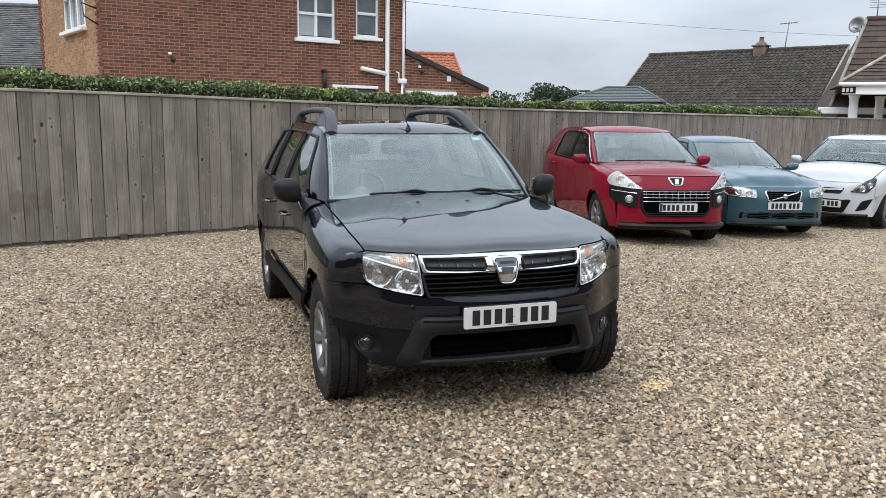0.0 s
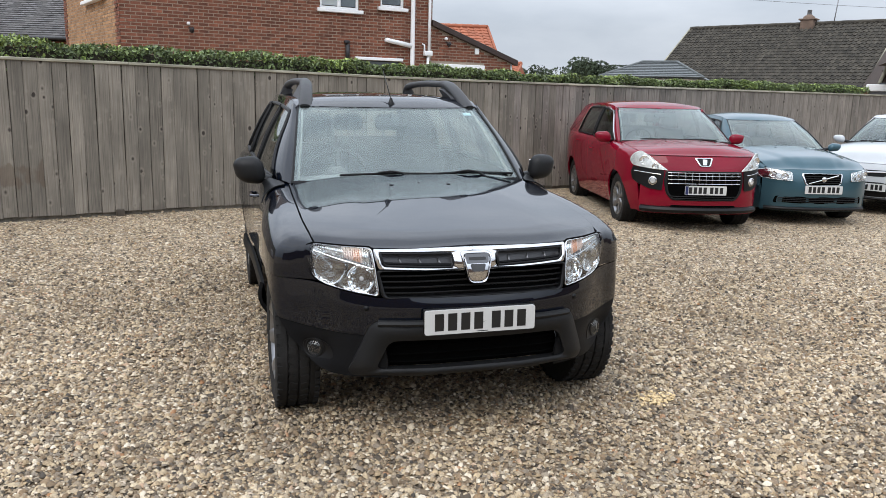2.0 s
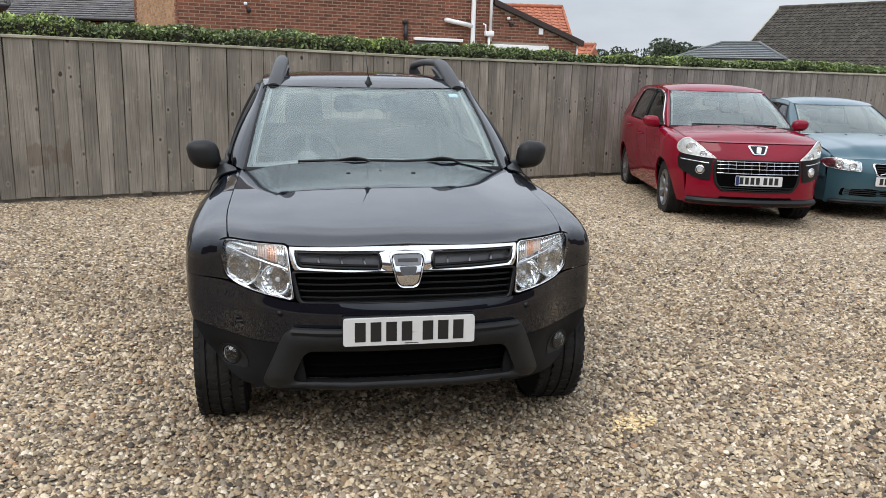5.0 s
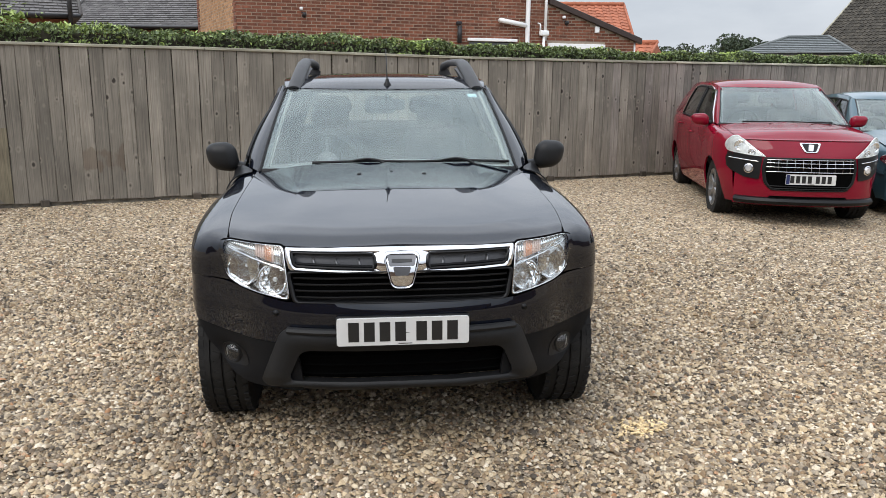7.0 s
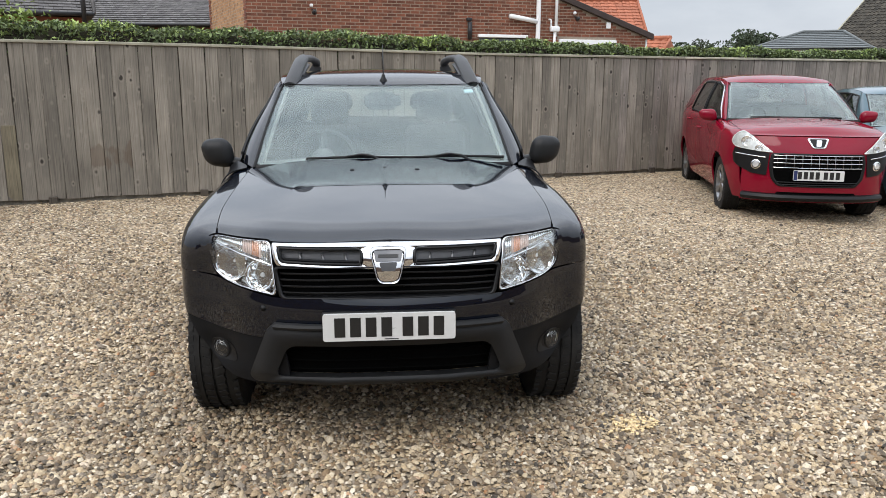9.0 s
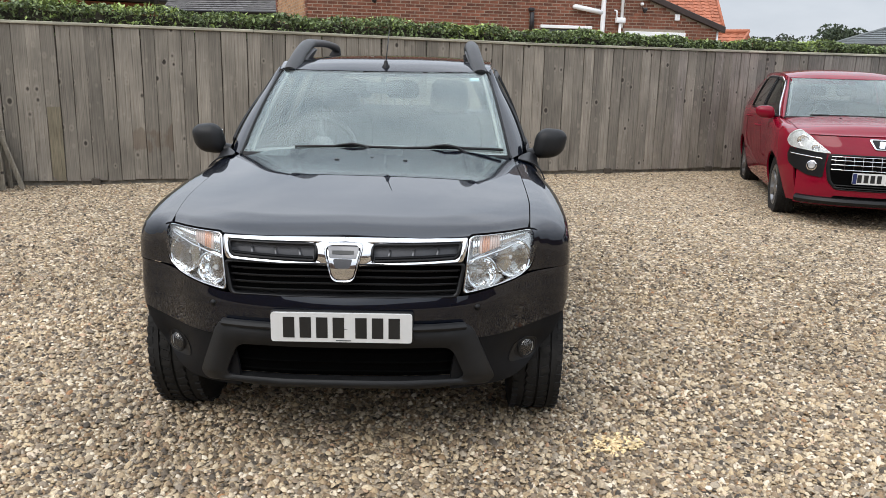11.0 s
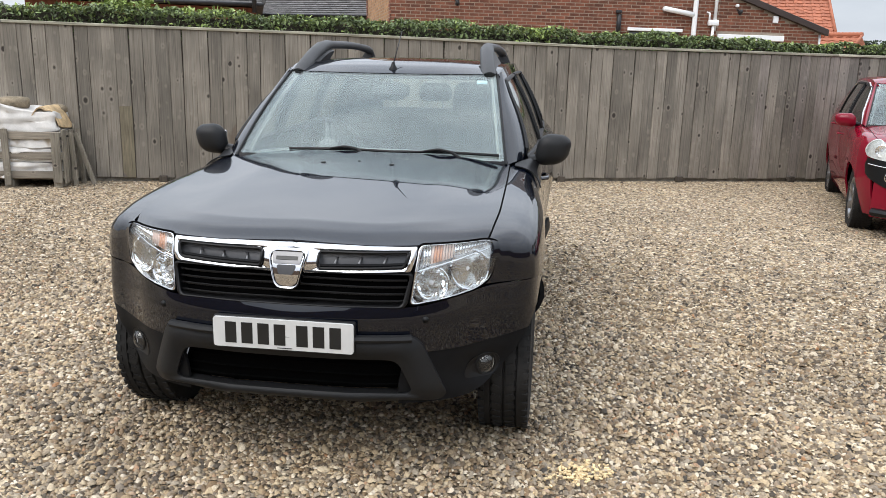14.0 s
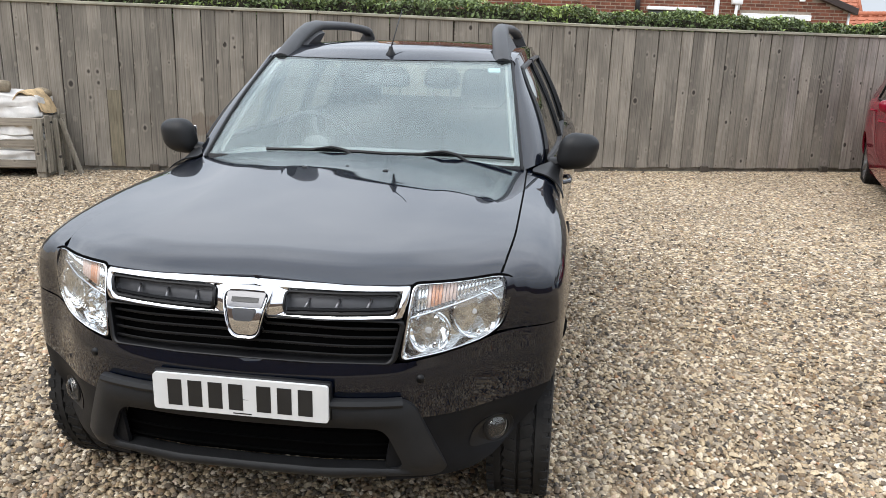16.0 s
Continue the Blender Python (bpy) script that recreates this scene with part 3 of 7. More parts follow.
def build_pebbles():
    """Loose stones of the near yard: low-poly pebbles, thick on the ground, in one mesh."""
    rng = np.random.default_rng(4)
    ring = [(math.cos(1.0472 * k), math.sin(1.0472 * k), -0.15) for k in range(6)]
    dome = np.array(ring + [(0.55 * math.cos(2.0944 * k + 0.52), 0.55 * math.sin(2.0944 * k + 0.52), 0.76) for k in range(3)], float)
    dtri = []
    for k in range(3):
        a, b, c, t, u = 2 * k, 2 * k + 1, (2 * k + 2) % 6, 6 + k, 6 + (k + 1) % 3
        dtri += [(a, b, t), (b, c, t), (c, u, t)]
    dtri = np.array(dtri + [(6, 7, 8)])
    octa = np.array([(1, 0, -0.3), (0.3, 0.95, -0.3), (-0.8, 0.6, -0.3), (-0.8, -0.6, -0.3), (0.3, -0.95, -0.3), (0.42, 0.05, 0.85), (-0.42, 0.0, 0.75)], float)
    otri = np.array([(0, 1, 5), (1, 6, 5), (1, 2, 6), (2, 3, 6), (3, 4, 6), (4, 5, 6), (4, 0, 5)])

    def scatter(name, base, faces, x, y, scale, smooth):
        n, kv = len(x), len(base)
        size = (rng.gamma(7.0, 0.00124, n) * scale).clip(0.005, 0.018 * scale)
        sx, sy, sz = size * rng.uniform(0.95, 1.5, n), size * rng.uniform(0.68, 1.0, n), size * rng.uniform(0.6, 0.95, n)
        yaw, tilt, tdir = rng.uniform(0, 2 * np.pi, n), rng.normal(0, 0.33, n).clip(-0.6, 0.6), rng.uniform(0, 2 * np.pi, n)
        p = base[None] * (1 + rng.uniform(-0.09, 0.09, (n, kv, 1))) * np.stack([sx, sy, sz], 1)[:, None]
        c, s = np.cos(yaw)[:, None], np.sin(yaw)[:, None]
        p = np.stack([p[..., 0] * c - p[..., 1] * s, p[..., 0] * s + p[..., 1] * c, p[..., 2]], 2)
        p[..., 2] += np.tan(tilt)[:, None] * (p[..., 0] * np.cos(tdir)[:, None] + p[..., 1] * np.sin(tdir)[:, None])
        zc = sz * 0.5 + rng.uniform(-0.004, 0.008, n) + 0.005 * np.sin(x * 4.1 + y) * np.sin(y * 3.3 - 0.6 * x)
        zc += np.array([dip(a, b) for a, b in zip(x, y)])
        p += np.stack([x, y, zc], 1)[:, None]
        f = (faces[None] + (np.arange(n) * kv)[:, None, None]).reshape(-1, 3)
        ob = fast_mesh(name, p.reshape(-1, 3), f, M_PEBBLE, smooth=smooth)
        tagged(ob, "loose beige, grey and brown gravel pebbles on the yard", "gravel", kind="stuff")

    def spread(count, x0, x1, y0, y1, weight):
        x, y = rng.uniform(x0, x1, count), rng.uniform(y0, y1, count)
        ok = rng.random(count) < np.clip(weight(x, y), 0, 1)
        for cx, cy, turn, hw, y0, y1 in ((0.3755, 3.9955, 24.6, 0.55, 1.0, 3.7), (2.465, 10.68, 12, 0.55, 0.9, 3.6), (4.22, 11.95, 12, 0.55, 0.9, 3.6)):
            # none where the cars' undersides hide the ground
            u, v = np.cos(np.radians(turn)), np.sin(np.radians(turn))
            lx, ly = (x - cx) * u + (y - cy) * v, (y - cy) * u - (x - cx) * v
            ok &= ~((np.abs(lx) < hw) & (ly > y0) & (ly < y1))
        return x[ok], y[ok]
    near = lambda x, y: np.hypot((x - 0.75) / 3.5, (y - 3.9) / 2.6)
    x, y = spread(178000, -2.8, 4.3, 1.6, 6.5, lambda x, y: 10 * (1.07 - near(x, y)))
    scatter("near_pebbles", dome, dtri, x, y, 0.98, True)
    x, y = spread(570000, -6.6, 7.4, -1.2, 13.5, lambda x, y: np.minimum(10 * (near(x, y) - 0.94), np.exp(-1.3 * (near(x, y) - 1))) * (((x + 5.94) * FV.x + (y - 8.47) * FV.y) < 0.02))
    scatter("further_pebbles", octa, otri, x, y, 1.02, False)


def build_spill():
    rng = random.Random(8)
    vs, fs = [], []
    for i in range(260):
        a = rng.uniform(0, 6.283)
        r = (0.070 + 0.035 * math.sin(2 * a + 0.6) + 0.025 * math.sin(5 * a)) * rng.random() ** 0.5 * (1.0 if i % 5 else 1.7)
        x, y, z = 1.25 + r * math.cos(a) * 0.95, 4.69 + r * math.sin(a) * 1.55, rng.uniform(0.008, 0.021)
        w, h, t = rng.uniform(0.004, 0.013), rng.uniform(0.003, 0.009), rng.uniform(0, 6.283)
        k = len(vs)
        for px, py in ((-w, -h * 0.6), (w * 0.3, -h), (w, 0.1 * h), (w * 0.1, h), (-w * 0.8, h * 0.7)):
            vs.append((x + px * math.cos(t) - py * math.sin(t), y + px * math.sin(t) + py * math.cos(t), z + rng.uniform(-0.003, 0.003)))
        for j in range(5):
            vs.append((vs[k + j][0], vs[k + j][1], vs[k + j][2] - 0.004))
        fs += [tuple(range(k, k + 5))] + [(k + j, k + 5 + j, k + 5 + (j + 1) % 5, k + (j + 1) % 5) for j in range(5)]
    tagged(part("yellow_crumbs", (vs, fs), M_SPILL, smooth=False), "patch of pale yellow crumbs scattered over the gravel", "crumbs", kind="stuff")


# ---- the timber fence and the hedge behind it ----
F0, FANG = Vector((-5.94, 8.47, 0)), 42.9
FU = Vector((math.cos(radians(FANG)), math.sin(radians(FANG)), 0))
FV = Vector((-math.sin(radians(FANG)), math.cos(radians(FANG)), 0))
F_A, F_B = -5.2, 24.5
FENCE_PITCH = 0.1527
S_REPAIR, Z_REPAIR, S_STAIN = -0.37, 0.92, 0.50
fence_top = rise([-6, 0, 3, 7, 12, 26], [1.88, 1.86, 1.83, 1.78, 1.78, 1.79])


def fence_point(s, d, z):
    return F0 + FU * s + FV * d + Vector((0, 0, z))


def build_fence():
    fence = thing("fence", "tall weathered grey close-board timber fence behind the cars", "fence", Matrix.Translation(F0) @ pose(0, 0, 0, 0, 0, FANG))
    rng = random.Random(3)
    metas = []
    for k in range(8):
        w = 0.1502
        vs, fs = [], []
        rows = steps(0, 1, 6)
        for i, t in enumerate(rows):
            bow = 0.004 * math.sin(3 * t + k) + 0.003 * math.sin(7 * t + 2 * k)
            e = 0.0015 * math.sin(9 * t + k)
            for x, y in ((-w / 2 + e, -0.016), (-w / 2 + 0.004 + e, -0.021), (w / 2 - 0.004 + e, -0.020), (w / 2 + e, -0.015), (w / 2 + e, 0.0), (-w / 2 + e, 0.0)):
                vs.append((x, y + bow, t))
            if i:
                a, b = (i - 1) * 6, i * 6
                fs += [(a + j, a + (j + 1) % 6, b + (j + 1) % 6, b + j) for j in range(6)]
        fs += [tuple(reversed(range(6))), tuple(range(36, 42))]
        me = bpy.data.meshes.new("board")
        me.from_pydata(vs, [], fs)
        me.materials.append(M_BOARD)
        metas.append(me)
    s = 0.0637 - 34 * FENCE_PITCH
    while s < F_B:
        yellow = abs(s - S_REPAIR) < 0.0763
        me = metas[rng.randrange(8)]
        ob = new("board", me)
        if S_STAIN - 0.05 < s < S_STAIN + 0.40:
            ob.material_slots[0].link = "OBJECT"
            ob.material_slots[0].material = M_STAINED
        elif s > 9.0 + rng.uniform(-1.5, 1.5):
            ob.material_slots[0].link = "OBJECT"
            ob.material_slots[0].material = M_BOARDGREY
        ob.parent = fence
        z0, z1 = 0.05 + rng.uniform(-0.008, 0.008), fence_top(s) - 0.02
        ob.matrix_local = pose(s, rng.uniform(-0.003, 0.003), z0, 0, rng.uniform(-0.25, 0.25), rng.uniform(-0.8, 0.8)) @ Matrix.Diagonal((rng.uniform(0.982, 1.0), 1, z1 - z0, 1))
        if yellow:
            patch = rbox(0.0, -0.020, (Z_REPAIR + 0.05) / 2, 0.145, 0.012, Z_REPAIR - 0.05, 0.003)
            part("repair_board", moved(patch, pose(s, 0, 0)), M_NEWWOOD, fence, "yellowed newer board nailed on", smooth=False)
        s += FENCE_PITCH
    for p in np.arange(F_A, F_B + 0.1, 1.72):
        q = p - (F_A % 1.72) + 1.72
        part("post", rbox(q, 0.075, 0.87, 0.1, 0.1, 1.78, 0.006, 1), M_POST, fence, smooth=False)
        part("post_foot", rbox(q, -0.02, 0.02, 0.095, 0.09, 0.12, 0.008, 1), M_POST, fence, smooth=False)
    s = F_A - 0.1
    while s < F_B:
        e = min(s + 3.6, F_B + 0.1)
        za, zb = fence_top(s), fence_top(e)
        v, f = rbox(0, 0, 0, e - s - 0.004, 0.062, 0.034, 0.005, 1)
        v = [((s + e) / 2 + x, -0.012 + y, (za + zb) / 2 + (zb - za) * x / (e - s) + z) for x, y, z in v]
        part("capping_rail", (v, f), M_RAIL, fence, "pale worn capping rail", smooth=False)
        for zr in (0.45, 1.45):
            part("back_rail", rbox((s + e) / 2, 0.046, zr, e - s - 0.01, 0.045, 0.075, 0.004, 1), M_POST, fence, smooth=False)
        s += 3.6
    part("back_lining", rbox((F_A + F_B) / 2, 0.016, 0.88, F_B - F_A, 0.012, 1.66, 0.0), M_POST, fence, smooth=False)
    part("gravel_board", rbox((F_A + F_B) / 2, 0.03, 0.02, F_B - F_A, 0.03, 0.10, 0.004, 1), M_SOIL, fence, smooth=False)


def leaf_cloud(spots, size, rng, lift=0.35):
    """Many small folded leaves at the given spots, each four triangles."""
    n = len(spots)
    spots = np.asarray(spots)
    base = np.array([(-1, 0, 0), (0, -0.55, 0.16), (1.05, 0, -0.1), (0, 0.55, 0.16), (0.05, 0, -0.05)], float)
    a, b, c = rng.uniform(0, 2 * np.pi, n), rng.normal(0.2, 0.7, n), rng.normal(0, 0.7, n)
    ca, sa, cb, sb, cc, sc = np.cos(a), np.sin(a), np.cos(b), np.sin(b), np.cos(c), np.sin(c)
    rx = np.stack([np.stack([np.ones(n), 0 * a, 0 * a], 1), np.stack([0 * a, cc, -sc], 1), np.stack([0 * a, sc, cc], 1)], 1)
    ry = np.stack([np.stack([cb, 0 * a, sb], 1), np.stack([0 * a, np.ones(n), 0 * a], 1), np.stack([-sb, 0 * a, cb], 1)], 1)
    rz = np.stack([np.stack([ca, -sa, 0 * a], 1), np.stack([sa, ca, 0 * a], 1), np.stack([0 * a, 0 * a, np.ones(n)], 1)], 1)
    r = rz @ ry @ rx
    s = (size * rng.uniform(0.6, 1.35, n))[:, None, None]
    p = np.einsum("nij,kj->nki", r, base) * s + spots[:, None]
    tri = np.array([(0, 1, 4), (1, 2, 4), (2, 3, 4), (3, 0, 4)])
    f = (tri[None] + (np.arange(n) * 5)[:, None, None]).reshape(-1, 3)
    return p.reshape(-1, 3), f


def fast_mesh(name, verts, faces, material, parent=None, label="", kind="", smooth=False):
    me = bpy.data.meshes.new(name)
    me.vertices.add(len(verts))
    me.vertices.foreach_set("co", np.asarray(verts, np.float32).reshape(-1))
    f = np.asarray(faces, np.int32)
    me.loops.add(f.size)
    me.loops.foreach_set("vertex_index", f.reshape(-1))
    me.polygons.add(len(f))
    me.polygons.foreach_set("loop_start", (np.arange(len(f)) * f.shape[1]).astype(np.int32))
    me.polygons.foreach_set("use_smooth", np.full(len(f), smooth))
    me.update(calc_edges=True)
    me.materials.append(material)
    ob = new(name, me)
    ob.parent = parent
    return tagged(ob, label=label, kind=kind)


hedge_top = rise([-6, 0, 2, 4, 6, 9, 11.5, 13.2, 14.2, 26], [2.11, 2.08, 2.05, 2.015, 1.975, 1.925, 1.92, 1.94, 1.95, 1.95])
HEDGE_END = 19.0


def build_hedge():
    rng = np.random.default_rng(12)
    hedge = thing("hedge", "clipped dark green ivy-leaved hedge along the back of the fence", "hedge", Matrix.Translation((0, 0, 0)))
    n = 44000
    s = rng.uniform(F_A, HEDGE_END, n)
    top = np.array([hedge_top(v) for v in s]) + 0.035 * np.sin(s * 3.1) * np.sin(s * 1.3) + 0.02 * np.sin(s * 9.0)
    d = rng.uniform(0.03, 0.75, n)
    on_top = rng.random(n) < 0.5
    z = np.where(on_top, top - 0.07 * rng.random(n) - 0.10 * np.abs(d - 0.35), rng.uniform(1.55, 2.1, n).clip(None, top))
    d = np.where(on_top, d, 0.05 + 0.14 * rng.random(n))
    xyz = np.array(F0) + s[:, None] * np.array(FU) + d[:, None] * np.array(FV) + np.stack([0 * z, 0 * z, z], 1)
    young = (rng.random(n) < 0.10) | ((np.sin(s * 2.3) * np.sin(s * 0.9 + 1) > 0.62) & (rng.random(n) < 0.4))
    v, f = leaf_cloud(xyz[~young], 0.028, rng)
    fast_mesh("leaves", v, f, M_LEAF, hedge, kind="stuff")
    up = xyz[young] + np.array((0, 0, 0.02))
    v, f = leaf_cloud(up, 0.027, rng)
    fast_mesh("young_leaves", v, f, M_LEAFLIGHT, hedge, "pale yellow-green new leaves", kind="stuff")
    # a denser tuft of new growth that stands above the clipped top
    k = 260
    st, dt, zt = rng.normal(-0.35, 0.22, k), rng.uniform(0.1, 0.5, k), 2.06 + np.abs(rng.normal(0, 0.1, k))
    v, f = leaf_cloud(np.array(F0) + st[:, None] * np.array(FU) + dt[:, None] * np.array(FV) + np.stack([0 * zt, 0 * zt, zt], 1), 0.036, rng)
    fast_mesh("new_growth", v, f, M_LEAFLIGHT, hedge, "tuft of pale new shoots", kind="stuff")
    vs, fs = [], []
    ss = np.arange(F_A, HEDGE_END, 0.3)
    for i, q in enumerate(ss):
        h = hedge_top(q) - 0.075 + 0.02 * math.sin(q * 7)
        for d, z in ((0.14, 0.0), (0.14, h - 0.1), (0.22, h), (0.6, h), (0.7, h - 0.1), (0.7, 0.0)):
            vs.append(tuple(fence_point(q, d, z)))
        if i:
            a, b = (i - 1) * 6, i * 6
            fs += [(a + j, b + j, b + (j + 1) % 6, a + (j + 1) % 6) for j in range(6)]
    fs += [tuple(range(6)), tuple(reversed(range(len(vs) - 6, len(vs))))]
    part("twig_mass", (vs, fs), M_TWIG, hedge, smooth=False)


# ---- the brick house behind the fence ----
def wall_bricks(length, z0, z1, holes, top=None, y=0.0):
    """Centres and lengths of bricks in stretcher bond on a wall from x=0 to length, kept clear of holes."""
    out, row, z = [], 0, z0
    while z < z1:
        x = -0.1125 if row % 2 else 0.0
        while x < length:
            a, b = max(x, 0.0), min(x + 0.215, length)
            if b - a > 0.05:
                spans = [(a, b)]
                for hx0, hx1, hz0, hz1 in holes:
                    if z + 0.065 > hz0 and z < hz1:
                        nxt = []
                        for p, q in spans:
                            if q <= hx0 or p >= hx1:
                                nxt.append((p, q))
                            else:
                                if p < hx0 - 0.03:
                                    nxt.append((p, hx0))
                                if q > hx1 + 0.03:
                                    nxt.append((hx1, q))
                        spans = nxt
                for p, q in spans:
                    if top is None or z + 0.07 < min(top(p), top(q)):
                        out.append((p, q, z))
            x += 0.225
        z += 0.075
        row += 1
    return out


def brick_geo(list_, rng, depth=0.007):
    vs, fs = [], []
    for a, b, z in list_:
        k, e = len(vs), depth * rng.uniform(0.6, 1.2)
        for y in (-e, 0.002):
            vs += [(a, y, z), (b - 0.007, y, z), (b - 0.007, y, z + 0.0565), (a, y, z + 0.0565)]
        fs += [(k, k + 1, k + 2, k + 3), (k, k + 4, k + 5, k + 1), (k + 1, k + 5, k + 6, k + 2), (k + 2, k + 6, k + 7, k + 3), (k + 3, k + 7, k + 4, k)]
    return vs, fs


def holed_wall(length, z0, z1, holes, thick, top=None):
    """A wall slab with rectangular openings right through it, built from blocks between the openings."""
    xs = sorted({0.0, length, *[h[0] for h in holes], *[h[1] for h in holes]})
    zs = sorted({z0, z1, *[h[2] for h in holes], *[h[3] for h in holes]})
    geos = []
    for a, b in zip(xs, xs[1:]):
        for c, d in zip(zs, zs[1:]):
            mx, mz = (a + b) / 2, (c + d) / 2
            if any(h[0] < mx < h[1] and h[2] < mz < h[3] for h in holes):
                continue
            ta, tb = (d, d) if top is None else (min(d, top(a)), min(d, top(b)))
            v = [(a, 0, c), (b, 0, c), (b, thick, c), (a, thick, c), (a, 0, ta), (b, 0, tb), (b, thick, tb), (a, thick, ta)]
            geos.append((v, [(0, 3, 2, 1), (4, 5, 6, 7), (0, 1, 5, 4), (1, 2, 6, 5), (2, 3, 7, 6), (3, 0, 4, 7)]))
    return join(*geos)


def sash_window(parent, m, w, h, cols, transom, blind=False, name="window"):
    """A white window in an opening: outer frame, bars, panes and a sill; m puts its lower left corner."""
    win = new(name)
    win.parent = parent
    win.matrix_local = m
    fr = 0.06
    part("window_frame", join(rbox(w / 2, 0.05, h - fr / 2, w, 0.07, fr, 0.006, 1), rbox(w / 2, 0.05, fr / 2, w, 0.07, fr, 0.006, 1), rbox(fr / 2, 0.05, h / 2, fr, 0.068, h - 2 * fr, 0.006, 1), rbox(w - fr / 2, 0.05, h / 2, fr, 0.068, h - 2 * fr, 0.006, 1)), M_UPVC, win, smooth=False)
    bars = [rbox(w * i / cols, 0.045, h / 2, 0.075, 0.075, h - 2 * fr, 0.008, 1) for i in range(1, cols)]
    if transom:
        bars.append(rbox(w / 2, 0.04, transom, w - 2 * fr, 0.08, 0.07, 0.008, 1))
    if bars:
        part("window_bar", join(*bars), M_UPVC, win, smooth=False)
    for i in range(cols):
        for z0, z1 in (((fr, transom), (transom, h - fr)) if transom else ((fr, h - fr),)):
            part("pane", rbox(w * (i + 0.5) / cols, 0.07, (z0 + z1) / 2, w / cols - 0.07, 0.012, z1 - z0 - 0.05, 0.002, 1), M_BLIND if blind and i == 0 and z0 < 0.1 else M_PANE, win, smooth=False)
    part("window_sill", rbox(w / 2, -0.03, -0.045, w + 0.18, 0.16, 0.09, 0.012, 1), M_UPVC, win, smooth=False)
    return win


HOUSE = pose(-8.93, 17.26, 0, 0, 0, 38.9)


def tile_slope(width, length, tw, tl, rng, thick=0.02, roll=0.0, gap=0.012, hip=0.0):
    """Overlapping tiles on a slope in the plane x (across), y (up the slope); each tile its own island."""
    vs, fs, row, y = [], [], 0, 0.0
    while y < length - 0.02:
        x = -tw / 2 if row % 2 and not roll else 0.0
        while x < width - 0.01:
            a, b = max(x, hip * y / length) + gap / 2, min(x + tw, width) - gap / 2
            if b - a > 0.04:
                k, lift, w = len(vs), thick * rng.uniform(0.85, 1.25), b - a
                ye = min(y + tl * 1.12, length)
                xs = (a, a + w * 0.25, a + w * 0.5, a + w * 0.75, b) if roll else (a, b)
                hs = (0.3, 1.0, 0.35, 0.0, 0.15) if roll else (0, 0)
                for yy, zz in ((y, lift), (ye, 0.002)):
                    vs += [(q, yy, zz + roll * h) for q, h in zip(xs, hs)]
                m = len(xs)
                vs += [(q, y, -0.004) for q in xs]
                for i in range(m - 1):
                    fs += [(k + i, k + i + 1, k + m + i + 1, k + m + i), (k + 2 * m + i, k + 2 * m + i + 1, k + i + 1, k + i)]
            x += tw
        y += tl
        row += 1
    return vs, fs


def plane_from(o, u, v):
    """Matrix with x along u, y along v (made square to u), at o."""
    o, u, v = Vector(o), Vector(u).normalized(), Vector(v)
    n = u.cross(v).normalized()
    v = n.cross(u)
    m = Matrix((u, v, n)).transposed().to_4x4()
    return Matrix.Translation(o) @ m


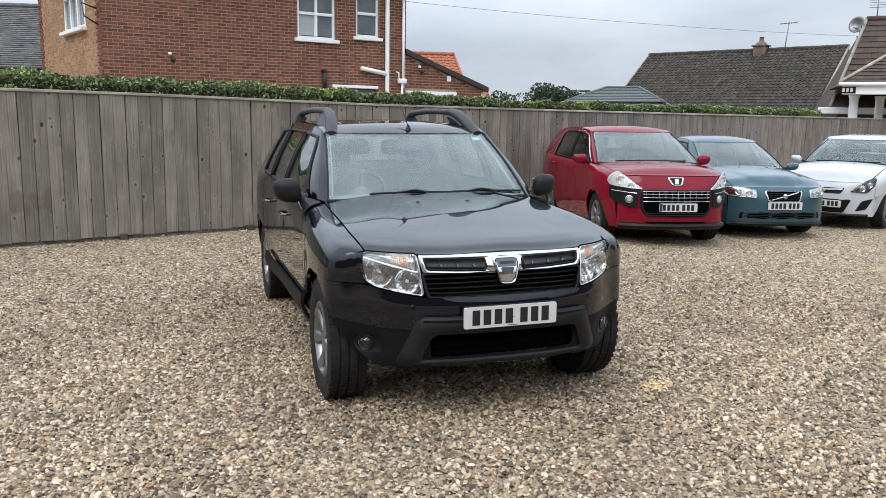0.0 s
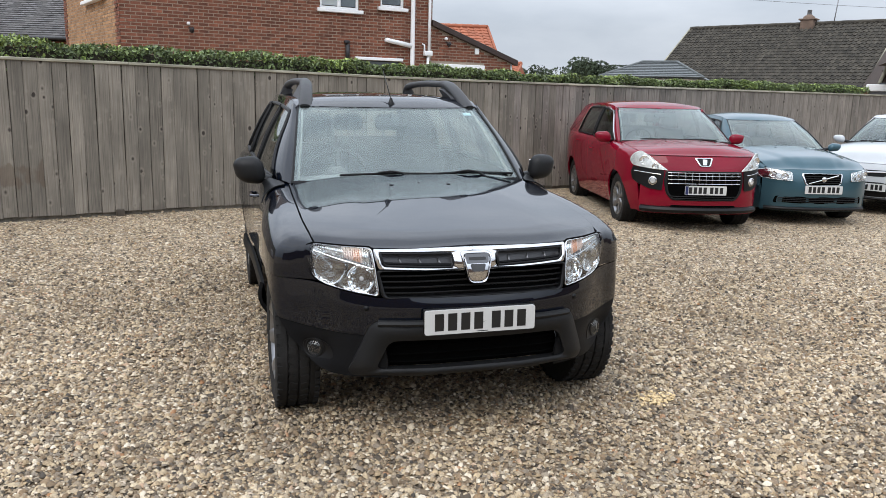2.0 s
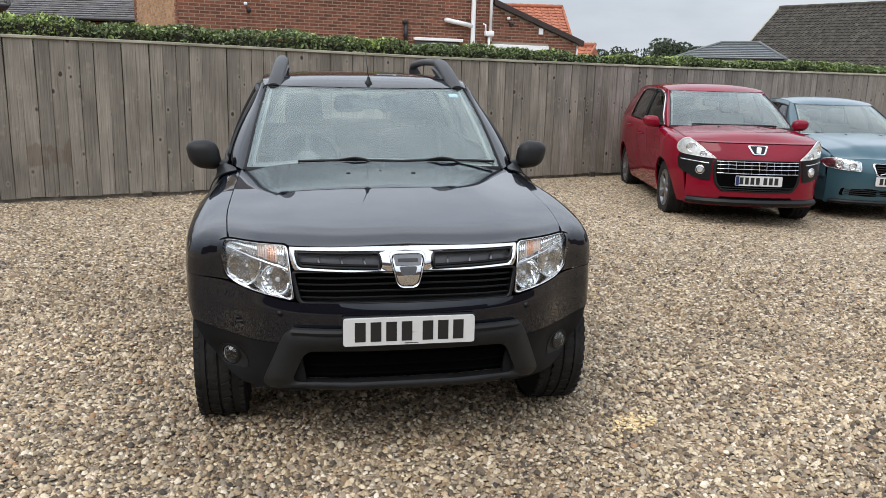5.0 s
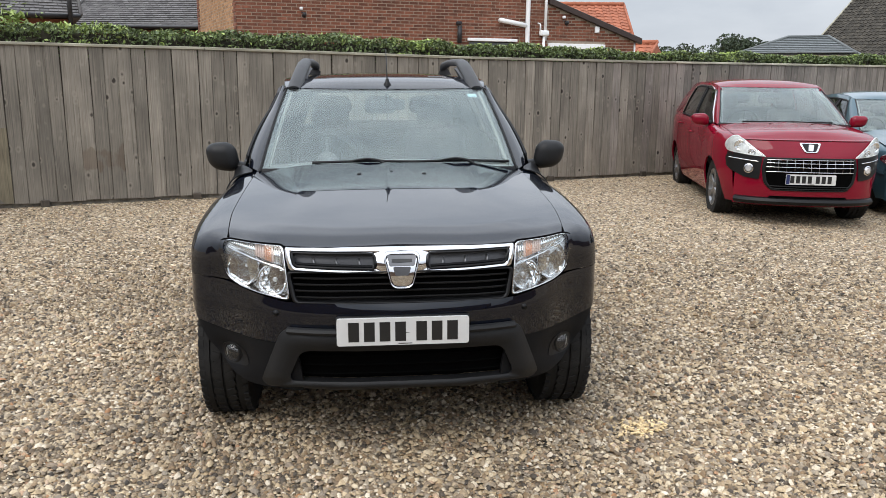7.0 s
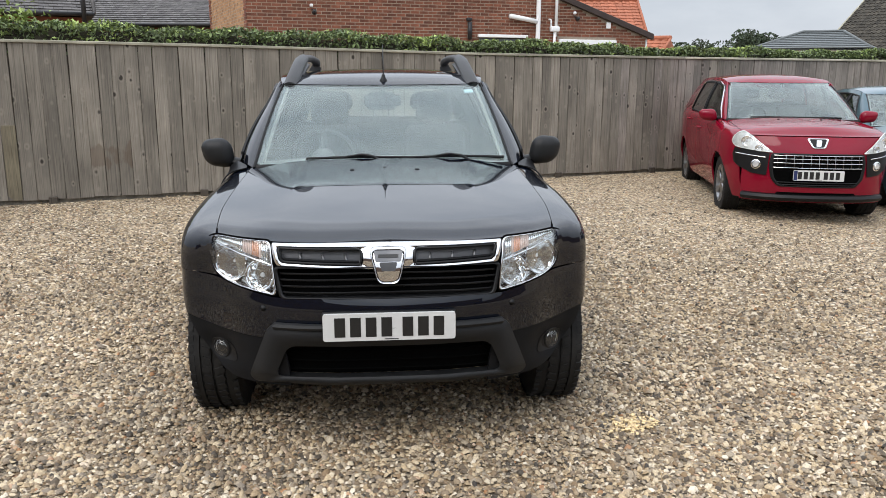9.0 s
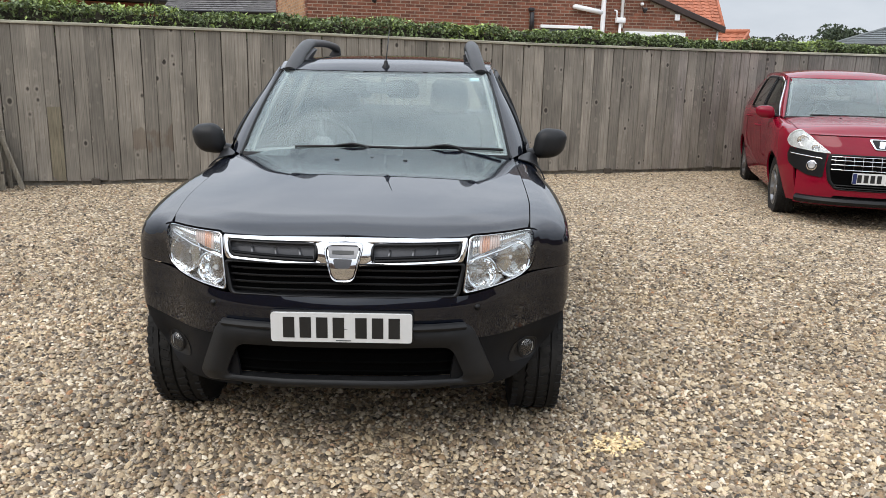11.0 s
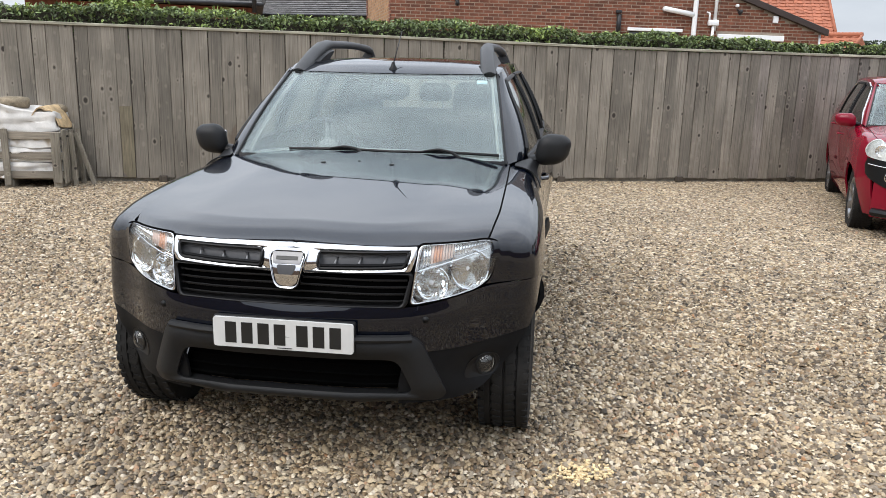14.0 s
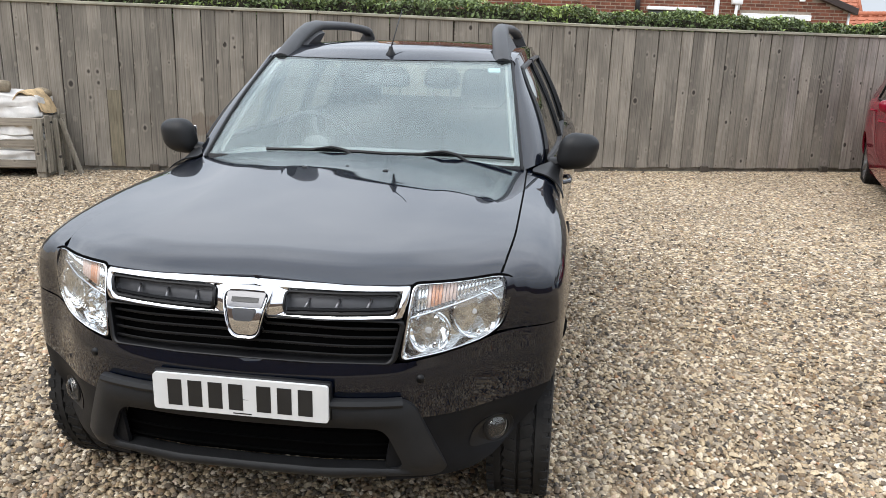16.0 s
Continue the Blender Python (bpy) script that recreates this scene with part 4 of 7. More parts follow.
def build_house():
    rng = random.Random(11)
    house = thing("brick_house", "two-storey red brick house with white windows and pipes, buff brick side", "house", HOUSE)
    L, H = 7.78, 5.3
    holes = [(4.62, 5.66, 3.56, 4.72), (6.26, 6.93, 3.70, 4.80), (5.6, 6.85, 0.95, 2.36)]
    part("wall_core", recalc(holed_wall(L, 0, H, holes, 0.25)), M_MORTAR, house, smooth=False)
    bricks = wall_bricks(L, 0.03, H - 0.06, holes)
    near = [b for b in bricks if 2.35 < b[2] < 4.6]
    rng.shuffle(near)
    near = set(near[:300])
    part("brickwork", brick_geo([b for b in bricks if b not in near], rng), M_BRICKFAR, house, kind="stuff", smooth=False)
    shared = {}
    for a, b, z in sorted(near):
        w = round(b - a, 3)
        if w not in shared:
            me = bpy.data.meshes.new("brick")
            v, f = brick_geo([(0, w, 0)], rng)
            me.from_pydata(v, [], f)
            me.materials.append(M_BRICK)
            shared[w] = me
        ob = new("brick", shared[w])
        ob.parent = house
        ob.matrix_local = pose(a, 0, z)
    sash_window(house, pose(4.62, 0.02, 3.56), 1.04, 1.16, 2, 0.62, blind=True)
    sash_window(house, pose(6.26, 0.02, 3.70), 0.67, 1.10, 1, 0.60)
    part("lintel", rbox(6.22, -0.03, 2.40, 1.34, 0.1, 0.075, 0.01, 1), M_UPVC, house, "white window head", smooth=False)
    part("lower_window", rbox(6.22, 0.1, 1.65, 1.25, 0.05, 1.4, 0.01, 1), M_PANE, house, smooth=False)
    # buff brick side wall running back from the corner
    SIDE = pose(0, 0, 0, 0, 0, 94)
    swin = [(1.35, 3.35, 3.60, 4.75)]
    SL = 6.4
    m = SIDE @ Matrix.Diagonal((1, -1, 1, 1))
    v, f = holed_wall(SL, 0, H, swin, 0.22)
    part("side_wall_core", ([tuple(SIDE @ Vector((x, -y - 0.0, z))) for x, y, z in v], [tuple(reversed(q)) for q in f]), M_MORTAR, house, smooth=False)
    sb = wall_bricks(SL, 0.03, H - 0.06, swin)
    quoin = [b for b in sb if b[0] < 0.24 or b[1] > SL - 0.3]
    plain = [b for b in sb if b not in set(quoin)]
    flip = lambda g: ([tuple(SIDE @ Vector((x, -y, z))) for x, y, z in g[0]], [tuple(reversed(q)) for q in g[1]])
    part("buff_brickwork", flip(brick_geo(plain, rng)), M_BUFF, house, "buff yellow brickwork", kind="stuff", smooth=False)
    part("corner_brickwork", flip(brick_geo(quoin, rng, 0.02)), M_BRICKFAR, house, "red brick corner bond", kind="stuff", smooth=False)
    sw = sash_window(house, SIDE @ pose(3.35, 0.0, 3.60, 0, 0, 180) @ pose(0, -0.03, 0), 2.0, 1.15, 3, 0.78)
    for i in range(3):
        part("open_light", moved(rbox(0.33, -0.02, -0.16, 0.58, 0.04, 0.34, 0.01, 1), pose(0.02 + 0.66 * i, 0.0, 1.12, -38)), M_UPVC, sw, "top light propped open", smooth=False)
    part("wall_bracket", tube([tuple(SIDE @ Vector(p)) for p in ((0.25, 0.0, 3.55), (0.3, 0.28, 3.72), (0.28, 0.33, 4.0), (0.28, 0.02, 3.9))], 0.02, 6), M_BLACKPIPE, house)
    # pipes
    part("soil_pipe", tube([(7.15, -0.09, z) for z in (0.0, 1.5, 2.7, 2.75, 4.0, 5.3)], 0.058, 12), M_UPVC, house, "white plastic soil pipe")
    part("waste_pipe", tube([(6.42, 0.0, 2.88), (6.42, -0.07, 2.885), (6.48, -0.09, 2.87), (6.75, -0.09, 2.83), (7.12, -0.09, 2.77)], 0.058, 12), M_UPVC, house, "white waste pipe elbow")
    part("rain_pipe", tube([(7.66, -0.07, z) for z in (2.42, 3.5, 5.3)], 0.038, 10), M_UPVC, house, "white rainwater pipe")
    part("rain_hopper", join(rbox(7.62, -0.08, 2.60, 0.24, 0.13, 0.13, 0.02), tube([(7.62, -0.08, 0), (7.62, -0.08, 2.58)], 0.034, 10), tube([(7.52, -0.08, 2.66), (7.52, -0.06, 2.82), (7.47, -0.02, 2.84)], 0.022, 8)), M_UPVC, house, "white rain hopper")
    part("flue_pipe", join(tube([(5.32, -0.07, 2.3), (5.32, -0.07, 2.72)], 0.055, 10), rbox(5.30, -0.07, 2.78, 0.13, 0.11, 0.08, 0.02)), M_BLACKPIPE, house, "short black pipe end")
    for x, z in ((1.46, 2.90), (8.21, 2.92)):
        lamp = new("wall_lamp")
        lamp.parent = house
        lamp.matrix_local = pose(x, 0, z)
        part("lamp_head", moved(lathe([(0.0, -0.05), (0.035, -0.05), (0.055, 0.05), (0.045, 0.055), (0.0, 0.04)], 14), pose(0.04, -0.13, -0.05, -25)), M_BLACKPIPE, lamp)
        part("lamp_arm", tube([(0, 0.0, 0.0), (0.0, -0.06, 0.0), (0.04, -0.12, -0.03)], 0.014, 6), M_BLACKPIPE, lamp)
        part("lamp_sensor", rbox(-0.02, -0.05, 0.09, 0.07, 0.09, 0.07, 0.02), M_UPVC, lamp, "white sensor head")
    # eaves and roof, above what is seen
    part("eaves", rbox(L / 2, 3.0, H + 0.08, L + 0.5, 7.2, 0.16, 0.02, 1), M_UPVC, house, smooth=False)
    rv = [(-0.3, -0.5, H + 0.16), (L + 0.3, -0.5, H + 0.16), (L + 0.3, 6.7, H + 0.16), (-0.3, 6.7, H + 0.16), (1.6, 3.1, H + 2.3), (L - 1.6, 3.1, H + 2.3)]
    part("roof", (rv, [(0, 3, 2, 1), (0, 1, 5, 4), (1, 2, 5), (2, 3, 4, 5), (3, 0, 4)]), M_BROWNTILE, house, smooth=False)
    part("rear_wall", rbox(L / 2, 6.3, H / 2, L, 0.25, H, 0.0), M_MORTAR, house, smooth=False)
    part("end_wall", rbox(L - 0.125, 3.2, H / 2, 0.25, 5.9, H, 0.0), M_MORTAR, house, smooth=False)
    # single-storey extension with a sloping verge
    ext = thing("brick_extension", "low red brick lean-to with a dark verge beside the house", "extension", HOUSE @ pose(L + 0.004, 0.02, 0))
    top = lambda x: 3.36 - 0.335 * x
    EL = 2.58
    eh = [(0.15, 1.62, 0.9, 2.22)]
    part("wall_core", recalc(holed_wall(EL, 0, 3.4, eh, 0.25, top)), M_MORTAR, ext, smooth=False)
    part("brickwork", brick_geo(wall_bricks(EL, 0.03, 3.3, [(-0.03, 1.68, 0.9, 2.36)], lambda x: top(x) - 0.02), rng), M_BRICKFAR, ext, kind="stuff", smooth=False)
    part("window_head", rbox(0.83, -0.03, 2.29, 1.68, 0.09, 0.13, 0.01, 1), M_UPVC, ext, "white band over the window", smooth=False)
    part("dark_window", rbox(0.885, 0.1, 1.56, 1.47, 0.05, 1.32, 0.01, 1), M_PANE, ext, smooth=False)
    v, f = rbox(0, 0, 0, EL + 0.22, 0.14, 0.15, 0.01, 1)
    part("verge", ([(EL / 2 + 0.08 + x, -0.04 + y, top(EL / 2 + 0.08) + 0.03 - 0.335 * x + z) for x, y, z in v], f), M_VERGE, ext, "dark brown verge board", smooth=False)
    v, f = rbox(0, 0, 0, EL + 0.2, 3.4, 0.1, 0.01, 1)
    part("roof", ([(EL / 2 + 0.08 + x, 1.74 + y, top(EL / 2 + 0.08) + 0.03 - 0.335 * x + z) for x, y, z in v], f), M_BROWNTILE, ext, smooth=False)
    part("end_wall", rbox(EL - 0.1, 1.8, 1.2, 0.2, 3.0, 2.38, 0.0), M_BRICKFAR, ext, smooth=False)
    part("white_downpipe", tube([(EL + 0.05, 0.05, 0), (EL + 0.05, 0.05, 2.45)], 0.035, 8), M_UPVC, ext)
    part("white_vent", rbox(1.42, -0.03, 2.73, 0.13, 0.05, 0.16, 0.01, 1), M_UPVC, ext, "small white wall vent", smooth=False)


# ---- roofs further off ----
def gable_block(name, label, a, b, back, eave, ridge, tile_mat, wall_mat, tw, tl, roll, overhang=0.25, chimney=None, verge=None, hip=0.0):
    """A house whose near roof slope runs from eave line a-b up and back to the ridge."""
    rng = random.Random(5)
    a, b, back = Vector((*a, 0)), Vector((*b, 0)), Vector((*back, 0))
    u = (b - a).normalized()
    L, run = (b - a).length, back.length
    w = u.cross(Vector((0, 0, 1)))
    if w.dot(back) < 0:
        w = -w
    M = Matrix((u, w, Vector((0, 0, 1)))).transposed().to_4x4()
    h = thing(name, label, "house", Matrix.Translation(a) @ M)
    slope = math.hypot(run, ridge - eave)
    P = plane_from((-overhang, -overhang * 0.6, eave - 0.1), (1, 0, 0), (0, run, ridge - eave))
    part("roof_tiles", moved(tile_slope(L + 2 * overhang, slope + 0.3, tw, tl, rng, 0.03, roll, 0.012, hip), P), tile_mat, h, kind="stuff", smooth=False)
    rv = [(-overhang, -0.2, eave - 0.16), (L + overhang, -0.2, eave - 0.16), (L + overhang, 2 * run + 0.2, eave - 0.16), (-overhang, 2 * run + 0.2, eave - 0.16), (hip - overhang, run, ridge - 0.05), (L + overhang, run, ridge - 0.05)]
    part("roof_body", (rv, [(0, 3, 2, 1), (0, 1, 5, 4), (2, 3, 4, 5), (1, 2, 5), (3, 0, 4)]), tile_mat, h, smooth=False)
    part("wall", rbox(L / 2, run, (eave - 0.2) / 2, L, 2 * run - 0.5, eave - 0.2, 0.0), wall_mat, h, smooth=False)
    part("gutter", tube([(-overhang, -0.25, eave - 0.12), (L + overhang, -0.25, eave - 0.12)], 0.06, 8), M_BLACKPIPE, h)
    part("ridge_tiles", tube([(x, run, ridge + 0.03 + 0.012 * (i % 2)) for i, x in enumerate(steps(hip - overhang, L + overhang, 30))], 0.1, 8), tile_mat, h)
    for x, hx in ((-overhang, hip), (L + overhang, 0.0)):
        part("verge", tube([(x, -0.2, eave - 0.08), (x + hx, run, ridge + 0.04)], 0.055, 6), verge or tile_mat, h)
    if chimney is not None:
        c = new("chimney")
        c.parent = h
        c.matrix_local = pose(chimney, run - 0.1, ridge - 0.75)
        part("stack", rbox(0, 0, 0.45, 0.62, 0.5, 1.0, 0.02, 1), M_YARDWALL, c, smooth=False)
        part("stack_cap", join(rbox(0, 0, 0.98, 0.8, 0.58, 0.08, 0.02, 1), lathe([(0.30, 1.0), (0.26, 1.1), (0.1, 1.22), (0.0, 1.25)], 12, "z")), M_YARDWALL, c)
        part("pot", lathe([(0.12, 1.15), (0.10, 1.4), (0.12, 1.42), (0.08, 1.42), (0.08, 1.2)], 12, "z"), M_STEEL, c)
        part("flashing", moved(rbox(0, 0, 0, 1.15, 0.04, 0.55, 0.01, 1), pose(0, -0.36, -0.05, -50)), M_GREYTILE, c, "grey lead flashing", smooth=False)
    return h


def build_far():
    bung = gable_block("bungalow", "brick bungalow with a mossy brown pantile roof", (5.05, 42.8), (13.0, 37.2), (2.3, 3.3), 2.36, 5.25, M_PANTILE, M_BRICKFAR, 0.21, 0.25, 0.05, chimney=5.9, verge=M_RAIL)
    part("aerial", join(tube([(7.0, 4.0, 4.9), (7.15, 4.0, 6.6)], 0.025, 6), tube([(6.7, 4.0, 6.5), (7.6, 4.0, 6.55)], 0.02, 6), *[tube([(6.8 + 0.13 * i, 3.8, 6.52), (6.8 + 0.13 * i, 4.2, 6.52)], 0.012, 5) for i in range(6)]), M_STEEL, bung)
    # right-hand house with a porch on white columns
    h2 = gable_block("porch_house", "bungalow with a brown tiled roof, white porch fascia and columns", (10.13, 26.35), (21.97, 23.25), (0.83, 3.2), 2.25, 5.14, M_BROWNTILE, M_RENDER, 0.42, 0.30, 0.0, verge=M_RAIL, hip=1.2)
    pr = plane_from((-0.25, -2.75, 2.76), (1, 0, 0), (0, 3.4, 1.75))
    part("porch_tiles", moved(tile_slope(11.4, 3.8, 0.42, 0.24, random.Random(6), 0.03, hip=2.8), pr), M_BROWNTILE, h2, kind="stuff", smooth=False)
    part("porch_roof", ([(-0.25, -2.75, 2.72), (11, -2.75, 2.72), (11, 0.9, 2.72), (-0.25, 0.9, 2.72), (2.5, 0.65, 4.45), (11, 0.65, 4.45)], [(0, 3, 2, 1), (0, 1, 5, 4), (1, 2, 5), (3, 0, 4), (2, 3, 4, 5)]), M_BROWNTILE, h2, smooth=False)
    part("porch_hip", tube([(-0.27, -2.75, 2.8), (2.5, 0.65, 4.55)], 0.05, 6), M_RAIL, h2)
    part("porch_fascia", rbox(5.5, -2.74, 2.58, 11.4, 0.12, 0.27, 0.02, 1), M_UPVC, h2, "white fascia board", smooth=False)
    part("porch_gutter", tube([(-0.3, -2.86, 2.73), (11, -2.86, 2.73)], 0.055, 8), M_UPVC, h2)
    for x in (0.18, 0.95, 5.0):
        part("column", lathe([(0.0, 0.0), (0.16, 0.0), (0.16, 0.12), (0.125, 0.18), (0.12, 2.34), (0.15, 2.42), (0.15, 2.45), (0, 2.45)], 20, "z"), M_UPVC, h2).location = (x, -2.2 if x < 0.5 else -1.4, 0)
    part("low_fascia", rbox(0.6, -0.3, 2.04, 2.4, 0.1, 0.2, 0.02, 1), M_UPVC, h2, smooth=False)
    part("sign_board", rbox(-0.08, -2.82, 2.57, 0.42, 0.03, 0.17, 0.01, 1), M_DARKPLASTIC, h2, smooth=False)
    for x in (-0.18, -0.08, 0.02):
        part("sign_bar", rbox(x, -2.845, 2.57, 0.06, 0.012, 0.11, 0.0), M_PLATE, h2, smooth=False)
    dish = lathe([(0.0, 0.12), (0.12, 0.10), (0.2, 0.04), (0.27, 0.0), (0.28, 0.012), (0.21, 0.055), (0.0, 0.135)], 24)
    part("satellite_dish", moved(dish, pose(0.62, 3.05, 4.98, -12, 0, -35)), M_STEEL, h2, "grey satellite dish")
    part("dish_arm", tube([(0.9, 3.2, 4.7), (0.66, 3.1, 4.85), (0.5, 2.75, 4.85)], 0.018, 6), M_STEEL, h2)
    part("aerial", join(tube([(1.25, 3.3, 5.1), (1.25, 3.3, 6.0)], 0.018, 6), *[tube([(1.0, 3.3, 5.55 + 0.08 * i), (1.5, 3.3, 5.56 + 0.08 * i)], 0.010, 5) for i in range(6)]), M_STEEL, h2)
    # grey hipped conservatory roof
    cons = thing("conservatory", "conservatory with a grey panelled hipped roof", "conservatory", pose(1.9, 29.0, 0, 0, 0, -14))
    A, B = Vector((1.05, 1.9, 2.83)), Vector((2.25, 1.9, 2.83))
    c0, c1, c2, c3 = Vector((-0.1, 0, 2.28)), Vector((3.35, -0.1, 2.28)), Vector((3.35, 3.8, 2.28)), Vector((-0.1, 3.8, 2.28))
    part("roof", ([tuple(p - Vector((0, 0, 0.03))) for p in (c0, c1, c2, c3, A, B)], [(0, 1, 5, 4), (1, 2, 5), (2, 3, 4, 5), (3, 0, 4), (0, 3, 2, 1)]), M_GREYTILE, cons, smooth=False)
    geos = []
    for k in range(9):
        t0, t1 = k / 9, (k + 1) / 9
        q = [c0.lerp(A, t0), c1.lerp(B, t0), c1.lerp(B, t1), c0.lerp(A, t1)]
        n = Vector((0, -0.3, 0.95)) * 0.03
        v = [tuple(p + n * (1.0 if i < 2 else 0.1)) for i, p in enumerate(q)] + [tuple(p) for p in q]
        geos.append((v, [(0, 1, 2, 3), (4, 5, 1, 0), (5, 6, 2, 1), (7, 4, 0, 3)]))
        q = [c3.lerp(A, t0), c0.lerp(A, t0), c0.lerp(A, t1), c3.lerp(A, t1)]
        n = Vector((-0.4, 0, 0.9)) * 0.03
        v = [tuple(p + n * (1.0 if i < 2 else 0.1)) for i, p in enumerate(q)] + [tuple(p) for p in q]
        geos.append((v, [(0, 1, 2, 3), (4, 5, 1, 0), (5, 6, 2, 1), (7, 4, 0, 3)]))
    part("roof_panelling", join(*geos), M_GREYTILE, cons, kind="stuff", smooth=False)
    part("hip_cap", tube([tuple(c0), tuple(A + Vector((0, 0, 0.03))), tuple(B + Vector((0, 0, 0.03))), tuple(c1)], 0.05, 6), M_GREYTILE, cons)
    part("wall", rbox(1.62, 1.9, 1.12, 3.2, 3.6, 2.24, 0.02, 1), M_UPVC, cons, smooth=False)
    # orange-tiled house behind the extension
    gable_block("orange_roofed_house", "house with a bright orange tiled roof", (-7.2, 36.2), (-2.55, 37.6), (-0.9, 2.9), 3.05, 4.75, M_ORANGE, M_BRICKFAR, 0.33, 0.30, 0.03)
    gable_block("orange_roofed_shed", "low outbuilding with an orange tiled roof", (-3.2, 36.3), (-1.72, 36.0), (0.2, 1.0), 2.35, 2.9, M_ORANGE, M_BRICKFAR, 0.33, 0.30, 0.03)
    # slate roofs of the terrace
    gable_block("slate_terrace", "terrace house with a grey slate roof", (-21.9, 26.0), (-14.1, 27.85), (-1.0, 4.2), 3.25, 5.75, M_SLATE, M_BRICKFAR, 0.26, 0.17, 0.0)
    out = gable_block("slate_outhouse", "lower slate-roofed outhouse with a dark gutter", (-22.5, 16.6), (-17.6, 21.6), (-2.2, 2.15), 3.28, 5.3, M_SLATE, M_BRICKFAR, 0.26, 0.17, 0.0)
    part("soil_stack", tube([(4.95 + 2.0, -0.3, 2.9), (4.95 + 2.0, -0.3, 4.3)], 0.07, 8), M_BLACKPIPE, out)
    # overhead cables
    a, c = Vector((-2.95, 22.05, 4.72)), Vector((12.2, 29.5, 4.62))
    line = [a.lerp(c, t) - Vector((0, 0, 0.5 * t * (1 - t))) for t in steps(0, 1, 24)]
    tagged(part("overhead_cable", tube(line, 0.006, 5), M_STEEL), "thin dark overhead cable between two houses", "cable")


def build_tree(x, y, h, w, seed, spindly=False):
    rng = np.random.default_rng(seed)
    tree = thing("tree", "distant thin bare-topped tree" if spindly else "distant leafy round-topped tree", "tree", pose(x, y, 0), group="far trees")
    r = random.Random(seed)
    limbs = [tube([(0, 0, 0), (0.05 * w, 0, h * 0.3), (0.0, 0.03 * w, h * 0.62)], [0.035 * h, 0.026 * h, 0.01 * h], 7)]
    for i in range(9):
        a, z = r.uniform(0, 6.28), h * r.uniform(0.25, 0.6)
        limbs.append(tube([(0, 0, z), (0.3 * w * math.cos(a), 0.3 * w * math.sin(a), z + h * 0.14), (0.44 * w * math.cos(a), 0.44 * w * math.sin(a), z + h * (0.3 if spindly else 0.22))], [0.012 * h, 0.008 * h, 0.003 * h], 5))
    part("trunk", join(*limbs), M_BARK, tree)
    n = 500 if spindly else 8000
    clumps = [(rng.normal(0, 0.2) * w, rng.normal(0, 0.2) * w, h * rng.uniform(0.4, 0.93), w * rng.uniform(0.09, 0.2)) for _ in range(30)]
    pts = []
    for i in range(n):
        cx, cy, cz, cr = clumps[i % 30]
        d = rng.normal(0, 1, 3)
        d /= np.linalg.norm(d)
        pts.append((cx + d[0] * cr, cy + d[1] * cr, min(cz + d[2] * cr * (2.0 if spindly else 0.8), h)))
    v, f = leaf_cloud(pts, (0.028 if spindly else 0.026) * h, rng)
    fast_mesh("crown", v, f, M_FARTREE, tree)


def build_trees():
    build_tree(2.1, 62, 4.3, 5.6, 1)
    build_tree(4.2, 66, 4.0, 5.0, 2)
    build_tree(-1.6, 80, 4.4, 1.6, 3, True)
    build_tree(-2.6, 84, 4.6, 1.5, 4, True)
    build_tree(-3.6, 86, 3.6, 3.0, 5)
    build_tree(-6.0, 95, 4.6, 6.0, 6)
    build_tree(-0.2, 90, 3.4, 4.5, 7)
    build_tree(-9.5, 92, 4.8, 5.0, 8)


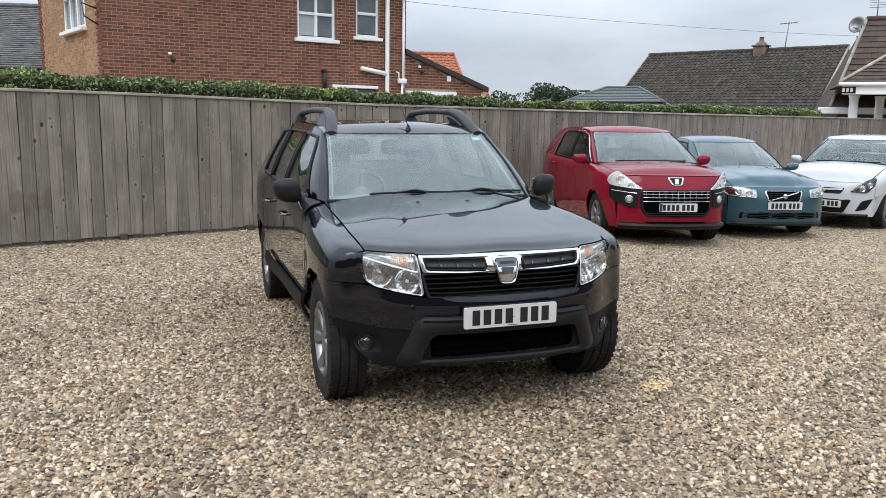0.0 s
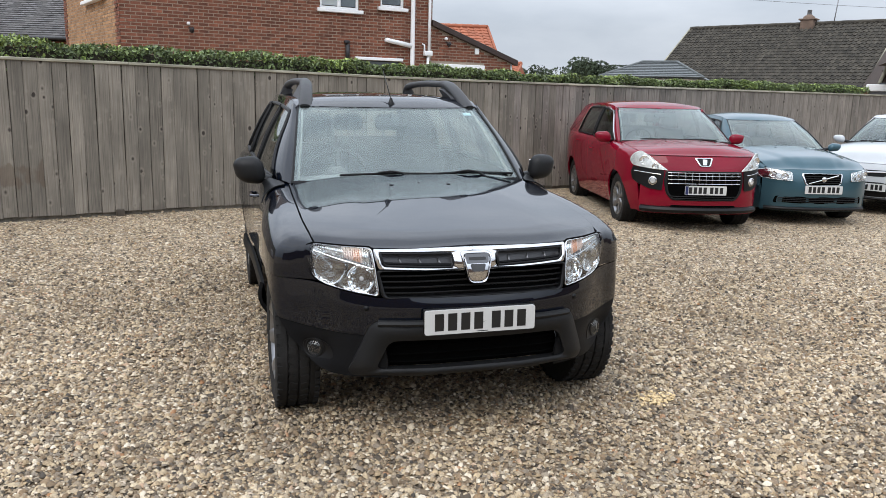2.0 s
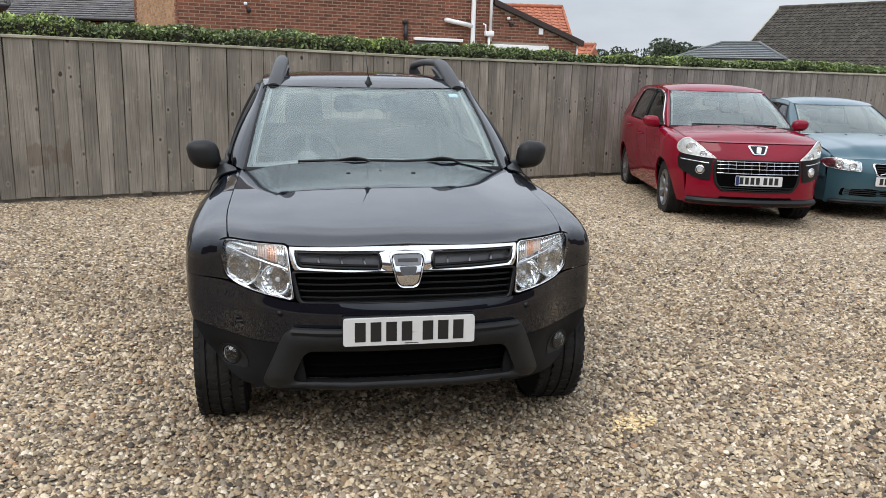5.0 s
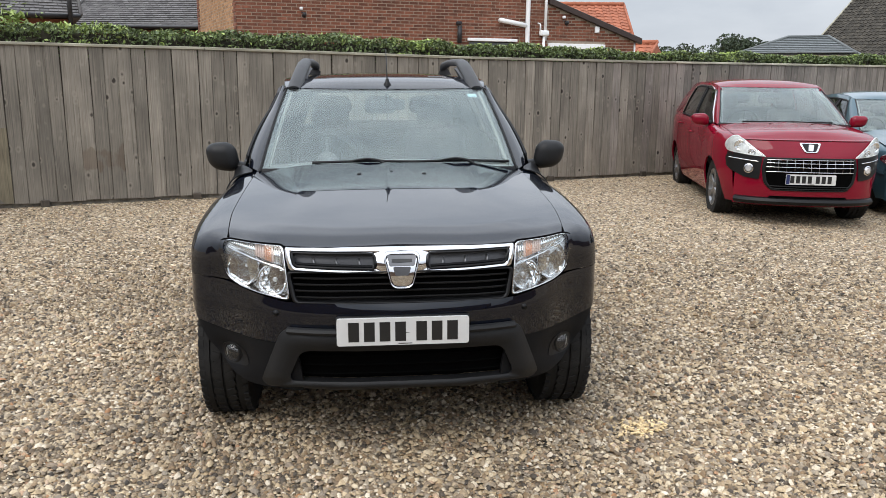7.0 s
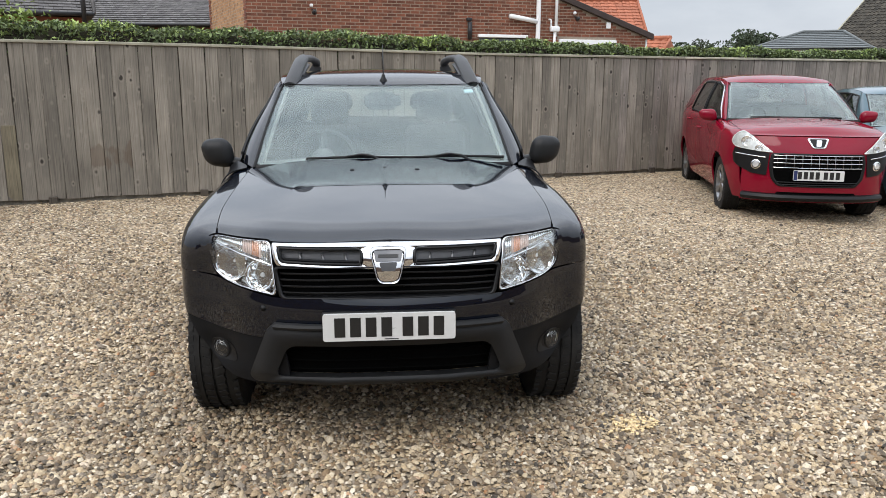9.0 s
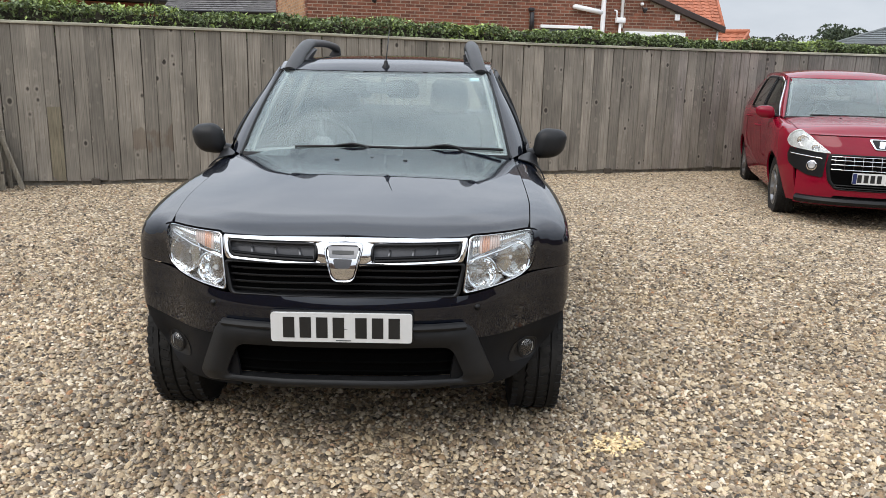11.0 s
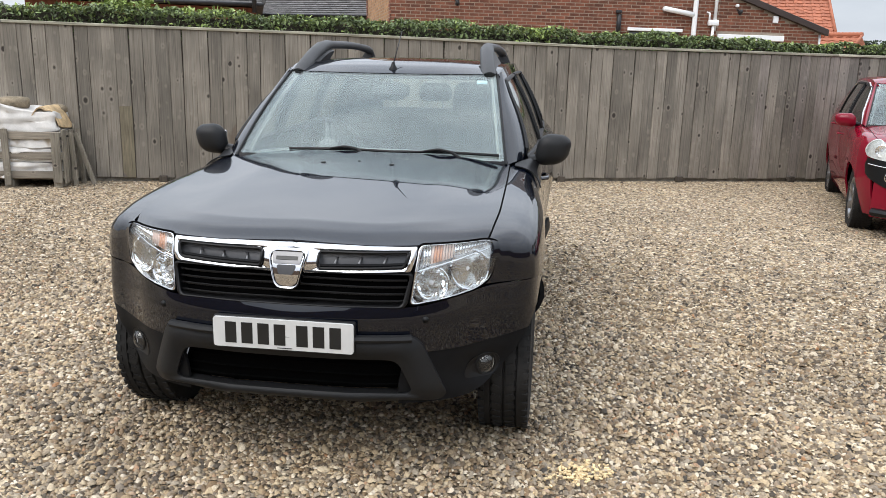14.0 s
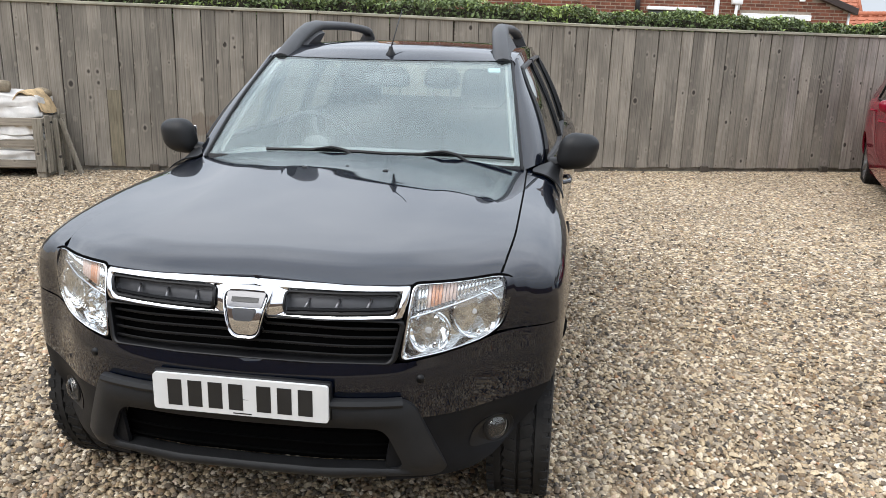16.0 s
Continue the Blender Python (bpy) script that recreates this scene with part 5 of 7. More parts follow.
# ---- the crate of sacks beside the fence ----
def build_crate():
    crate = thing("log_crate", "slatted wooden crate standing on the gravel by the fence", "crate", pose(-6.345, 7.385, 0, 0, 0, 219))
    # local x runs away from the near right corner along the front, y towards the fence
    fl = lambda g: ([(x, -y, z) for x, y, z in g[0]], [tuple(reversed(q)) for q in g[1]])
    for i in range(6):
        part("base_slat", fl(rbox(0.6, 0.07 + i * 0.15, 0.105, 1.2, 0.09, 0.02, 0.004, 1)), M_CRATEBAR, crate, smooth=False)
    for x in (0.06, 0.6, 1.14):
        part("skid", fl(rbox(x, 0.42, 0.045, 0.09, 0.84, 0.09, 0.005, 1)), M_CRATE, crate, smooth=False)
    for x, w in ((0.05, 0.10), (0.60, 0.075), (1.15, 0.1)):
        part("upright", fl(rbox(x, -0.012, 0.35, w, 0.022, 0.62 + 0.25 * (0.085 - w) * 10, 0.004, 1)), M_CRATE, crate, smooth=False)
    for z in (0.15, 0.37, 0.60):
        part("front_slat", fl(rbox(0.6, 0.012, z, 1.2, 0.02, 0.085, 0.004, 1)), M_CRATEBAR, crate, smooth=False)
        part("end_slat", fl(rbox(0.0, 0.42, z, 0.02, 0.84, 0.085, 0.004, 1)), M_CRATE, crate, smooth=False)
    for y, w, h, lean in ((0.06, 0.11, 0.62, 0.0), (0.19, 0.05, 0.52, 1.5), (0.30, 0.09, 0.60, -1.0), (0.44, 0.04, 0.66, 2.0), (0.56, 0.08, 0.58, -1.5), (0.78, 0.09, 0.64, 0.5)):
        part("end_upright", fl(moved(rbox(0, 0, h / 2, 0.022, w, h, 0.004, 1), pose(-0.022, y, 0.05, lean))), M_CRATE, crate, smooth=False)
    rng = random.Random(2)
    sacks = [(0.62, 0.42, 0.20, 1.12, 0.76, 0.18), (0.62, 0.42, 0.37, 1.13, 0.77, 0.18), (0.62, 0.42, 0.55, 1.13, 0.78, 0.20), (0.60, 0.42, 0.76, 1.08, 0.74, 0.27)]
    for i, (cx, cy, cz, sx, sy, sz) in enumerate(sacks):
        bm = bmesh.new()
        bmesh.ops.create_cube(bm, size=1)
        bmesh.ops.subdivide_edges(bm, edges=bm.edges[:], cuts=20, use_grid_fill=True)
        for v in bm.verts:
            x, y, z = v.co
            k = 1 - 0.16 * (abs(x * 2) ** 6) - 0.08 * (abs(y * 2) ** 4)
            v.co = Vector((x * sx * (1 - 0.04 * abs(z)), y * sy, z * sz * k))
            q = v.co + Vector((3 * i, 0, 0))
            fold = 1 - abs(2 * ((q.z * 9 + 0.8 * noise.noise(q * 3.0) + 0.35 * q.x) % 1) - 1)
            v.co += v.co.normalized() * (0.050 * noise.noise(q * 3.0) + 0.028 * noise.noise(q * 9.0) + 0.018 * fold)
            if i == 3 and z > 0:
                v.co.z += 0.13 * max(0, noise.noise(q * 2.2)) - 0.06 * max(0.0, -x * 2 - 0.3)
            v.co += Vector((cx, -cy, cz))
        ob = part("woven_sack", bm, M_SACK)
        ob.matrix_world = crate.matrix_world.copy()
        tagged(ob, "bulging crumpled white woven sack packed in the crate", "sack", group="sacks in the crate")
    flap = shell(lambda u, w: (0.02 + 0.30 * u + 0.02 * math.sin(9 * w), -(0.05 + 0.62 * w), 0.81 + 0.09 * math.sin(math.pi * u) + 0.02 * math.sin(11 * u + 5 * w) - 0.16 * max(0.0, 0.25 - u) * 4 * (0.6 + 0.4 * math.sin(4 * w))), steps(0, 1, 14), steps(0, 1, 14), 0.012)
    ob = part("sack_flap", recalc(flap), M_SACKSTAIN)
    ob.matrix_world = crate.matrix_world.copy()
    tagged(ob, "brown soiled sack flap folded over the crate corner", "sack")
    for (a, b, r, lab) in (((0.36, 0.14, 0.96), (1.25, 0.12, 0.93), 0.06, "pale log lying on the sacks"), ((0.06, 0.40, 0.87), (0.42, 0.62, 0.91), 0.045, "short pale log end on the sacks")):
        p, q = Vector((a[0], -a[1], a[2])), Vector((b[0], -b[1], b[2]))
        ob = part("log", tube([tuple(p.lerp(q, t) + Vector((0, 0, 0.012 * math.sin(7 * t)))) for t in steps(0, 1, 8)], [r * (1 + 0.12 * math.sin(9 * t)) for t in steps(0, 1, 8)], 12), M_LOG)
        ob.matrix_world = crate.matrix_world.copy()
        tagged(ob, lab, "log")
    for x, y, dx, h in ((-0.06, 0.14, -0.02, 0.62), (-0.07, 0.34, -0.04, 0.66), (-0.06, 0.24, -0.20, 0.64), (-0.08, 0.60, -0.06, 0.70)):
        ob = part("loose_batten", fl(moved(rbox(0, 0, h / 2, 0.05, 0.03, h, 0.004, 1), pose(x + dx, y + 0.05, 0.0, 0, math.degrees(math.atan2(-dx, h)) , 10))), M_CRATE, smooth=False)
        ob.matrix_world = crate.matrix_world.copy()
        tagged(ob, "loose timber batten leaning on the crate", "batten", group="battens at the crate")


def build_unseen_walls():
    """Plain walls added out of view to close the yard; the south one darkens reflections."""
    tagged(part("unseen_wall_south", rbox(2, -9.5, 2.3, 40, 0.3, 4.6, 0.02, 1), M_YARDWALL, smooth=False), "plain brown brick wall added out of view to darken reflections", "wall", kind="structure")
    tagged(part("unseen_wall_east", rbox(19.5, 3.5, 1.2, 0.3, 26, 2.4, 0.02, 1), M_YARDWALL, smooth=False), "plain brown brick side wall added out of view", "wall", kind="structure")


build_ground()
build_unseen_walls()
build_fence()
build_hedge()
build_house()
build_far()
build_trees()
build_crate()


# ---- cars: local x across, y back from the nose, z up ----
class Shape:
    """The curved forms of one car body, from a few design curves."""

    def __init__(s, **k):
        s.y_edge = k["y_edge"]
        s.z_front = k["z_front"]
        s.y_cowl = k["y_cowl"]
        s.cowl_bow = k["cowl_bow"]
        s.crown = k["crown"]
        s.plateau, s.crease = k["plateau"], k.get("crease")
        s.axles = k["axles"]
        s.arch = k["arch"]
        s.radius = k["radius"]
        s.flare, s.rear_flare = k["flare"], k.get("rear_flare", k["flare"])
        s.sill, s.shoulder = k["sill"], k.get("shoulder", (0.55, 0.028, 0.90, 0.11, 0.29))
        s.ws_low = k["ws_low"]
        s.ws_high = k["ws_high"]
        s.ws_bow = k["ws_bow"]
        s.roof_crown = k["roof_crown"]
        s.y_tail_top = k["y_tail_top"]
        s.y_tail = k["y_tail"]
        s.doors = k["doors"]
        s.panes_low = k["panes_low"]
        s.panes_high = k["panes_high"]
        s.track, s.spokes, s.rim = k.get("track", 0.74), k.get("spokes", 6), k.get("rim", 0.21)
        s.lip, s.lip_at = k.get("lip", (0.010, 14))
        s.wing_low, s.centre = k.get("wing_low"), rise(*k["centre"]) if "centre" in k else None
        s.plan, s.lean = rise(*k["plan"]), rise(*k["lean"])
        s.edge_x, s.edge_z = rise(*k["edge_x"]), rise(*k["edge_z"])
        s.span = k["plan"][0][-1]
        s.width, s.roof_x, s.roof_z = rise(*k["width"]), rise(*k["roof_x"]), rise(*k["roof_z"])

    def nose(s, x, z):
        a = abs(x)
        return s.plan(a) + s.lean(z) * (1 - 0.72 * min(a / 0.75, 1.0))

    def inverse_plan(s, y):
        """Half width of the nose at y."""
        a, b = 0.0, s.span
        for _ in range(30):
            m = (a + b) / 2
            a, b = (m, b) if s.plan(m) < y else (a, m)
        return a

    def bonnet(s, f, t):
        """f across from centre to edge (-1..1), t from the front to the back."""
        a = abs(f)
        x0 = s.edge_x(s.y_edge)
        yf, yb = s.nose(a * x0, s.z_front), s.y_cowl + s.cowl_bow * a * a
        y = yf + (yb - yf) * t
        ye = s.y_edge + (s.y_cowl + s.cowl_bow - s.y_edge) * t
        x = f * (s.edge_x(ye) - 0.003)
        z = s.edge_z(ye) + s.crown * (1 - a ** 2.2) * ease(t * 4)
        if s.centre:
            z += (1 - a ** 2.2) * (s.centre(y) - s.edge_z(ye))
        plateau = 1 - ease((a - 0.44 - 0.26 * t) / 0.17)
        if s.crease:
            # a sharp fold behind which the bonnet lies flatter
            fold = s.crease[0] + s.crease[1] * a ** 4
            z += s.plateau * (1 - ease((a - 0.55) / 0.4)) * min(1.0, t / fold)
        else:
            z += s.plateau * plateau * ease((t - 0.03 - 0.08 * a * a) / 0.08)
        return x, y, z - s.lip * (1 - ease(t * s.lip_at))

    def section(s, y):
        """Half section from the upper edge down to the sill at y, as a dense line of (x, z)."""
        xt, zt, w = s.edge_x(y), s.edge_z(y), s.width(y)
        for ya, fl in zip(s.axles, (s.flare, s.rear_flare)):
            w += fl * math.exp(-(((y - ya) / 0.40) ** 2))
        c = [(xt, zt), (xt + s.shoulder[0] * (w - xt), zt - s.shoulder[1]), (xt + s.shoulder[2] * (w - xt), zt - s.shoulder[3]), (w, zt - s.shoulder[4]), (w - 0.006, 0.55), (w - 0.03, 0.40), (w - 0.075, s.sill)]
        out = []
        for i in range(len(c) - 1):
            p0, p1, p2, p3 = c[max(i - 1, 0)], c[i], c[i + 1], c[min(i + 2, len(c) - 1)]
            for j in range(10):
                t = j / 10
                out.append(tuple(0.5 * (2 * p1[q] + (p2[q] - p0[q]) * t + (2 * p0[q] - 5 * p1[q] + 4 * p2[q] - p3[q]) * t * t + (3 * p1[q] - p0[q] - 3 * p2[q] + p3[q]) * t ** 3) for q in (0, 1)))
        return out + [c[-1]]

    def floor_z(s, y):
        z = s.sill
        for ya in s.axles:
            if abs(y - ya) < s.arch:
                z = max(z, s.radius + math.sqrt(s.arch ** 2 - (y - ya) ** 2))
        return z

    def side(s, y, v, low=None):
        """Point on the flank at y; v from the upper edge (0) to the sill or wheel arch (1)."""
        line, zb = s.section(y), max(s.floor_z(y), low or 0.0)
        cut = [line[0]]
        for p, q in zip(line, line[1:]):
            if q[1] < zb:
                t = (p[1] - zb) / (p[1] - q[1]) if p[1] > zb else 0
                cut.append((p[0] + (q[0] - p[0]) * t, zb))
                break
            cut.append(q)
        d = [0.0]
        for p, q in zip(cut, cut[1:]):
            d.append(d[-1] + math.hypot(q[0] - p[0], q[1] - p[1]))
        g = v * d[-1]
        for i in range(len(cut) - 1):
            if g <= d[i + 1] or i == len(cut) - 2:
                t = (g - d[i]) / (d[i + 1] - d[i] + 1e-9)
                return cut[i][0] + (cut[i + 1][0] - cut[i][0]) * t, y, cut[i][1] + (cut[i + 1][1] - cut[i][1]) * t

    def screen(s, f, t):
        """Windscreen: f across (-1..1), t up."""
        xb, yb, zb = s.ws_low
        xt, yt, zt = s.ws_high
        x = f * (xb + (xt - xb) * t)
        y = yb + (yt - yb) * t - s.ws_bow * (0.3 + 0.7 * t) * (1 - f * f) - 0.02 * math.sin(math.pi * t)
        z = zb + (zt - zb) * t + 0.018 * math.sin(math.pi * t) + 0.01 * (1 - f * f) * (1 - 2 * t) * 0.5
        return x, y, z

    def top(s, f, t):
        yf = s.ws_high[1] - s.ws_bow * (1 - f * f)
        y = yf + (s.y_tail_top - yf) * t
        x = f * s.roof_x(y)
        z = s.roof_z(y) + s.roof_crown * (1 - abs(f) ** 2.6)
        drop = s.roof_z(yf) + s.roof_crown * (1 - abs(f) ** 2.6) - s.screen(f, 1.0)[2] - 0.002
        return x, y, z - drop * (1 - min(1.0, t / 0.09)) ** 2

    def cabin(s, y, k):
        """Side of the cabin: k from the waist (0) to the roof edge (1)."""
        xa, za, xb, zb = s.edge_x(y), s.edge_z(y), s.roof_x(y), s.roof_z(y)
        return xa + (xb - xa) * k + 0.018 * math.sin(math.pi * k), y, za + (zb - za) * k


def both_sides(name, geo, material, parent, label="", smooth=True):
    return part(name, recalc(geo), material, parent, label, smooth), part(name, recalc(mirrored(geo)), material, parent, label, smooth)


def build_wheel(parent, x, y, r, width, side, spokes, rim_r, steer=0.0):
    wheel = new("wheel")
    wheel.parent = parent
    wheel.matrix_local = pose(x, y, r, 0, 0, steer) @ Matrix.Diagonal((side, 1, 1, 1))
    h = width / 2
    prof = [(rim_r - 0.012, -h * 0.7), (rim_r + 0.012, -h * 0.86), (rim_r + 0.05, -h * 1.0), (r - 0.05, -h * 1.0), (r - 0.018, -h * 0.93)]
    for i in range(4):
        a = -h * 0.86 + i * h * 0.46
        prof += [(r - 0.006 if i in (0,) else r, a), (r, a + h * 0.36), (r - 0.010, a + h * 0.38), (r - 0.010, a + h * 0.44)]
    prof += [(r - 0.018, h * 0.93), (r - 0.05, h * 1.0), (rim_r + 0.05, h * 1.0), (rim_r + 0.012, h * 0.86), (rim_r - 0.012, h * 0.7)]
    part("tyre", recalc(lathe(prof, 56, "x")), M_TYRE, wheel)
    # tread blocks on the shoulders
    blocks = []
    for i in range(48):
        w = 2 * math.pi * i / 48
        for sgn in (-1, 1):
            g = rbox(sgn * h * 0.84, 0, r - 0.004, h * 0.22, 0.026, 0.014, 0.0)
            blocks.append(moved(g, Matrix.Rotation(w, 4, "X")))
            c = rbox(sgn * h * 0.30, 0, r - 0.003, h * 0.34, 0.029, 0.012, 0.0)
            blocks.append(moved(c, Matrix.Rotation(w + 0.06 * sgn, 4, "X") @ Matrix.Rotation(0.35 * sgn, 4, "Z")))
    part("tread", join(*blocks), M_TYRE, wheel, smooth=False, kind="stuff")
    barrel = [(rim_r + 0.006, h * 0.86), (rim_r - 0.006, h * 0.9), (rim_r - 0.018, h * 0.82), (rim_r - 0.03, h * 0.5), (rim_r - 0.035, -h * 0.8), (rim_r - 0.02, -h * 0.85), (rim_r, -h * 0.7)]
    part("rim", recalc(lathe(barrel, 40, "x")), M_ALLOY, wheel, "silver wheel rim")
    part("brake_disc", lathe([(0.0, h * 0.05), (rim_r * 0.72, h * 0.05), (rim_r * 0.72, 0.0), (0.0, 0.0)], 28, "x"), M_STEEL, wheel)
    for i in range(spokes):
        w = 2 * math.pi * i / spokes
        n = 7
        vs, fs = [], []
        for j in range(n):
            t = j / (n - 1)
            rr = 0.045 + (rim_r - 0.055) * t
            ww = (0.040 + 0.032 * abs(t - 0.45) + 0.03 * t * t) * 3.6 / spokes
            d = h * (0.66 + 0.16 * t - 0.12 * math.sin(math.pi * t))
            vs += [(d, -ww, rr), (d + 0.012, -ww * 0.6, rr), (d + 0.012, ww * 0.6, rr), (d, ww, rr), (d - 0.03, ww * 0.8, rr), (d - 0.03, -ww * 0.8, rr)]
            if j:
                a, b = (j - 1) * 6, j * 6
                fs += [(a + q, b + q, b + (q + 1) % 6, a + (q + 1) % 6) for q in range(6)]
        fs += [tuple(range(6)), tuple(reversed(range(len(vs) - 6, len(vs))))]
        part("spoke", recalc(moved((vs, fs), Matrix.Rotation(w, 4, "X"))), M_ALLOY, wheel)
    part("hub_cap", recalc(lathe([(0.0, h * 0.80), (0.03, h * 0.79), (0.055, h * 0.70), (0.065, h * 0.55), (0.0, h * 0.5)], 24, "x")), M_ALLOY, wheel)
    return wheel


def build_seat(car, x, y, z, w=0.5, rear=False):
    seat = new("rear_seat" if rear else "front_seat")
    seat.parent = car
    seat.matrix_local = pose(x, y, z)
    part("cushion", soft_box(0, 0.0, 0, w, 0.5, 0.16, 0.06), M_SEAT, seat)
    part("backrest", soft_box(0, 0.27, 0.36, w, 0.15, 0.66, 0.06, 0.22, 0.15), M_SEAT, seat)
    for hx in ((-0.36, 0.0, 0.36) if rear else (0.0,)):
        part("headrest", soft_box(hx, 0.44, 0.81, 0.27, 0.12, 0.22 if not rear else 0.14, 0.06, 0.1, 0.12), M_SEAT, seat)
        part("headrest_post", join(tube([(hx - 0.06, 0.41, 0.62), (hx - 0.06, 0.43, 0.74)], 0.007, 6), tube([(hx + 0.06, 0.41, 0.62), (hx + 0.06, 0.43, 0.74)], 0.007, 6)), M_STEEL, seat)


def build_shell(s, car, paint, seam=0.004, pane_mat=M_CARGLASS):
    """Panels, glass, wheels and cabin that every car has."""
    part("bonnet", recalc(shell(lambda t, f: s.bonnet(f, t), steps(0, 1, 72), steps(-1, 1, 56), 0.006)), paint, car)
    V = steps(0, 1, 22)

    def flank(name, y0, y1, n, label="", v1=1.0, low=lambda y: None, cut=0.0):
        ys = sorted(set([y0 + (y1 - y0) * i / n for i in range(n + 1)] + [q for ya in s.axles for q in (ya - s.arch + 0.0005, ya + s.arch - 0.0005, *[ya + s.arch * math.cos(math.pi * k / 18) for k in range(1, 18)]) if y0 < q < y1]))
        return both_sides(name, shell(lambda v, y: s.side(y - cut * v * max(0.0, 1 - (y - y0) / 0.12), v * v1, low(y)), V, ys, 0.02), paint, car, label)
    d = s.doors
    flank("front_wing", s.y_edge, d[0] - seam, 20, low=lambda y: s.wing_low if y < s.axles[0] else None, cut=0.034 if s.wing_low else 0.0)
    flank("front_door", d[0] + seam, d[1] - seam, 12)
    flank("rear_door", d[1] + seam, d[2] - seam, 10)
    flank("rear_quarter", d[2] + seam, s.y_tail, 16)
    # black sheet in place of the shade behind the door gaps
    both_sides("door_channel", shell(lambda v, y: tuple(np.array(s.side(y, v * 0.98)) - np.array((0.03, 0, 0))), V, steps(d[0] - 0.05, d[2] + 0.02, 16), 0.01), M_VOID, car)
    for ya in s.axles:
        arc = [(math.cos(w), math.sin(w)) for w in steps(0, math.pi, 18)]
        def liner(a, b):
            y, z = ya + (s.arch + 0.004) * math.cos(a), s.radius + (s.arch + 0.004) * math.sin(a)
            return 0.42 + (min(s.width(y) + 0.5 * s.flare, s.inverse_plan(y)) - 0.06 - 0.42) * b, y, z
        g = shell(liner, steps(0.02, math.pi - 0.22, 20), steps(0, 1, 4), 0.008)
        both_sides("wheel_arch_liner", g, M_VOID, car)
    part("windscreen", recalc(shell(lambda t, f: s.screen(f * 0.985, 0.02 + t * 0.98), steps(0, 1, 14), steps(-1, 1, 28), 0.005)), pane_mat, car, "clear raked windscreen").visible_shadow = False
    edge = []
    for a0, a1, t0, t1 in ((-0.985, 0.985, 0.002, 0.022), (-0.985, 0.985, 0.994, 1.0), (-0.985, -0.945, 0.022, 0.994), (0.945, 0.985, 0.022, 0.994)):
        edge.append(shell(lambda t, f: tuple(np.array(s.screen(f, t)) + np.array((0, 0.012, -0.012))), steps(t0, t1, 8), steps(a0, a1, 16), 0.003))
    part("windscreen_border", recalc(join(*edge)), M_FRIT, car, "black glass border")
    part("scuttle", recalc(shell(lambda t, f: tuple(np.array((f * s.ws_low[0] * 1.0, s.y_cowl + s.cowl_bow * f * f - 0.05, s.edge_z(s.y_cowl) + s.crown * (1 - f * f) - 0.03)) * (1 - t) + np.array(s.screen(f, 0.03)) * t + np.array((0, 0.0, -0.02 * math.sin(math.pi * t)))), steps(0, 1, 6), steps(-1, 1, 20), 0.01)), M_DARKPLASTIC, car, "black plastic scuttle")
    part("roof", recalc(shell(lambda t, f: s.top(f, t), steps(0, 1, 28), steps(-1, 1, 24), 0.006)), paint, car)
    # side glazing and pillars
    wb, wt = s.panes_low, s.panes_high
    yt_end = s.y_tail_top

    def pane(y0b, y1b, y0t, y1t, k0, k1, n=10):
        def fn(k, q):
            kk = k0 + (k1 - k0) * k
            y = (y0b + (y1b - y0b) * q) * (1 - kk) + (y0t + (y1t - y0t) * q) * kk
            return s.cabin(y, kk)
        return fn
    for (b0, b1), (t0, t1) in zip(wb, wt):
        both_sides("side_window", shell(lambda q, k, fn=pane(b0, b1, t0, t1, 0.02, 0.88): fn(k, q), steps(0, 1, 10), steps(0, 1, 10), 0.005), M_DARKGLASS if pane_mat is M_GLASS else M_SIDEPARK, car)[0].visible_shadow = False
    for (b0, b1), (t0, t1) in zip(wb, wt):
        fn = pane(b0, b1, t0, t1, 0.02, 0.88)
        loop = [fn(0, q) for q in steps(0, 1, 8)] + [fn(k, 1) for k in steps(0.1, 1, 8)] + [fn(1, q) for q in steps(0.9, 0, 8)] + [fn(k, 0) for k in steps(0.9, 0.1, 8)]
        both_sides("window_seal", tube([(x + 0.003, y, z) for x, y, z in loop], 0.013, 6, True), M_DARKPLASTIC, car, "black rubber window seal")
    for i in range(len(wb) - 1):
        both_sides("door_pillar", shell(lambda q, k, fn=pane(wb[i][1], wb[i + 1][0], wt[i][1], wt[i + 1][0], 0.0, 0.9): fn(k, q), steps(0, 1, 4), steps(0, 1, 10), 0.03), M_DARKPLASTIC, car, "black door pillar")
    both_sides("roof_side_rail", shell(lambda q, k: s.cabin(wt[0][0] - 0.10 + (yt_end - wt[0][0] + 0.10) * q, 0.88 + 0.12 * k), steps(0, 1, 24), steps(0, 1, 4), 0.03), paint, car)
    both_sides("rear_pillar", shell(lambda q, k, fn=pane(wb[-1][1], s.y_tail, wt[-1][1], yt_end, 0.0, 0.9): fn(k, q), steps(0, 1, 8), steps(0, 1, 10), 0.03), paint, car)

    def a_pillar(q, k):
        p = np.array(s.screen(0.985, k))
        e = np.array(s.cabin(wb[0][0] * (1 - k) + wt[0][0] * k, min(k, 0.98)))
        m = p * (1 - q) + e * q
        return tuple(m + np.array((0.012, -0.012, 0.01)) * math.sin(math.pi * q))
    both_sides("front_pillar", shell(a_pillar, steps(0, 1, 8), steps(0, 1, 16), 0.03), paint, car)
    ws = [np.array(s.screen(0.98, t)) + np.array((0.004, -0.006, 0.004)) for t in steps(0.0, 1, 12)]
    both_sides("screen_seal", tube([tuple(p) for p in ws], 0.007, 6), M_DARKPLASTIC, car)
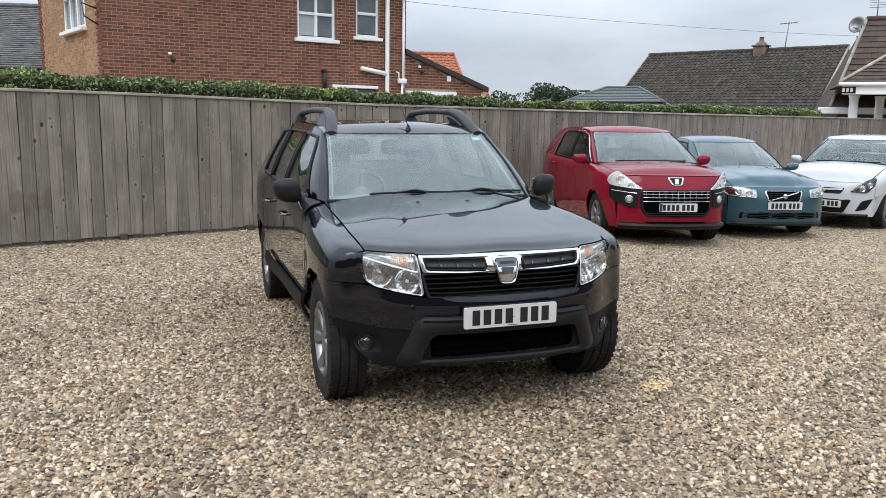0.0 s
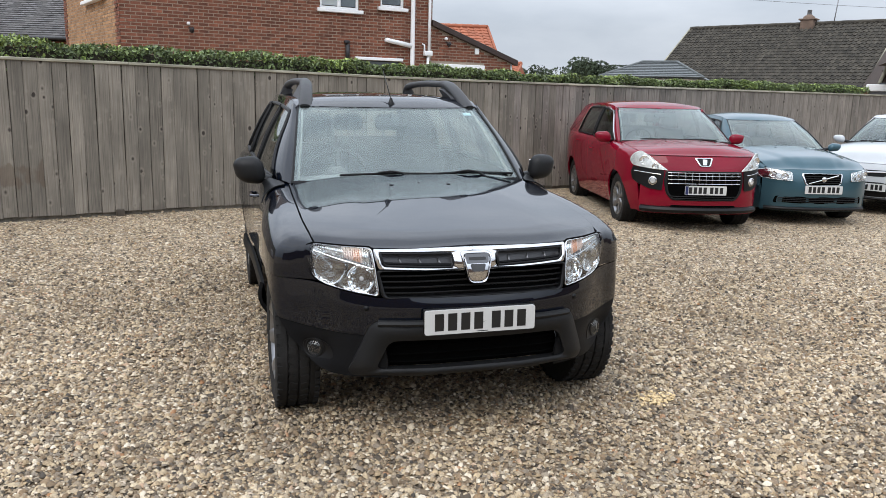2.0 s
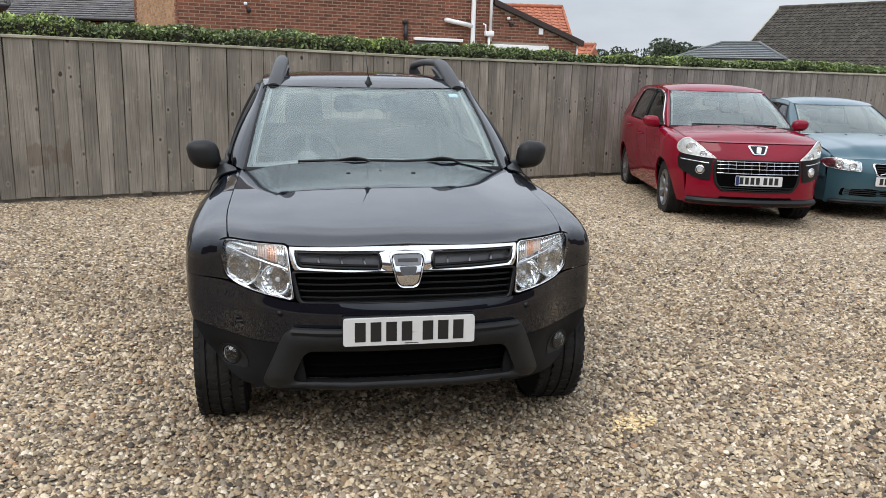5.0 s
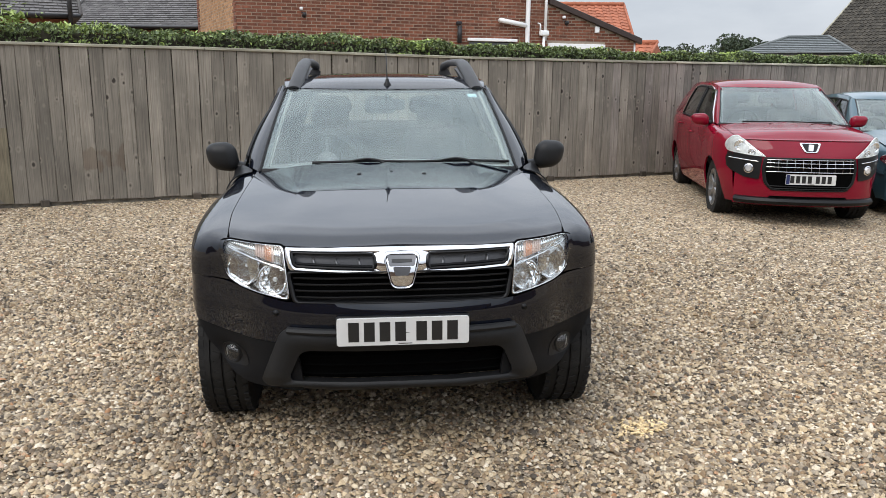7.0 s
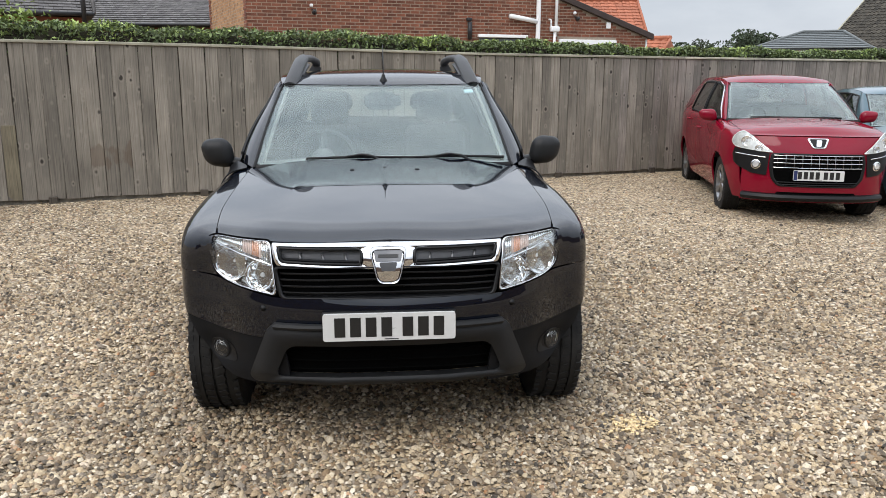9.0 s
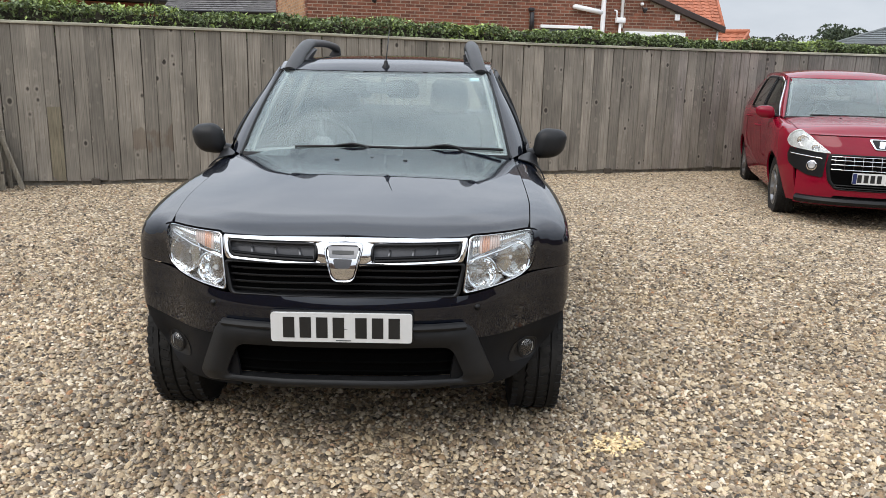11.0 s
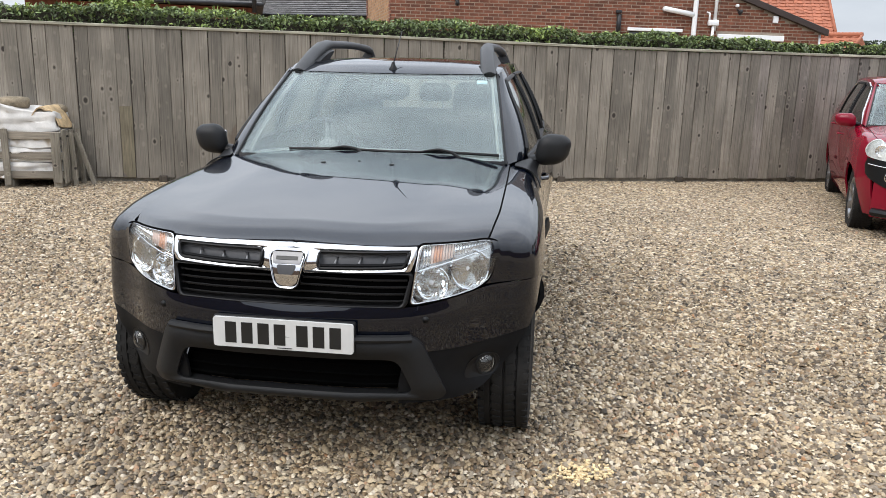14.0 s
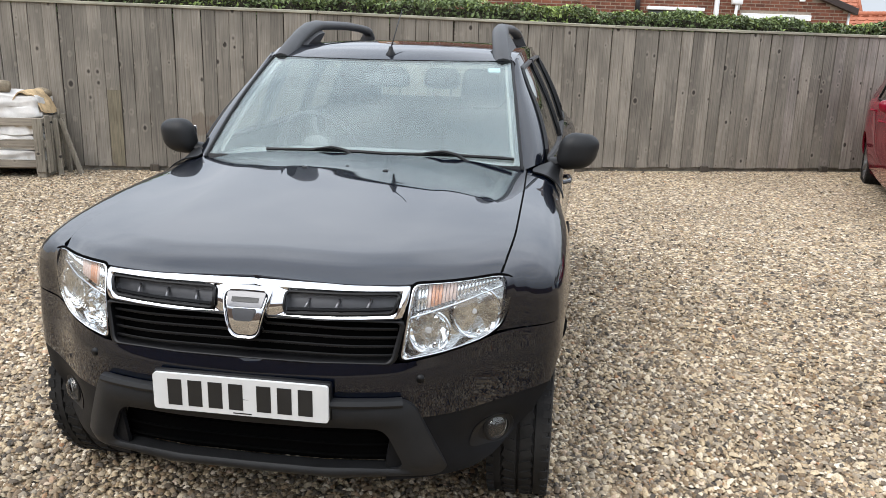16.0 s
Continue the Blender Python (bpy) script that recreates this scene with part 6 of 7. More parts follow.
    part("roof_seam", recalc(tube([tuple(np.array(s.top(f, 0.0)) + np.array((0, -0.002, -0.004))) for f in steps(-1, 1, 20)], 0.0028, 6)), M_DARKPLASTIC, car)
    # back of the car
    def back(f, z):
        zt = s.edge_z(s.y_tail)
        if z <= zt:
            x = s.side(s.y_tail, 1.0)[0] if z < s.sill else min(p[0] for p in [min(s.section(s.y_tail), key=lambda q: abs(q[1] - z))])
            return f * x, s.y_tail + 0.09 * (1 - f * f) + 0.03 * math.sin((z - 0.3) * 3), z
        k = (z - zt) / (s.roof_z(yt_end) - zt)
        y = s.y_tail + (yt_end - s.y_tail) * k
        return f * s.cabin(y, k)[0], y + 0.06 * (1 - f * f), z
    zt, zr = s.edge_z(s.y_tail), s.roof_z(yt_end)
    part("tailgate", recalc(shell(lambda f, z: back(f, z), steps(1, -1, 20), steps(s.sill, zt + 0.02, 10), 0.03)), paint, car)
    part("rear_window", recalc(shell(lambda f, z: back(f, z), steps(0.84, -0.84, 14), steps(zt + 0.02, zr - 0.06, 6), 0.005)), pane_mat, car).visible_shadow = False
    for f0, f1, z0, z1 in ((1.0, 0.84, zt, zr), (-0.84, -1.0, zt, zr), (0.84, -0.84, zr - 0.06, zr + 0.01)):
        part("tailgate_frame", recalc(shell(lambda f, z: back(f, z), steps(f0, f1, 6), steps(z0, z1, 6), 0.03)), paint, car)
    # floor, bulkhead and cabin
    part("floor_pan", rbox(0, (s.y_tail + 0.5) / 2, s.sill + 0.05, 1.25, s.y_tail - 0.6, 0.12, 0.02, 1), M_VOID, car, smooth=False)
    part("engine_bay", rbox(0, (s.axles[0] + 0.45) / 2 + 0.18, 0.56, 1.0, s.y_cowl - 0.42, 0.42, 0.02, 1), M_VOID, car, smooth=False)
    yb, zb = s.ws_low[1], s.ws_low[2]
    part("dashboard", recalc(shell(lambda t, f: (f * (s.ws_low[0] - 0.02), yb - 0.3 * s.ws_bow * (1 - f * f) * (1 - t) + 0.04 + 0.52 * t, zb - 0.05 + 0.03 * math.sin(math.pi * t) + 0.035 * (1 - f * f) * math.sin(math.pi * min(1, t * 1.2)) - 0.26 * max(0, t - 0.82) / 0.18), steps(0, 1, 14), steps(-1, 1, 20), 0.02)), M_DASH, car)
    wheel_c = Vector((-0.36, yb + 0.56, zb + 0.00))
    R = pose(*wheel_c, -62)
    ring = [tuple(R @ Vector((0.185 * math.cos(w), 0.185 * math.sin(w), 0))) for w in steps(0, 2 * math.pi, 32)[:-1]]
    sw = new("steering_wheel")
    sw.parent = car
    part("steering_rim", recalc(tube(ring, 0.016, 8, True)), M_SEAT, sw)
    part("steering_hub", moved(join(lathe([(0.0, 0.01), (0.06, 0.005), (0.075, -0.03), (0.0, -0.04)], 20, "z"), *[tube([(0.05 * math.cos(a), 0.05 * math.sin(a), -0.01), (0.18 * math.cos(a), 0.18 * math.sin(a), 0)], 0.016, 6, flat=0.6) for a in (0.2, math.pi - 0.2, -math.pi / 2)]), R), M_DASH, sw)
    for x in (-0.37, 0.37):
        build_seat(car, x, yb + 0.98, s.roof_z(2.4) - 1.035)
    build_seat(car, 0, yb + 1.80, s.roof_z(3.0) - 1.03, 1.2, True)
    part("headlining", recalc(shell(lambda t, f: tuple(np.array(s.top(f * 0.97, 0.02 + 0.96 * t)) - np.array((0, 0, 0.03))), steps(0, 1, 8), steps(-1, 1, 8), 0.01)), M_TRIMGREY, car)
    both_sides("pillar_lining", shell(lambda q, k: tuple(np.array(a_pillar(q, k)) - np.array((0.04, -0.035, 0.0))), steps(0, 1, 4), steps(0.05, 0.97, 10), 0.01), M_TRIMGREY, car, "pale grey inner pillar trim")
    c = np.array(s.screen(0, 0.86)) + np.array((0, 0.10, -0.035))
    part("rear_view_mirror", join(rbox(*c, 0.22, 0.03, 0.065, 0.02, 3), tube([tuple(c), tuple(np.array(s.screen(0, 0.97)) + np.array((0, 0.02, -0.01)))], 0.01, 6)), M_SEAT, car)


def build_mirrors(s, car, material, centre, size, foot):
    for sgn in (1, -1):
        m = new("door_mirror")
        m.parent = car
        cx, cy, cz = centre
        v, f = rbox(0, 0, 0, *size, 0.06, 5)
        v = [(cx + x + 0.03 * z / size[2], cy + y * (1 - 0.25 * abs(x) / size[0]) + 0.22 * x * 0.5, cz + z * (1 - 0.18 * (x / size[0] + 0.5) ** 2)) for x, y, z in v]
        arm = tube([foot, ((foot[0] * 0.45 + cx * 0.55), (foot[1] + cy) / 2, foot[2] + 0.02), (cx - size[0] * 0.2, cy + 0.01, cz - size[2] * 0.40)], [0.05, 0.035, 0.04], 10, flat=0.6)
        glassy = rbox(cx - 0.012, cy + size[1] / 2 - 0.012, cz - 0.006, size[0] * 0.6, 0.008, size[2] * 0.6, 0.02, 3)
        fl = (lambda g: g) if sgn == 1 else mirrored
        part("mirror_shell", recalc(fl((v, f))), material, m)
        part("mirror_arm", recalc(fl(arm)), M_DARKPLASTIC, m)
        part("mirror_glass", recalc(fl(glassy)), M_CHROME, m)


def build_plate(car, nose, z, w=0.52, h=0.111, x0=0.0, y=None, groups=(4, 3), blue=False):
    """A plate with plain dark bars where its characters stand."""
    plate = new("number_plate")
    plate.parent = car
    yy = nose(0, z) - 0.012 if y is None else y
    plate.matrix_local = pose(x0, yy, z)
    flat = lambda x, q: 0.0
    part("plate_board", plaque(rpoly([(-w / 2, -h / 2), (w / 2, -h / 2), (w / 2, h / 2), (-w / 2, h / 2)], 0.012, 4), flat, 0.006, 0.010, 2), M_PLATE, plate, "white plate with dark bars", smooth=False)
    total = sum(groups) * 0.061 + (len(groups) - 1) * 0.022 - 0.011
    x = -total / 2
    for g in groups:
        for _ in range(g):
            part("bar", plaque([(x + 0.004, -0.0395), (x + 0.046, -0.0395), (x + 0.046, 0.0395), (x + 0.004, 0.0395)], flat, 0.0072, 0.002, 1), M_INK, plate, smooth=False)
            x += 0.061
        x += 0.022
    part("maker_line", plaque([(-0.02, -0.0505), (0.035, -0.0505), (0.035, -0.0475), (-0.02, -0.0475)], flat, 0.0072, 0.002, 1), M_INK, plate, smooth=False)
    if blue:
        part("blue_band", plaque([(-w / 2 + 0.003, -h / 2 + 0.004), (-w / 2 + 0.04, -h / 2 + 0.004), (-w / 2 + 0.04, h / 2 - 0.004), (-w / 2 + 0.003, h / 2 - 0.004)], flat, 0.0074, 0.002, 1), M_EUBLUE, plate, smooth=False)
    return plate


def lamp_bowl(parent, x, y, z, r, depth, facing=0.0, up=0.0):
    """A round chrome reflector with a rim ring and bulb, facing -y."""
    b = new("reflector_bowl")
    b.parent = parent
    b.matrix_local = pose(x, y, z, up, 0, facing)
    prof = [(r * k, depth * (1 - k * k)) for k in steps(1, 0.12, 9)] + [(0.0, depth)]
    v, f = lathe(prof, 28)
    fac = []
    for px, py, pz in v:
        rr, w = math.hypot(px, pz), math.atan2(pz, px)
        k = 0.22 * math.sin(11 * px / r * 1.6 + 1.5 * math.sin(3 * w)) * math.sin(math.pi * min(1, rr / r))
        fac.append((px * (1 + 0.4 * k), py + 0.55 * k * depth, pz * (1 + 0.4 * k)))
    part("bowl", recalc((fac, f)), M_BOWL, b, smooth=False)
    part("bowl_ring", recalc(tube([(r * math.cos(w), -0.002, r * math.sin(w)) for w in steps(0, 2 * math.pi, 36)[:-1]], 0.0045, 6, True)), M_CHROME, b)
    part("bulb", recalc(lathe([(0.0, depth * 0.25), (0.008, depth * 0.28), (0.012, depth * 0.5), (0.016, depth * 0.55), (0.018, depth)], 14)), M_BULB, b)
    part("bulb_shield", recalc(lathe([(0.0, depth * 0.30), (0.006, depth * 0.32), (0.0105, depth * 0.45), (0.0105, depth * 0.6), (0.0, depth * 0.6)], 12)), M_CHROME, b)
    return b


def strip_on(nose, pts, off, radius, flat=1.0):
    return tube([(x, nose(x, z) - off, z) for x, z in pts], radius, 8, flat=flat)


# ---- the dark off-roader in front ----
def build_offroader():
    s = Shape(
        plan=([0, 0.26, 0.40, 0.50, 0.60, 0.70, 0.76, 0.82, 0.86, 0.89, 0.905], [0.022, 0.032, 0.058, 0.094, 0.152, 0.240, 0.286, 0.322, 0.355, 0.42, 0.56]),
        lean=([0.28, 0.36, 0.45, 0.55, 0.64, 0.70, 0.76, 0.84, 0.91, 1.0], [0.045, 0.022, 0.012, 0.004, 0.0, 0.018, 0.040, 0.066, 0.125, 0.20]),
        edge_x=([0.28, 0.6, 1.0, 1.36, 1.56, 2.2, 3.2, 4.2], [0.705, 0.725, 0.722, 0.715, 0.80, 0.835, 0.835, 0.80]),
        edge_z=([0.28, 0.42, 0.6, 0.85, 1.1, 1.36, 1.6, 2.4, 3.3, 4.2], [0.912, 0.946, 0.976, 1.006, 1.030, 1.056, 1.078, 1.088, 1.105, 1.12]),
        width=([0.24, 0.288, 0.325, 0.354, 0.39, 0.45, 0.55, 0.85, 1.3, 2.2, 3.2, 3.8, 4.2], [0.682, 0.738, 0.798, 0.842, 0.868, 0.880, 0.886, 0.886, 0.868, 0.868, 0.880, 0.872, 0.80]),
        roof_x=([1.9, 2.2, 3.0, 3.7, 4.0], [0.600, 0.622, 0.628, 0.605, 0.58]),
        roof_z=([1.86, 1.95, 2.1, 2.4, 2.9, 3.5, 4.0], [1.478, 1.500, 1.522, 1.538, 1.545, 1.525, 1.48]),
        y_edge=0.285, z_front=0.905, y_cowl=1.30, cowl_bow=0.05, crown=0.0, plateau=0.012, crease=(0.125, 0.10),
        centre=([0.12, 0.30, 0.5, 0.8, 1.05, 1.36], [0.907, 0.938, 0.968, 1.010, 1.045, 1.099]),
        axles=(0.71, 3.383), arch=0.408, radius=0.343, flare=0.024, rear_flare=0.05, shoulder=(0.60, 0.020, 0.93, 0.085, 0.23), sill=0.30,
        ws_low=(0.706, 1.330, 1.058), ws_high=(0.602, 1.935, 1.482), ws_bow=0.085, roof_crown=0.028,
        y_tail_top=4.0, y_tail=4.16, doors=(1.30, 2.33, 3.10), wing_low=0.748,
        panes_low=((1.50, 2.29), (2.36, 3.02), (3.10, 3.62)), panes_high=((2.01, 2.29), (2.36, 2.98), (3.06, 3.50)))
    car = thing("off_road_car", "dark navy-black off-road car with chrome grille bar and roof rails", "car", pose(0.3755, 3.9955, 0, 0, -0.5, 24.6))
    build_shell(s, car, M_PAINT, pane_mat=M_GLASS)
    N = s.nose
    # bumper: painted upper band, dark lower band
    hi = rise([0, 0.43, 0.50, 0.60, 0.70, 0.86], [0.690, 0.690, 0.700, 0.722, 0.740, 0.744])
    lo = rise([0, 0.62, 0.70, 0.76, 0.82, 0.86], [0.318, 0.318, 0.321, 0.338, 0.392, 0.468])
    mid = rise([0, 0.5, 0.7, 0.86], [0.520, 0.520, 0.525, 0.555])

    def reach(z):
        """How far the bumper skin runs round the corner, up to the wheel arch."""
        d = s.arch ** 2 - (z - s.radius) ** 2
        return s.inverse_plan(s.axles[0] - math.sqrt(max(d, 0.0)) - 0.002)

    def skin(f, z):
        q = reach(z) * math.sin(f * math.pi / 2)
        return q, N(q, z), z
    F = steps(-1, 1, 64)
    edge = lambda c, f: c(0.86 * abs(math.sin(f * math.pi / 2)))
    part("bumper_upper", recalc(shell(lambda f, t: skin(f, edge(mid, f) + 0.002 + (edge(hi, f) - edge(mid, f)) * t), F, steps(0, 1, 14), 0.012)), M_PAINT, car, "painted upper bumper")

    def lower(f, t):
        x, y, z = skin(f, edge(lo, f) + (edge(mid, f) - edge(lo, f)) * t)
        dish = math.exp(-(((abs(x) - 0.700) / 0.085) ** 2 + ((z - 0.425) / 0.055) ** 2))
        return x, y + 0.004 + 0.035 * dish, z
    both_sides("bumper_lower", shell(lower, steps(0.345, 1, 26), steps(0, 1, 16), 0.012), M_PLASTIC, car, "grey-black plastic lower bumper")
    # skid-plate styled centre moulding with the lower air intake
    outer = rpoly([(-0.588, 0.322), (0.588, 0.322), (0.478, 0.590), (-0.478, 0.590)], 0.05, 6)
    inner = rpoly([(-0.464, 0.362), (0.464, 0.362), (0.405, 0.500), (-0.405, 0.500)], 0.04, 6)
    part("lower_moulding", recalc(band(outer, inner, lambda x, z: N(x, z) + 0.020 * ease((0.385 - z) / 0.05), 0.034, 0.07, 0.020)), M_MOULD, car, "grey-black plastic lower moulding")
    # black sheet paints the shade deep in the intake
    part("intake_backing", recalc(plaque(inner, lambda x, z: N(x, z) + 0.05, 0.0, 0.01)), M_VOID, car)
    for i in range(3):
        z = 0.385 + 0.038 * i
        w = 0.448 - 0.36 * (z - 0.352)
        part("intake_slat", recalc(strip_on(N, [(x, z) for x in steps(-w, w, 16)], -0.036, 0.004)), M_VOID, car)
    part("upper_ledge", recalc(strip_on(N, [(x, 0.583) for x in steps(-0.455, 0.455, 24)], 0.018, 0.019, 0.8)), M_MOULD, car)
    for sx in (-1, 1):
        part("parking_sensor", moved(lathe([(0, -0.006), (0.012, -0.004), (0.012, 0.004)], 14), pose(sx * 0.50, N(0.5, 0.645), 0.645)), M_DARKPLASTIC, car)
    # fog lamps
    for sx in (-1, 1):
        fog = new("fog_lamp")
        fog.parent = car
        fog.matrix_local = pose(sx * 0.706, N(0.706, 0.425) + 0.030, 0.425, 0, 0, sx * 38) @ Matrix.Scale(1.12, 4)
        # the pocket's shade is painted as a plaque blacker than the bumper
        pocket = plaque(rpoly([(0.628, 0.385), (0.730, 0.374), (0.760, 0.408), (0.756, 0.456), (0.712, 0.472), (0.648, 0.452)], 0.03), lambda x, z: N(x, z) + 0.004 + 0.035 * math.exp(-(((x - 0.700) / 0.085) ** 2 + ((z - 0.425) / 0.055) ** 2)), 0.004, 0.01)
        part("fog_recess_shade", recalc(pocket if sx == 1 else mirrored(pocket)), M_DARKPLASTIC, car, "fog lamp recess with its shade painted black")
        part("fog_lens", recalc(lathe([(0.0, -0.026), (0.018, -0.024), (0.031, -0.016), (0.037, -0.004), (0.038, 0.02), (0.0, 0.02)], 28)), M_LENS, fog, "round clear lamp glass")
        part("fog_reflector", recalc(lathe([(0.035, -0.003), (0.028, 0.012), (0.012, 0.02), (0.0, 0.021)], 24)), M_FOG, fog)
        part("fog_ring", recalc(lathe([(0.038, -0.008), (0.044, -0.006), (0.046, 0.02), (0.038, 0.02)], 28)), M_DARKPLASTIC, fog)
    # lower grille
    go = rpoly([(-0.432, 0.690), (0.432, 0.690), (0.458, 0.812), (-0.458, 0.812)], 0.02, 4)
    # black sheet paints the shade behind the grille slats
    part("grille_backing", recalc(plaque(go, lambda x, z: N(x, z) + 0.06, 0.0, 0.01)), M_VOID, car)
    gi = shrink(go, 0.965, 0.90)
    part("grille_frame", recalc(band(go, gi, N, 0.006, 0.06)), M_DARKPLASTIC, car)
    for i in range(4):
        z = 0.710 + 0.0245 * i
        part("grille_slat", recalc(strip_on(N, [(x, z) for x in steps(-0.43, 0.43, 24)], -0.016, 0.0036, 1.2)), M_DARKPLASTIC, car)
    # chrome bar with two slots
    bar_lo = rise([0, 0.10, 0.44, 0.50], [0.790, 0.790, 0.806, 0.814])
    bar_hi = rise([0, 0.2, 0.45, 0.50], [0.902, 0.903, 0.906, 0.906])
    barrel = lambda x, z: N(x, z) + 0.016 * (max(0.0, 0.868 - z) / 0.06) ** 2 + 0.008 * (max(0.0, z - 0.868) / 0.04) ** 2
    for sx in (-1, 1):
        xa, xb = 0.0, 0.462
        o = rpoly([(xa, bar_lo(xa)), (xb - 0.012, bar_lo(xb)), (xb + 0.004, bar_hi(xb)), (xa, bar_hi(xa))], 0.010, 5)
        n = rpoly([(0.104, 0.817), (0.422, 0.833), (0.438, 0.887), (0.104, 0.879)], 0.016, 5)
        bar = band(o, n, barrel, 0.018, 0.05, 0.016)
        slot = plaque(n, lambda x, z: N(x, z) + 0.03, 0.0, 0.01)
        step_ = strip_on(N, [(x, 0.828 + 0.045 * (x - 0.1)) for x in steps(0.115, 0.42, 10)], -0.006, 0.006)
        fl = (lambda g: g) if sx == 1 else mirrored
        b = part("chrome_bar", recalc(fl(bar)), M_CHROME, car, "bright chrome grille bar")
        part("slot_back", recalc(fl(slot)), M_SLOT, b)
        part("slot_rim", recalc(fl(tube([(x, barrel(x, z) - 0.008, z) for x, z in shrink(n, 0.985, 0.93)], 0.0045, 6, True))), M_DARKPLASTIC, b)
        part("slot_lip", recalc(fl(step_)), M_PLASTIC, b)
        for x in (0.165, 0.255, 0.345):
            part("slot_stud", recalc(fl(tube([(x, N(x, 0.85) + 0.004, 0.832 + 0.045 * (x - 0.1)), (x + 0.006, N(x, 0.86) + 0.025, 0.850 + 0.045 * (x - 0.1))], 0.0042, 6))), M_STEEL, b)
    # badge: a plain shield
    badge = new("badge")
    badge.parent = car
    so = rpoly([(-0.043, 0.745), (0.043, 0.745), (0.078, 0.886), (-0.078, 0.886)], 0.030, 7)
    si = shrink(so, 0.84)
    part("shield_rim", recalc(band(so, si, lambda x, z: N(x, max(z, 0.80)), 0.038, 0.045, 0.010)), M_CHROME, badge, "chrome shield")
    part("shield_face", recalc(plaque(shrink(so, 0.82), lambda x, z: N(x, max(z, 0.80)), 0.030, 0.02, dome=0.005)), M_CHROME, badge)
    part("shield_panel", recalc(plaque(rpoly([(-0.050, 0.838), (0.050, 0.838), (0.058, 0.876), (-0.058, 0.876)], 0.006), lambda x, z: N(x, max(z, 0.80)), 0.038, 0.006, 2)), M_BADGEGREY, badge, "satin grey panel")
    part("shield_bar", recalc(plaque([(-0.040, 0.852), (0.040, 0.852), (0.040, 0.863), (-0.040, 0.863)], lambda x, z: N(x, max(z, 0.80)), 0.0400, 0.004, 2)), M_INK, badge)
    part("shield_slot", recalc(plaque(rpoly([(-0.026, 0.802), (0.026, 0.802), (0.036, 0.834), (-0.036, 0.834)], 0.008), lambda x, z: N(x, max(z, 0.80)), 0.0405, 0.012)), M_SLOT, badge)
    build_plate(car, N, 0.589, y=-0.006)
    part("plate_backing", rbox(0, 0.012, 0.589, 0.528, 0.026, 0.118, 0.008), M_DARKPLASTIC, car)
    # headlamps
    for sx in (-1, 1):
        hl = new("headlamp")
        hl.parent = car
        fl = (lambda g: g) if sx == 1 else mirrored
        ol = rpoly([(0.444, 0.700), (0.560, 0.716), (0.668, 0.737), (0.712, 0.764), (0.744, 0.870), (0.735, 0.900), (0.700, 0.912), (0.468, 0.908)], 0.022, 4)
        part("lamp_housing", recalc(fl(band(shrink(ol, 1.02), shrink(ol, 0.955), N, 0.004, 0.09, 0.006))), M_CHROME, hl, "bright lamp surround")
        part("lamp_back", recalc(fl(plaque(shrink(ol, 0.98), lambda x, z: N(x, z) + 0.058 - 0.050 * ease((abs(x) - 0.63) / 0.09), 0.0, 0.01))), M_LAMPGREY, hl)
        part("lamp_glass", recalc(fl(plaque(shrink(ol, 0.985), N, 0.006, 0.004, 6, 0.008))), M_LENS, hl, "clear lamp glass").visible_shadow = False
        for x, z, r, dp in ((0.640, 0.806, 0.074, 0.068), (0.514, 0.766, 0.060, 0.058)):
            y = N(x, z) + 0.022
            lamp_bowl(hl, sx * x, y + 0.01, z, r, dp, sx * (26 if x > 0.55 else 17), -9)
        # ribbed strip above with the amber inner end
        for i in range(26):
            x = 0.482 + i * 0.0096
            za = 0.824 + 0.256 * (x - 0.455)
            zb = 0.903
            rib = tube([(x, N(x, za) + 0.022, za), (x + 0.002, N(x, zb) + 0.018, zb)], 0.0048, 6)
            part("lens_rib", recalc(fl(rib)), M_AMBER if 4 <= i <= 6 else M_PALEAMBER if 3 <= i <= 10 else M_REFLECTOR, hl)
        part("strip_line", recalc(fl(tube([(x, N(x, z) + 0.012, z) for x, z in ((0.458, 0.814), (0.52, 0.830), (0.60, 0.850), (0.68, 0.871), (0.735, 0.885))], 0.0032, 6))), M_CHROME, hl)
        part("lamp_seal", recalc(fl(tube([(x, N(x, z) + 0.001, z) for x, z in shrink(ol, 1.028)], 0.0045, 6, True))), M_VOID, hl)
    # bonnet trim, jets, wipers, aerial, sticker
    # the bonnet gap's shade is painted as a thin black strip
    both_sides("bonnet_gap", tube([(s.edge_x(y) - 0.001, y, s.edge_z(y) + 0.0005) for y in steps(0.30, 1.34, 30)], 0.0042, 6), M_VOID, car, "black strip painting the shade of the gap beside the bonnet")
    for x in (-0.168, 0.168):
        b = s.bonnet(x / 0.72, 0.83)
        jet = new("washer_jet")
        jet.parent = car
        part("jet_body", rbox(b[0], b[1], b[2] + 0.004, 0.024, 0.022, 0.011, 0.005, 3), M_DARKPLASTIC, jet)
        part("jet_nozzle", moved(lathe([(0.0, -0.006), (0.005, -0.005), (0.006, 0.004)], 10), pose(b[0], b[1] + 0.010, b[2] + 0.006, 0, 0, 180)), M_STEEL, jet)
    b = s.bonnet(0, 0.86)
    part("bonnet_stop", rbox(b[0], b[1] + 0.01, b[2] + 0.003, 0.018, 0.03, 0.010, 0.004, 2), M_DARKPLASTIC, car)

    def on_screen(f, t, up=0.012):
        p = np.array(s.screen(f, t))
        return tuple(p + np.array((0, -0.6, 0.8)) * up)
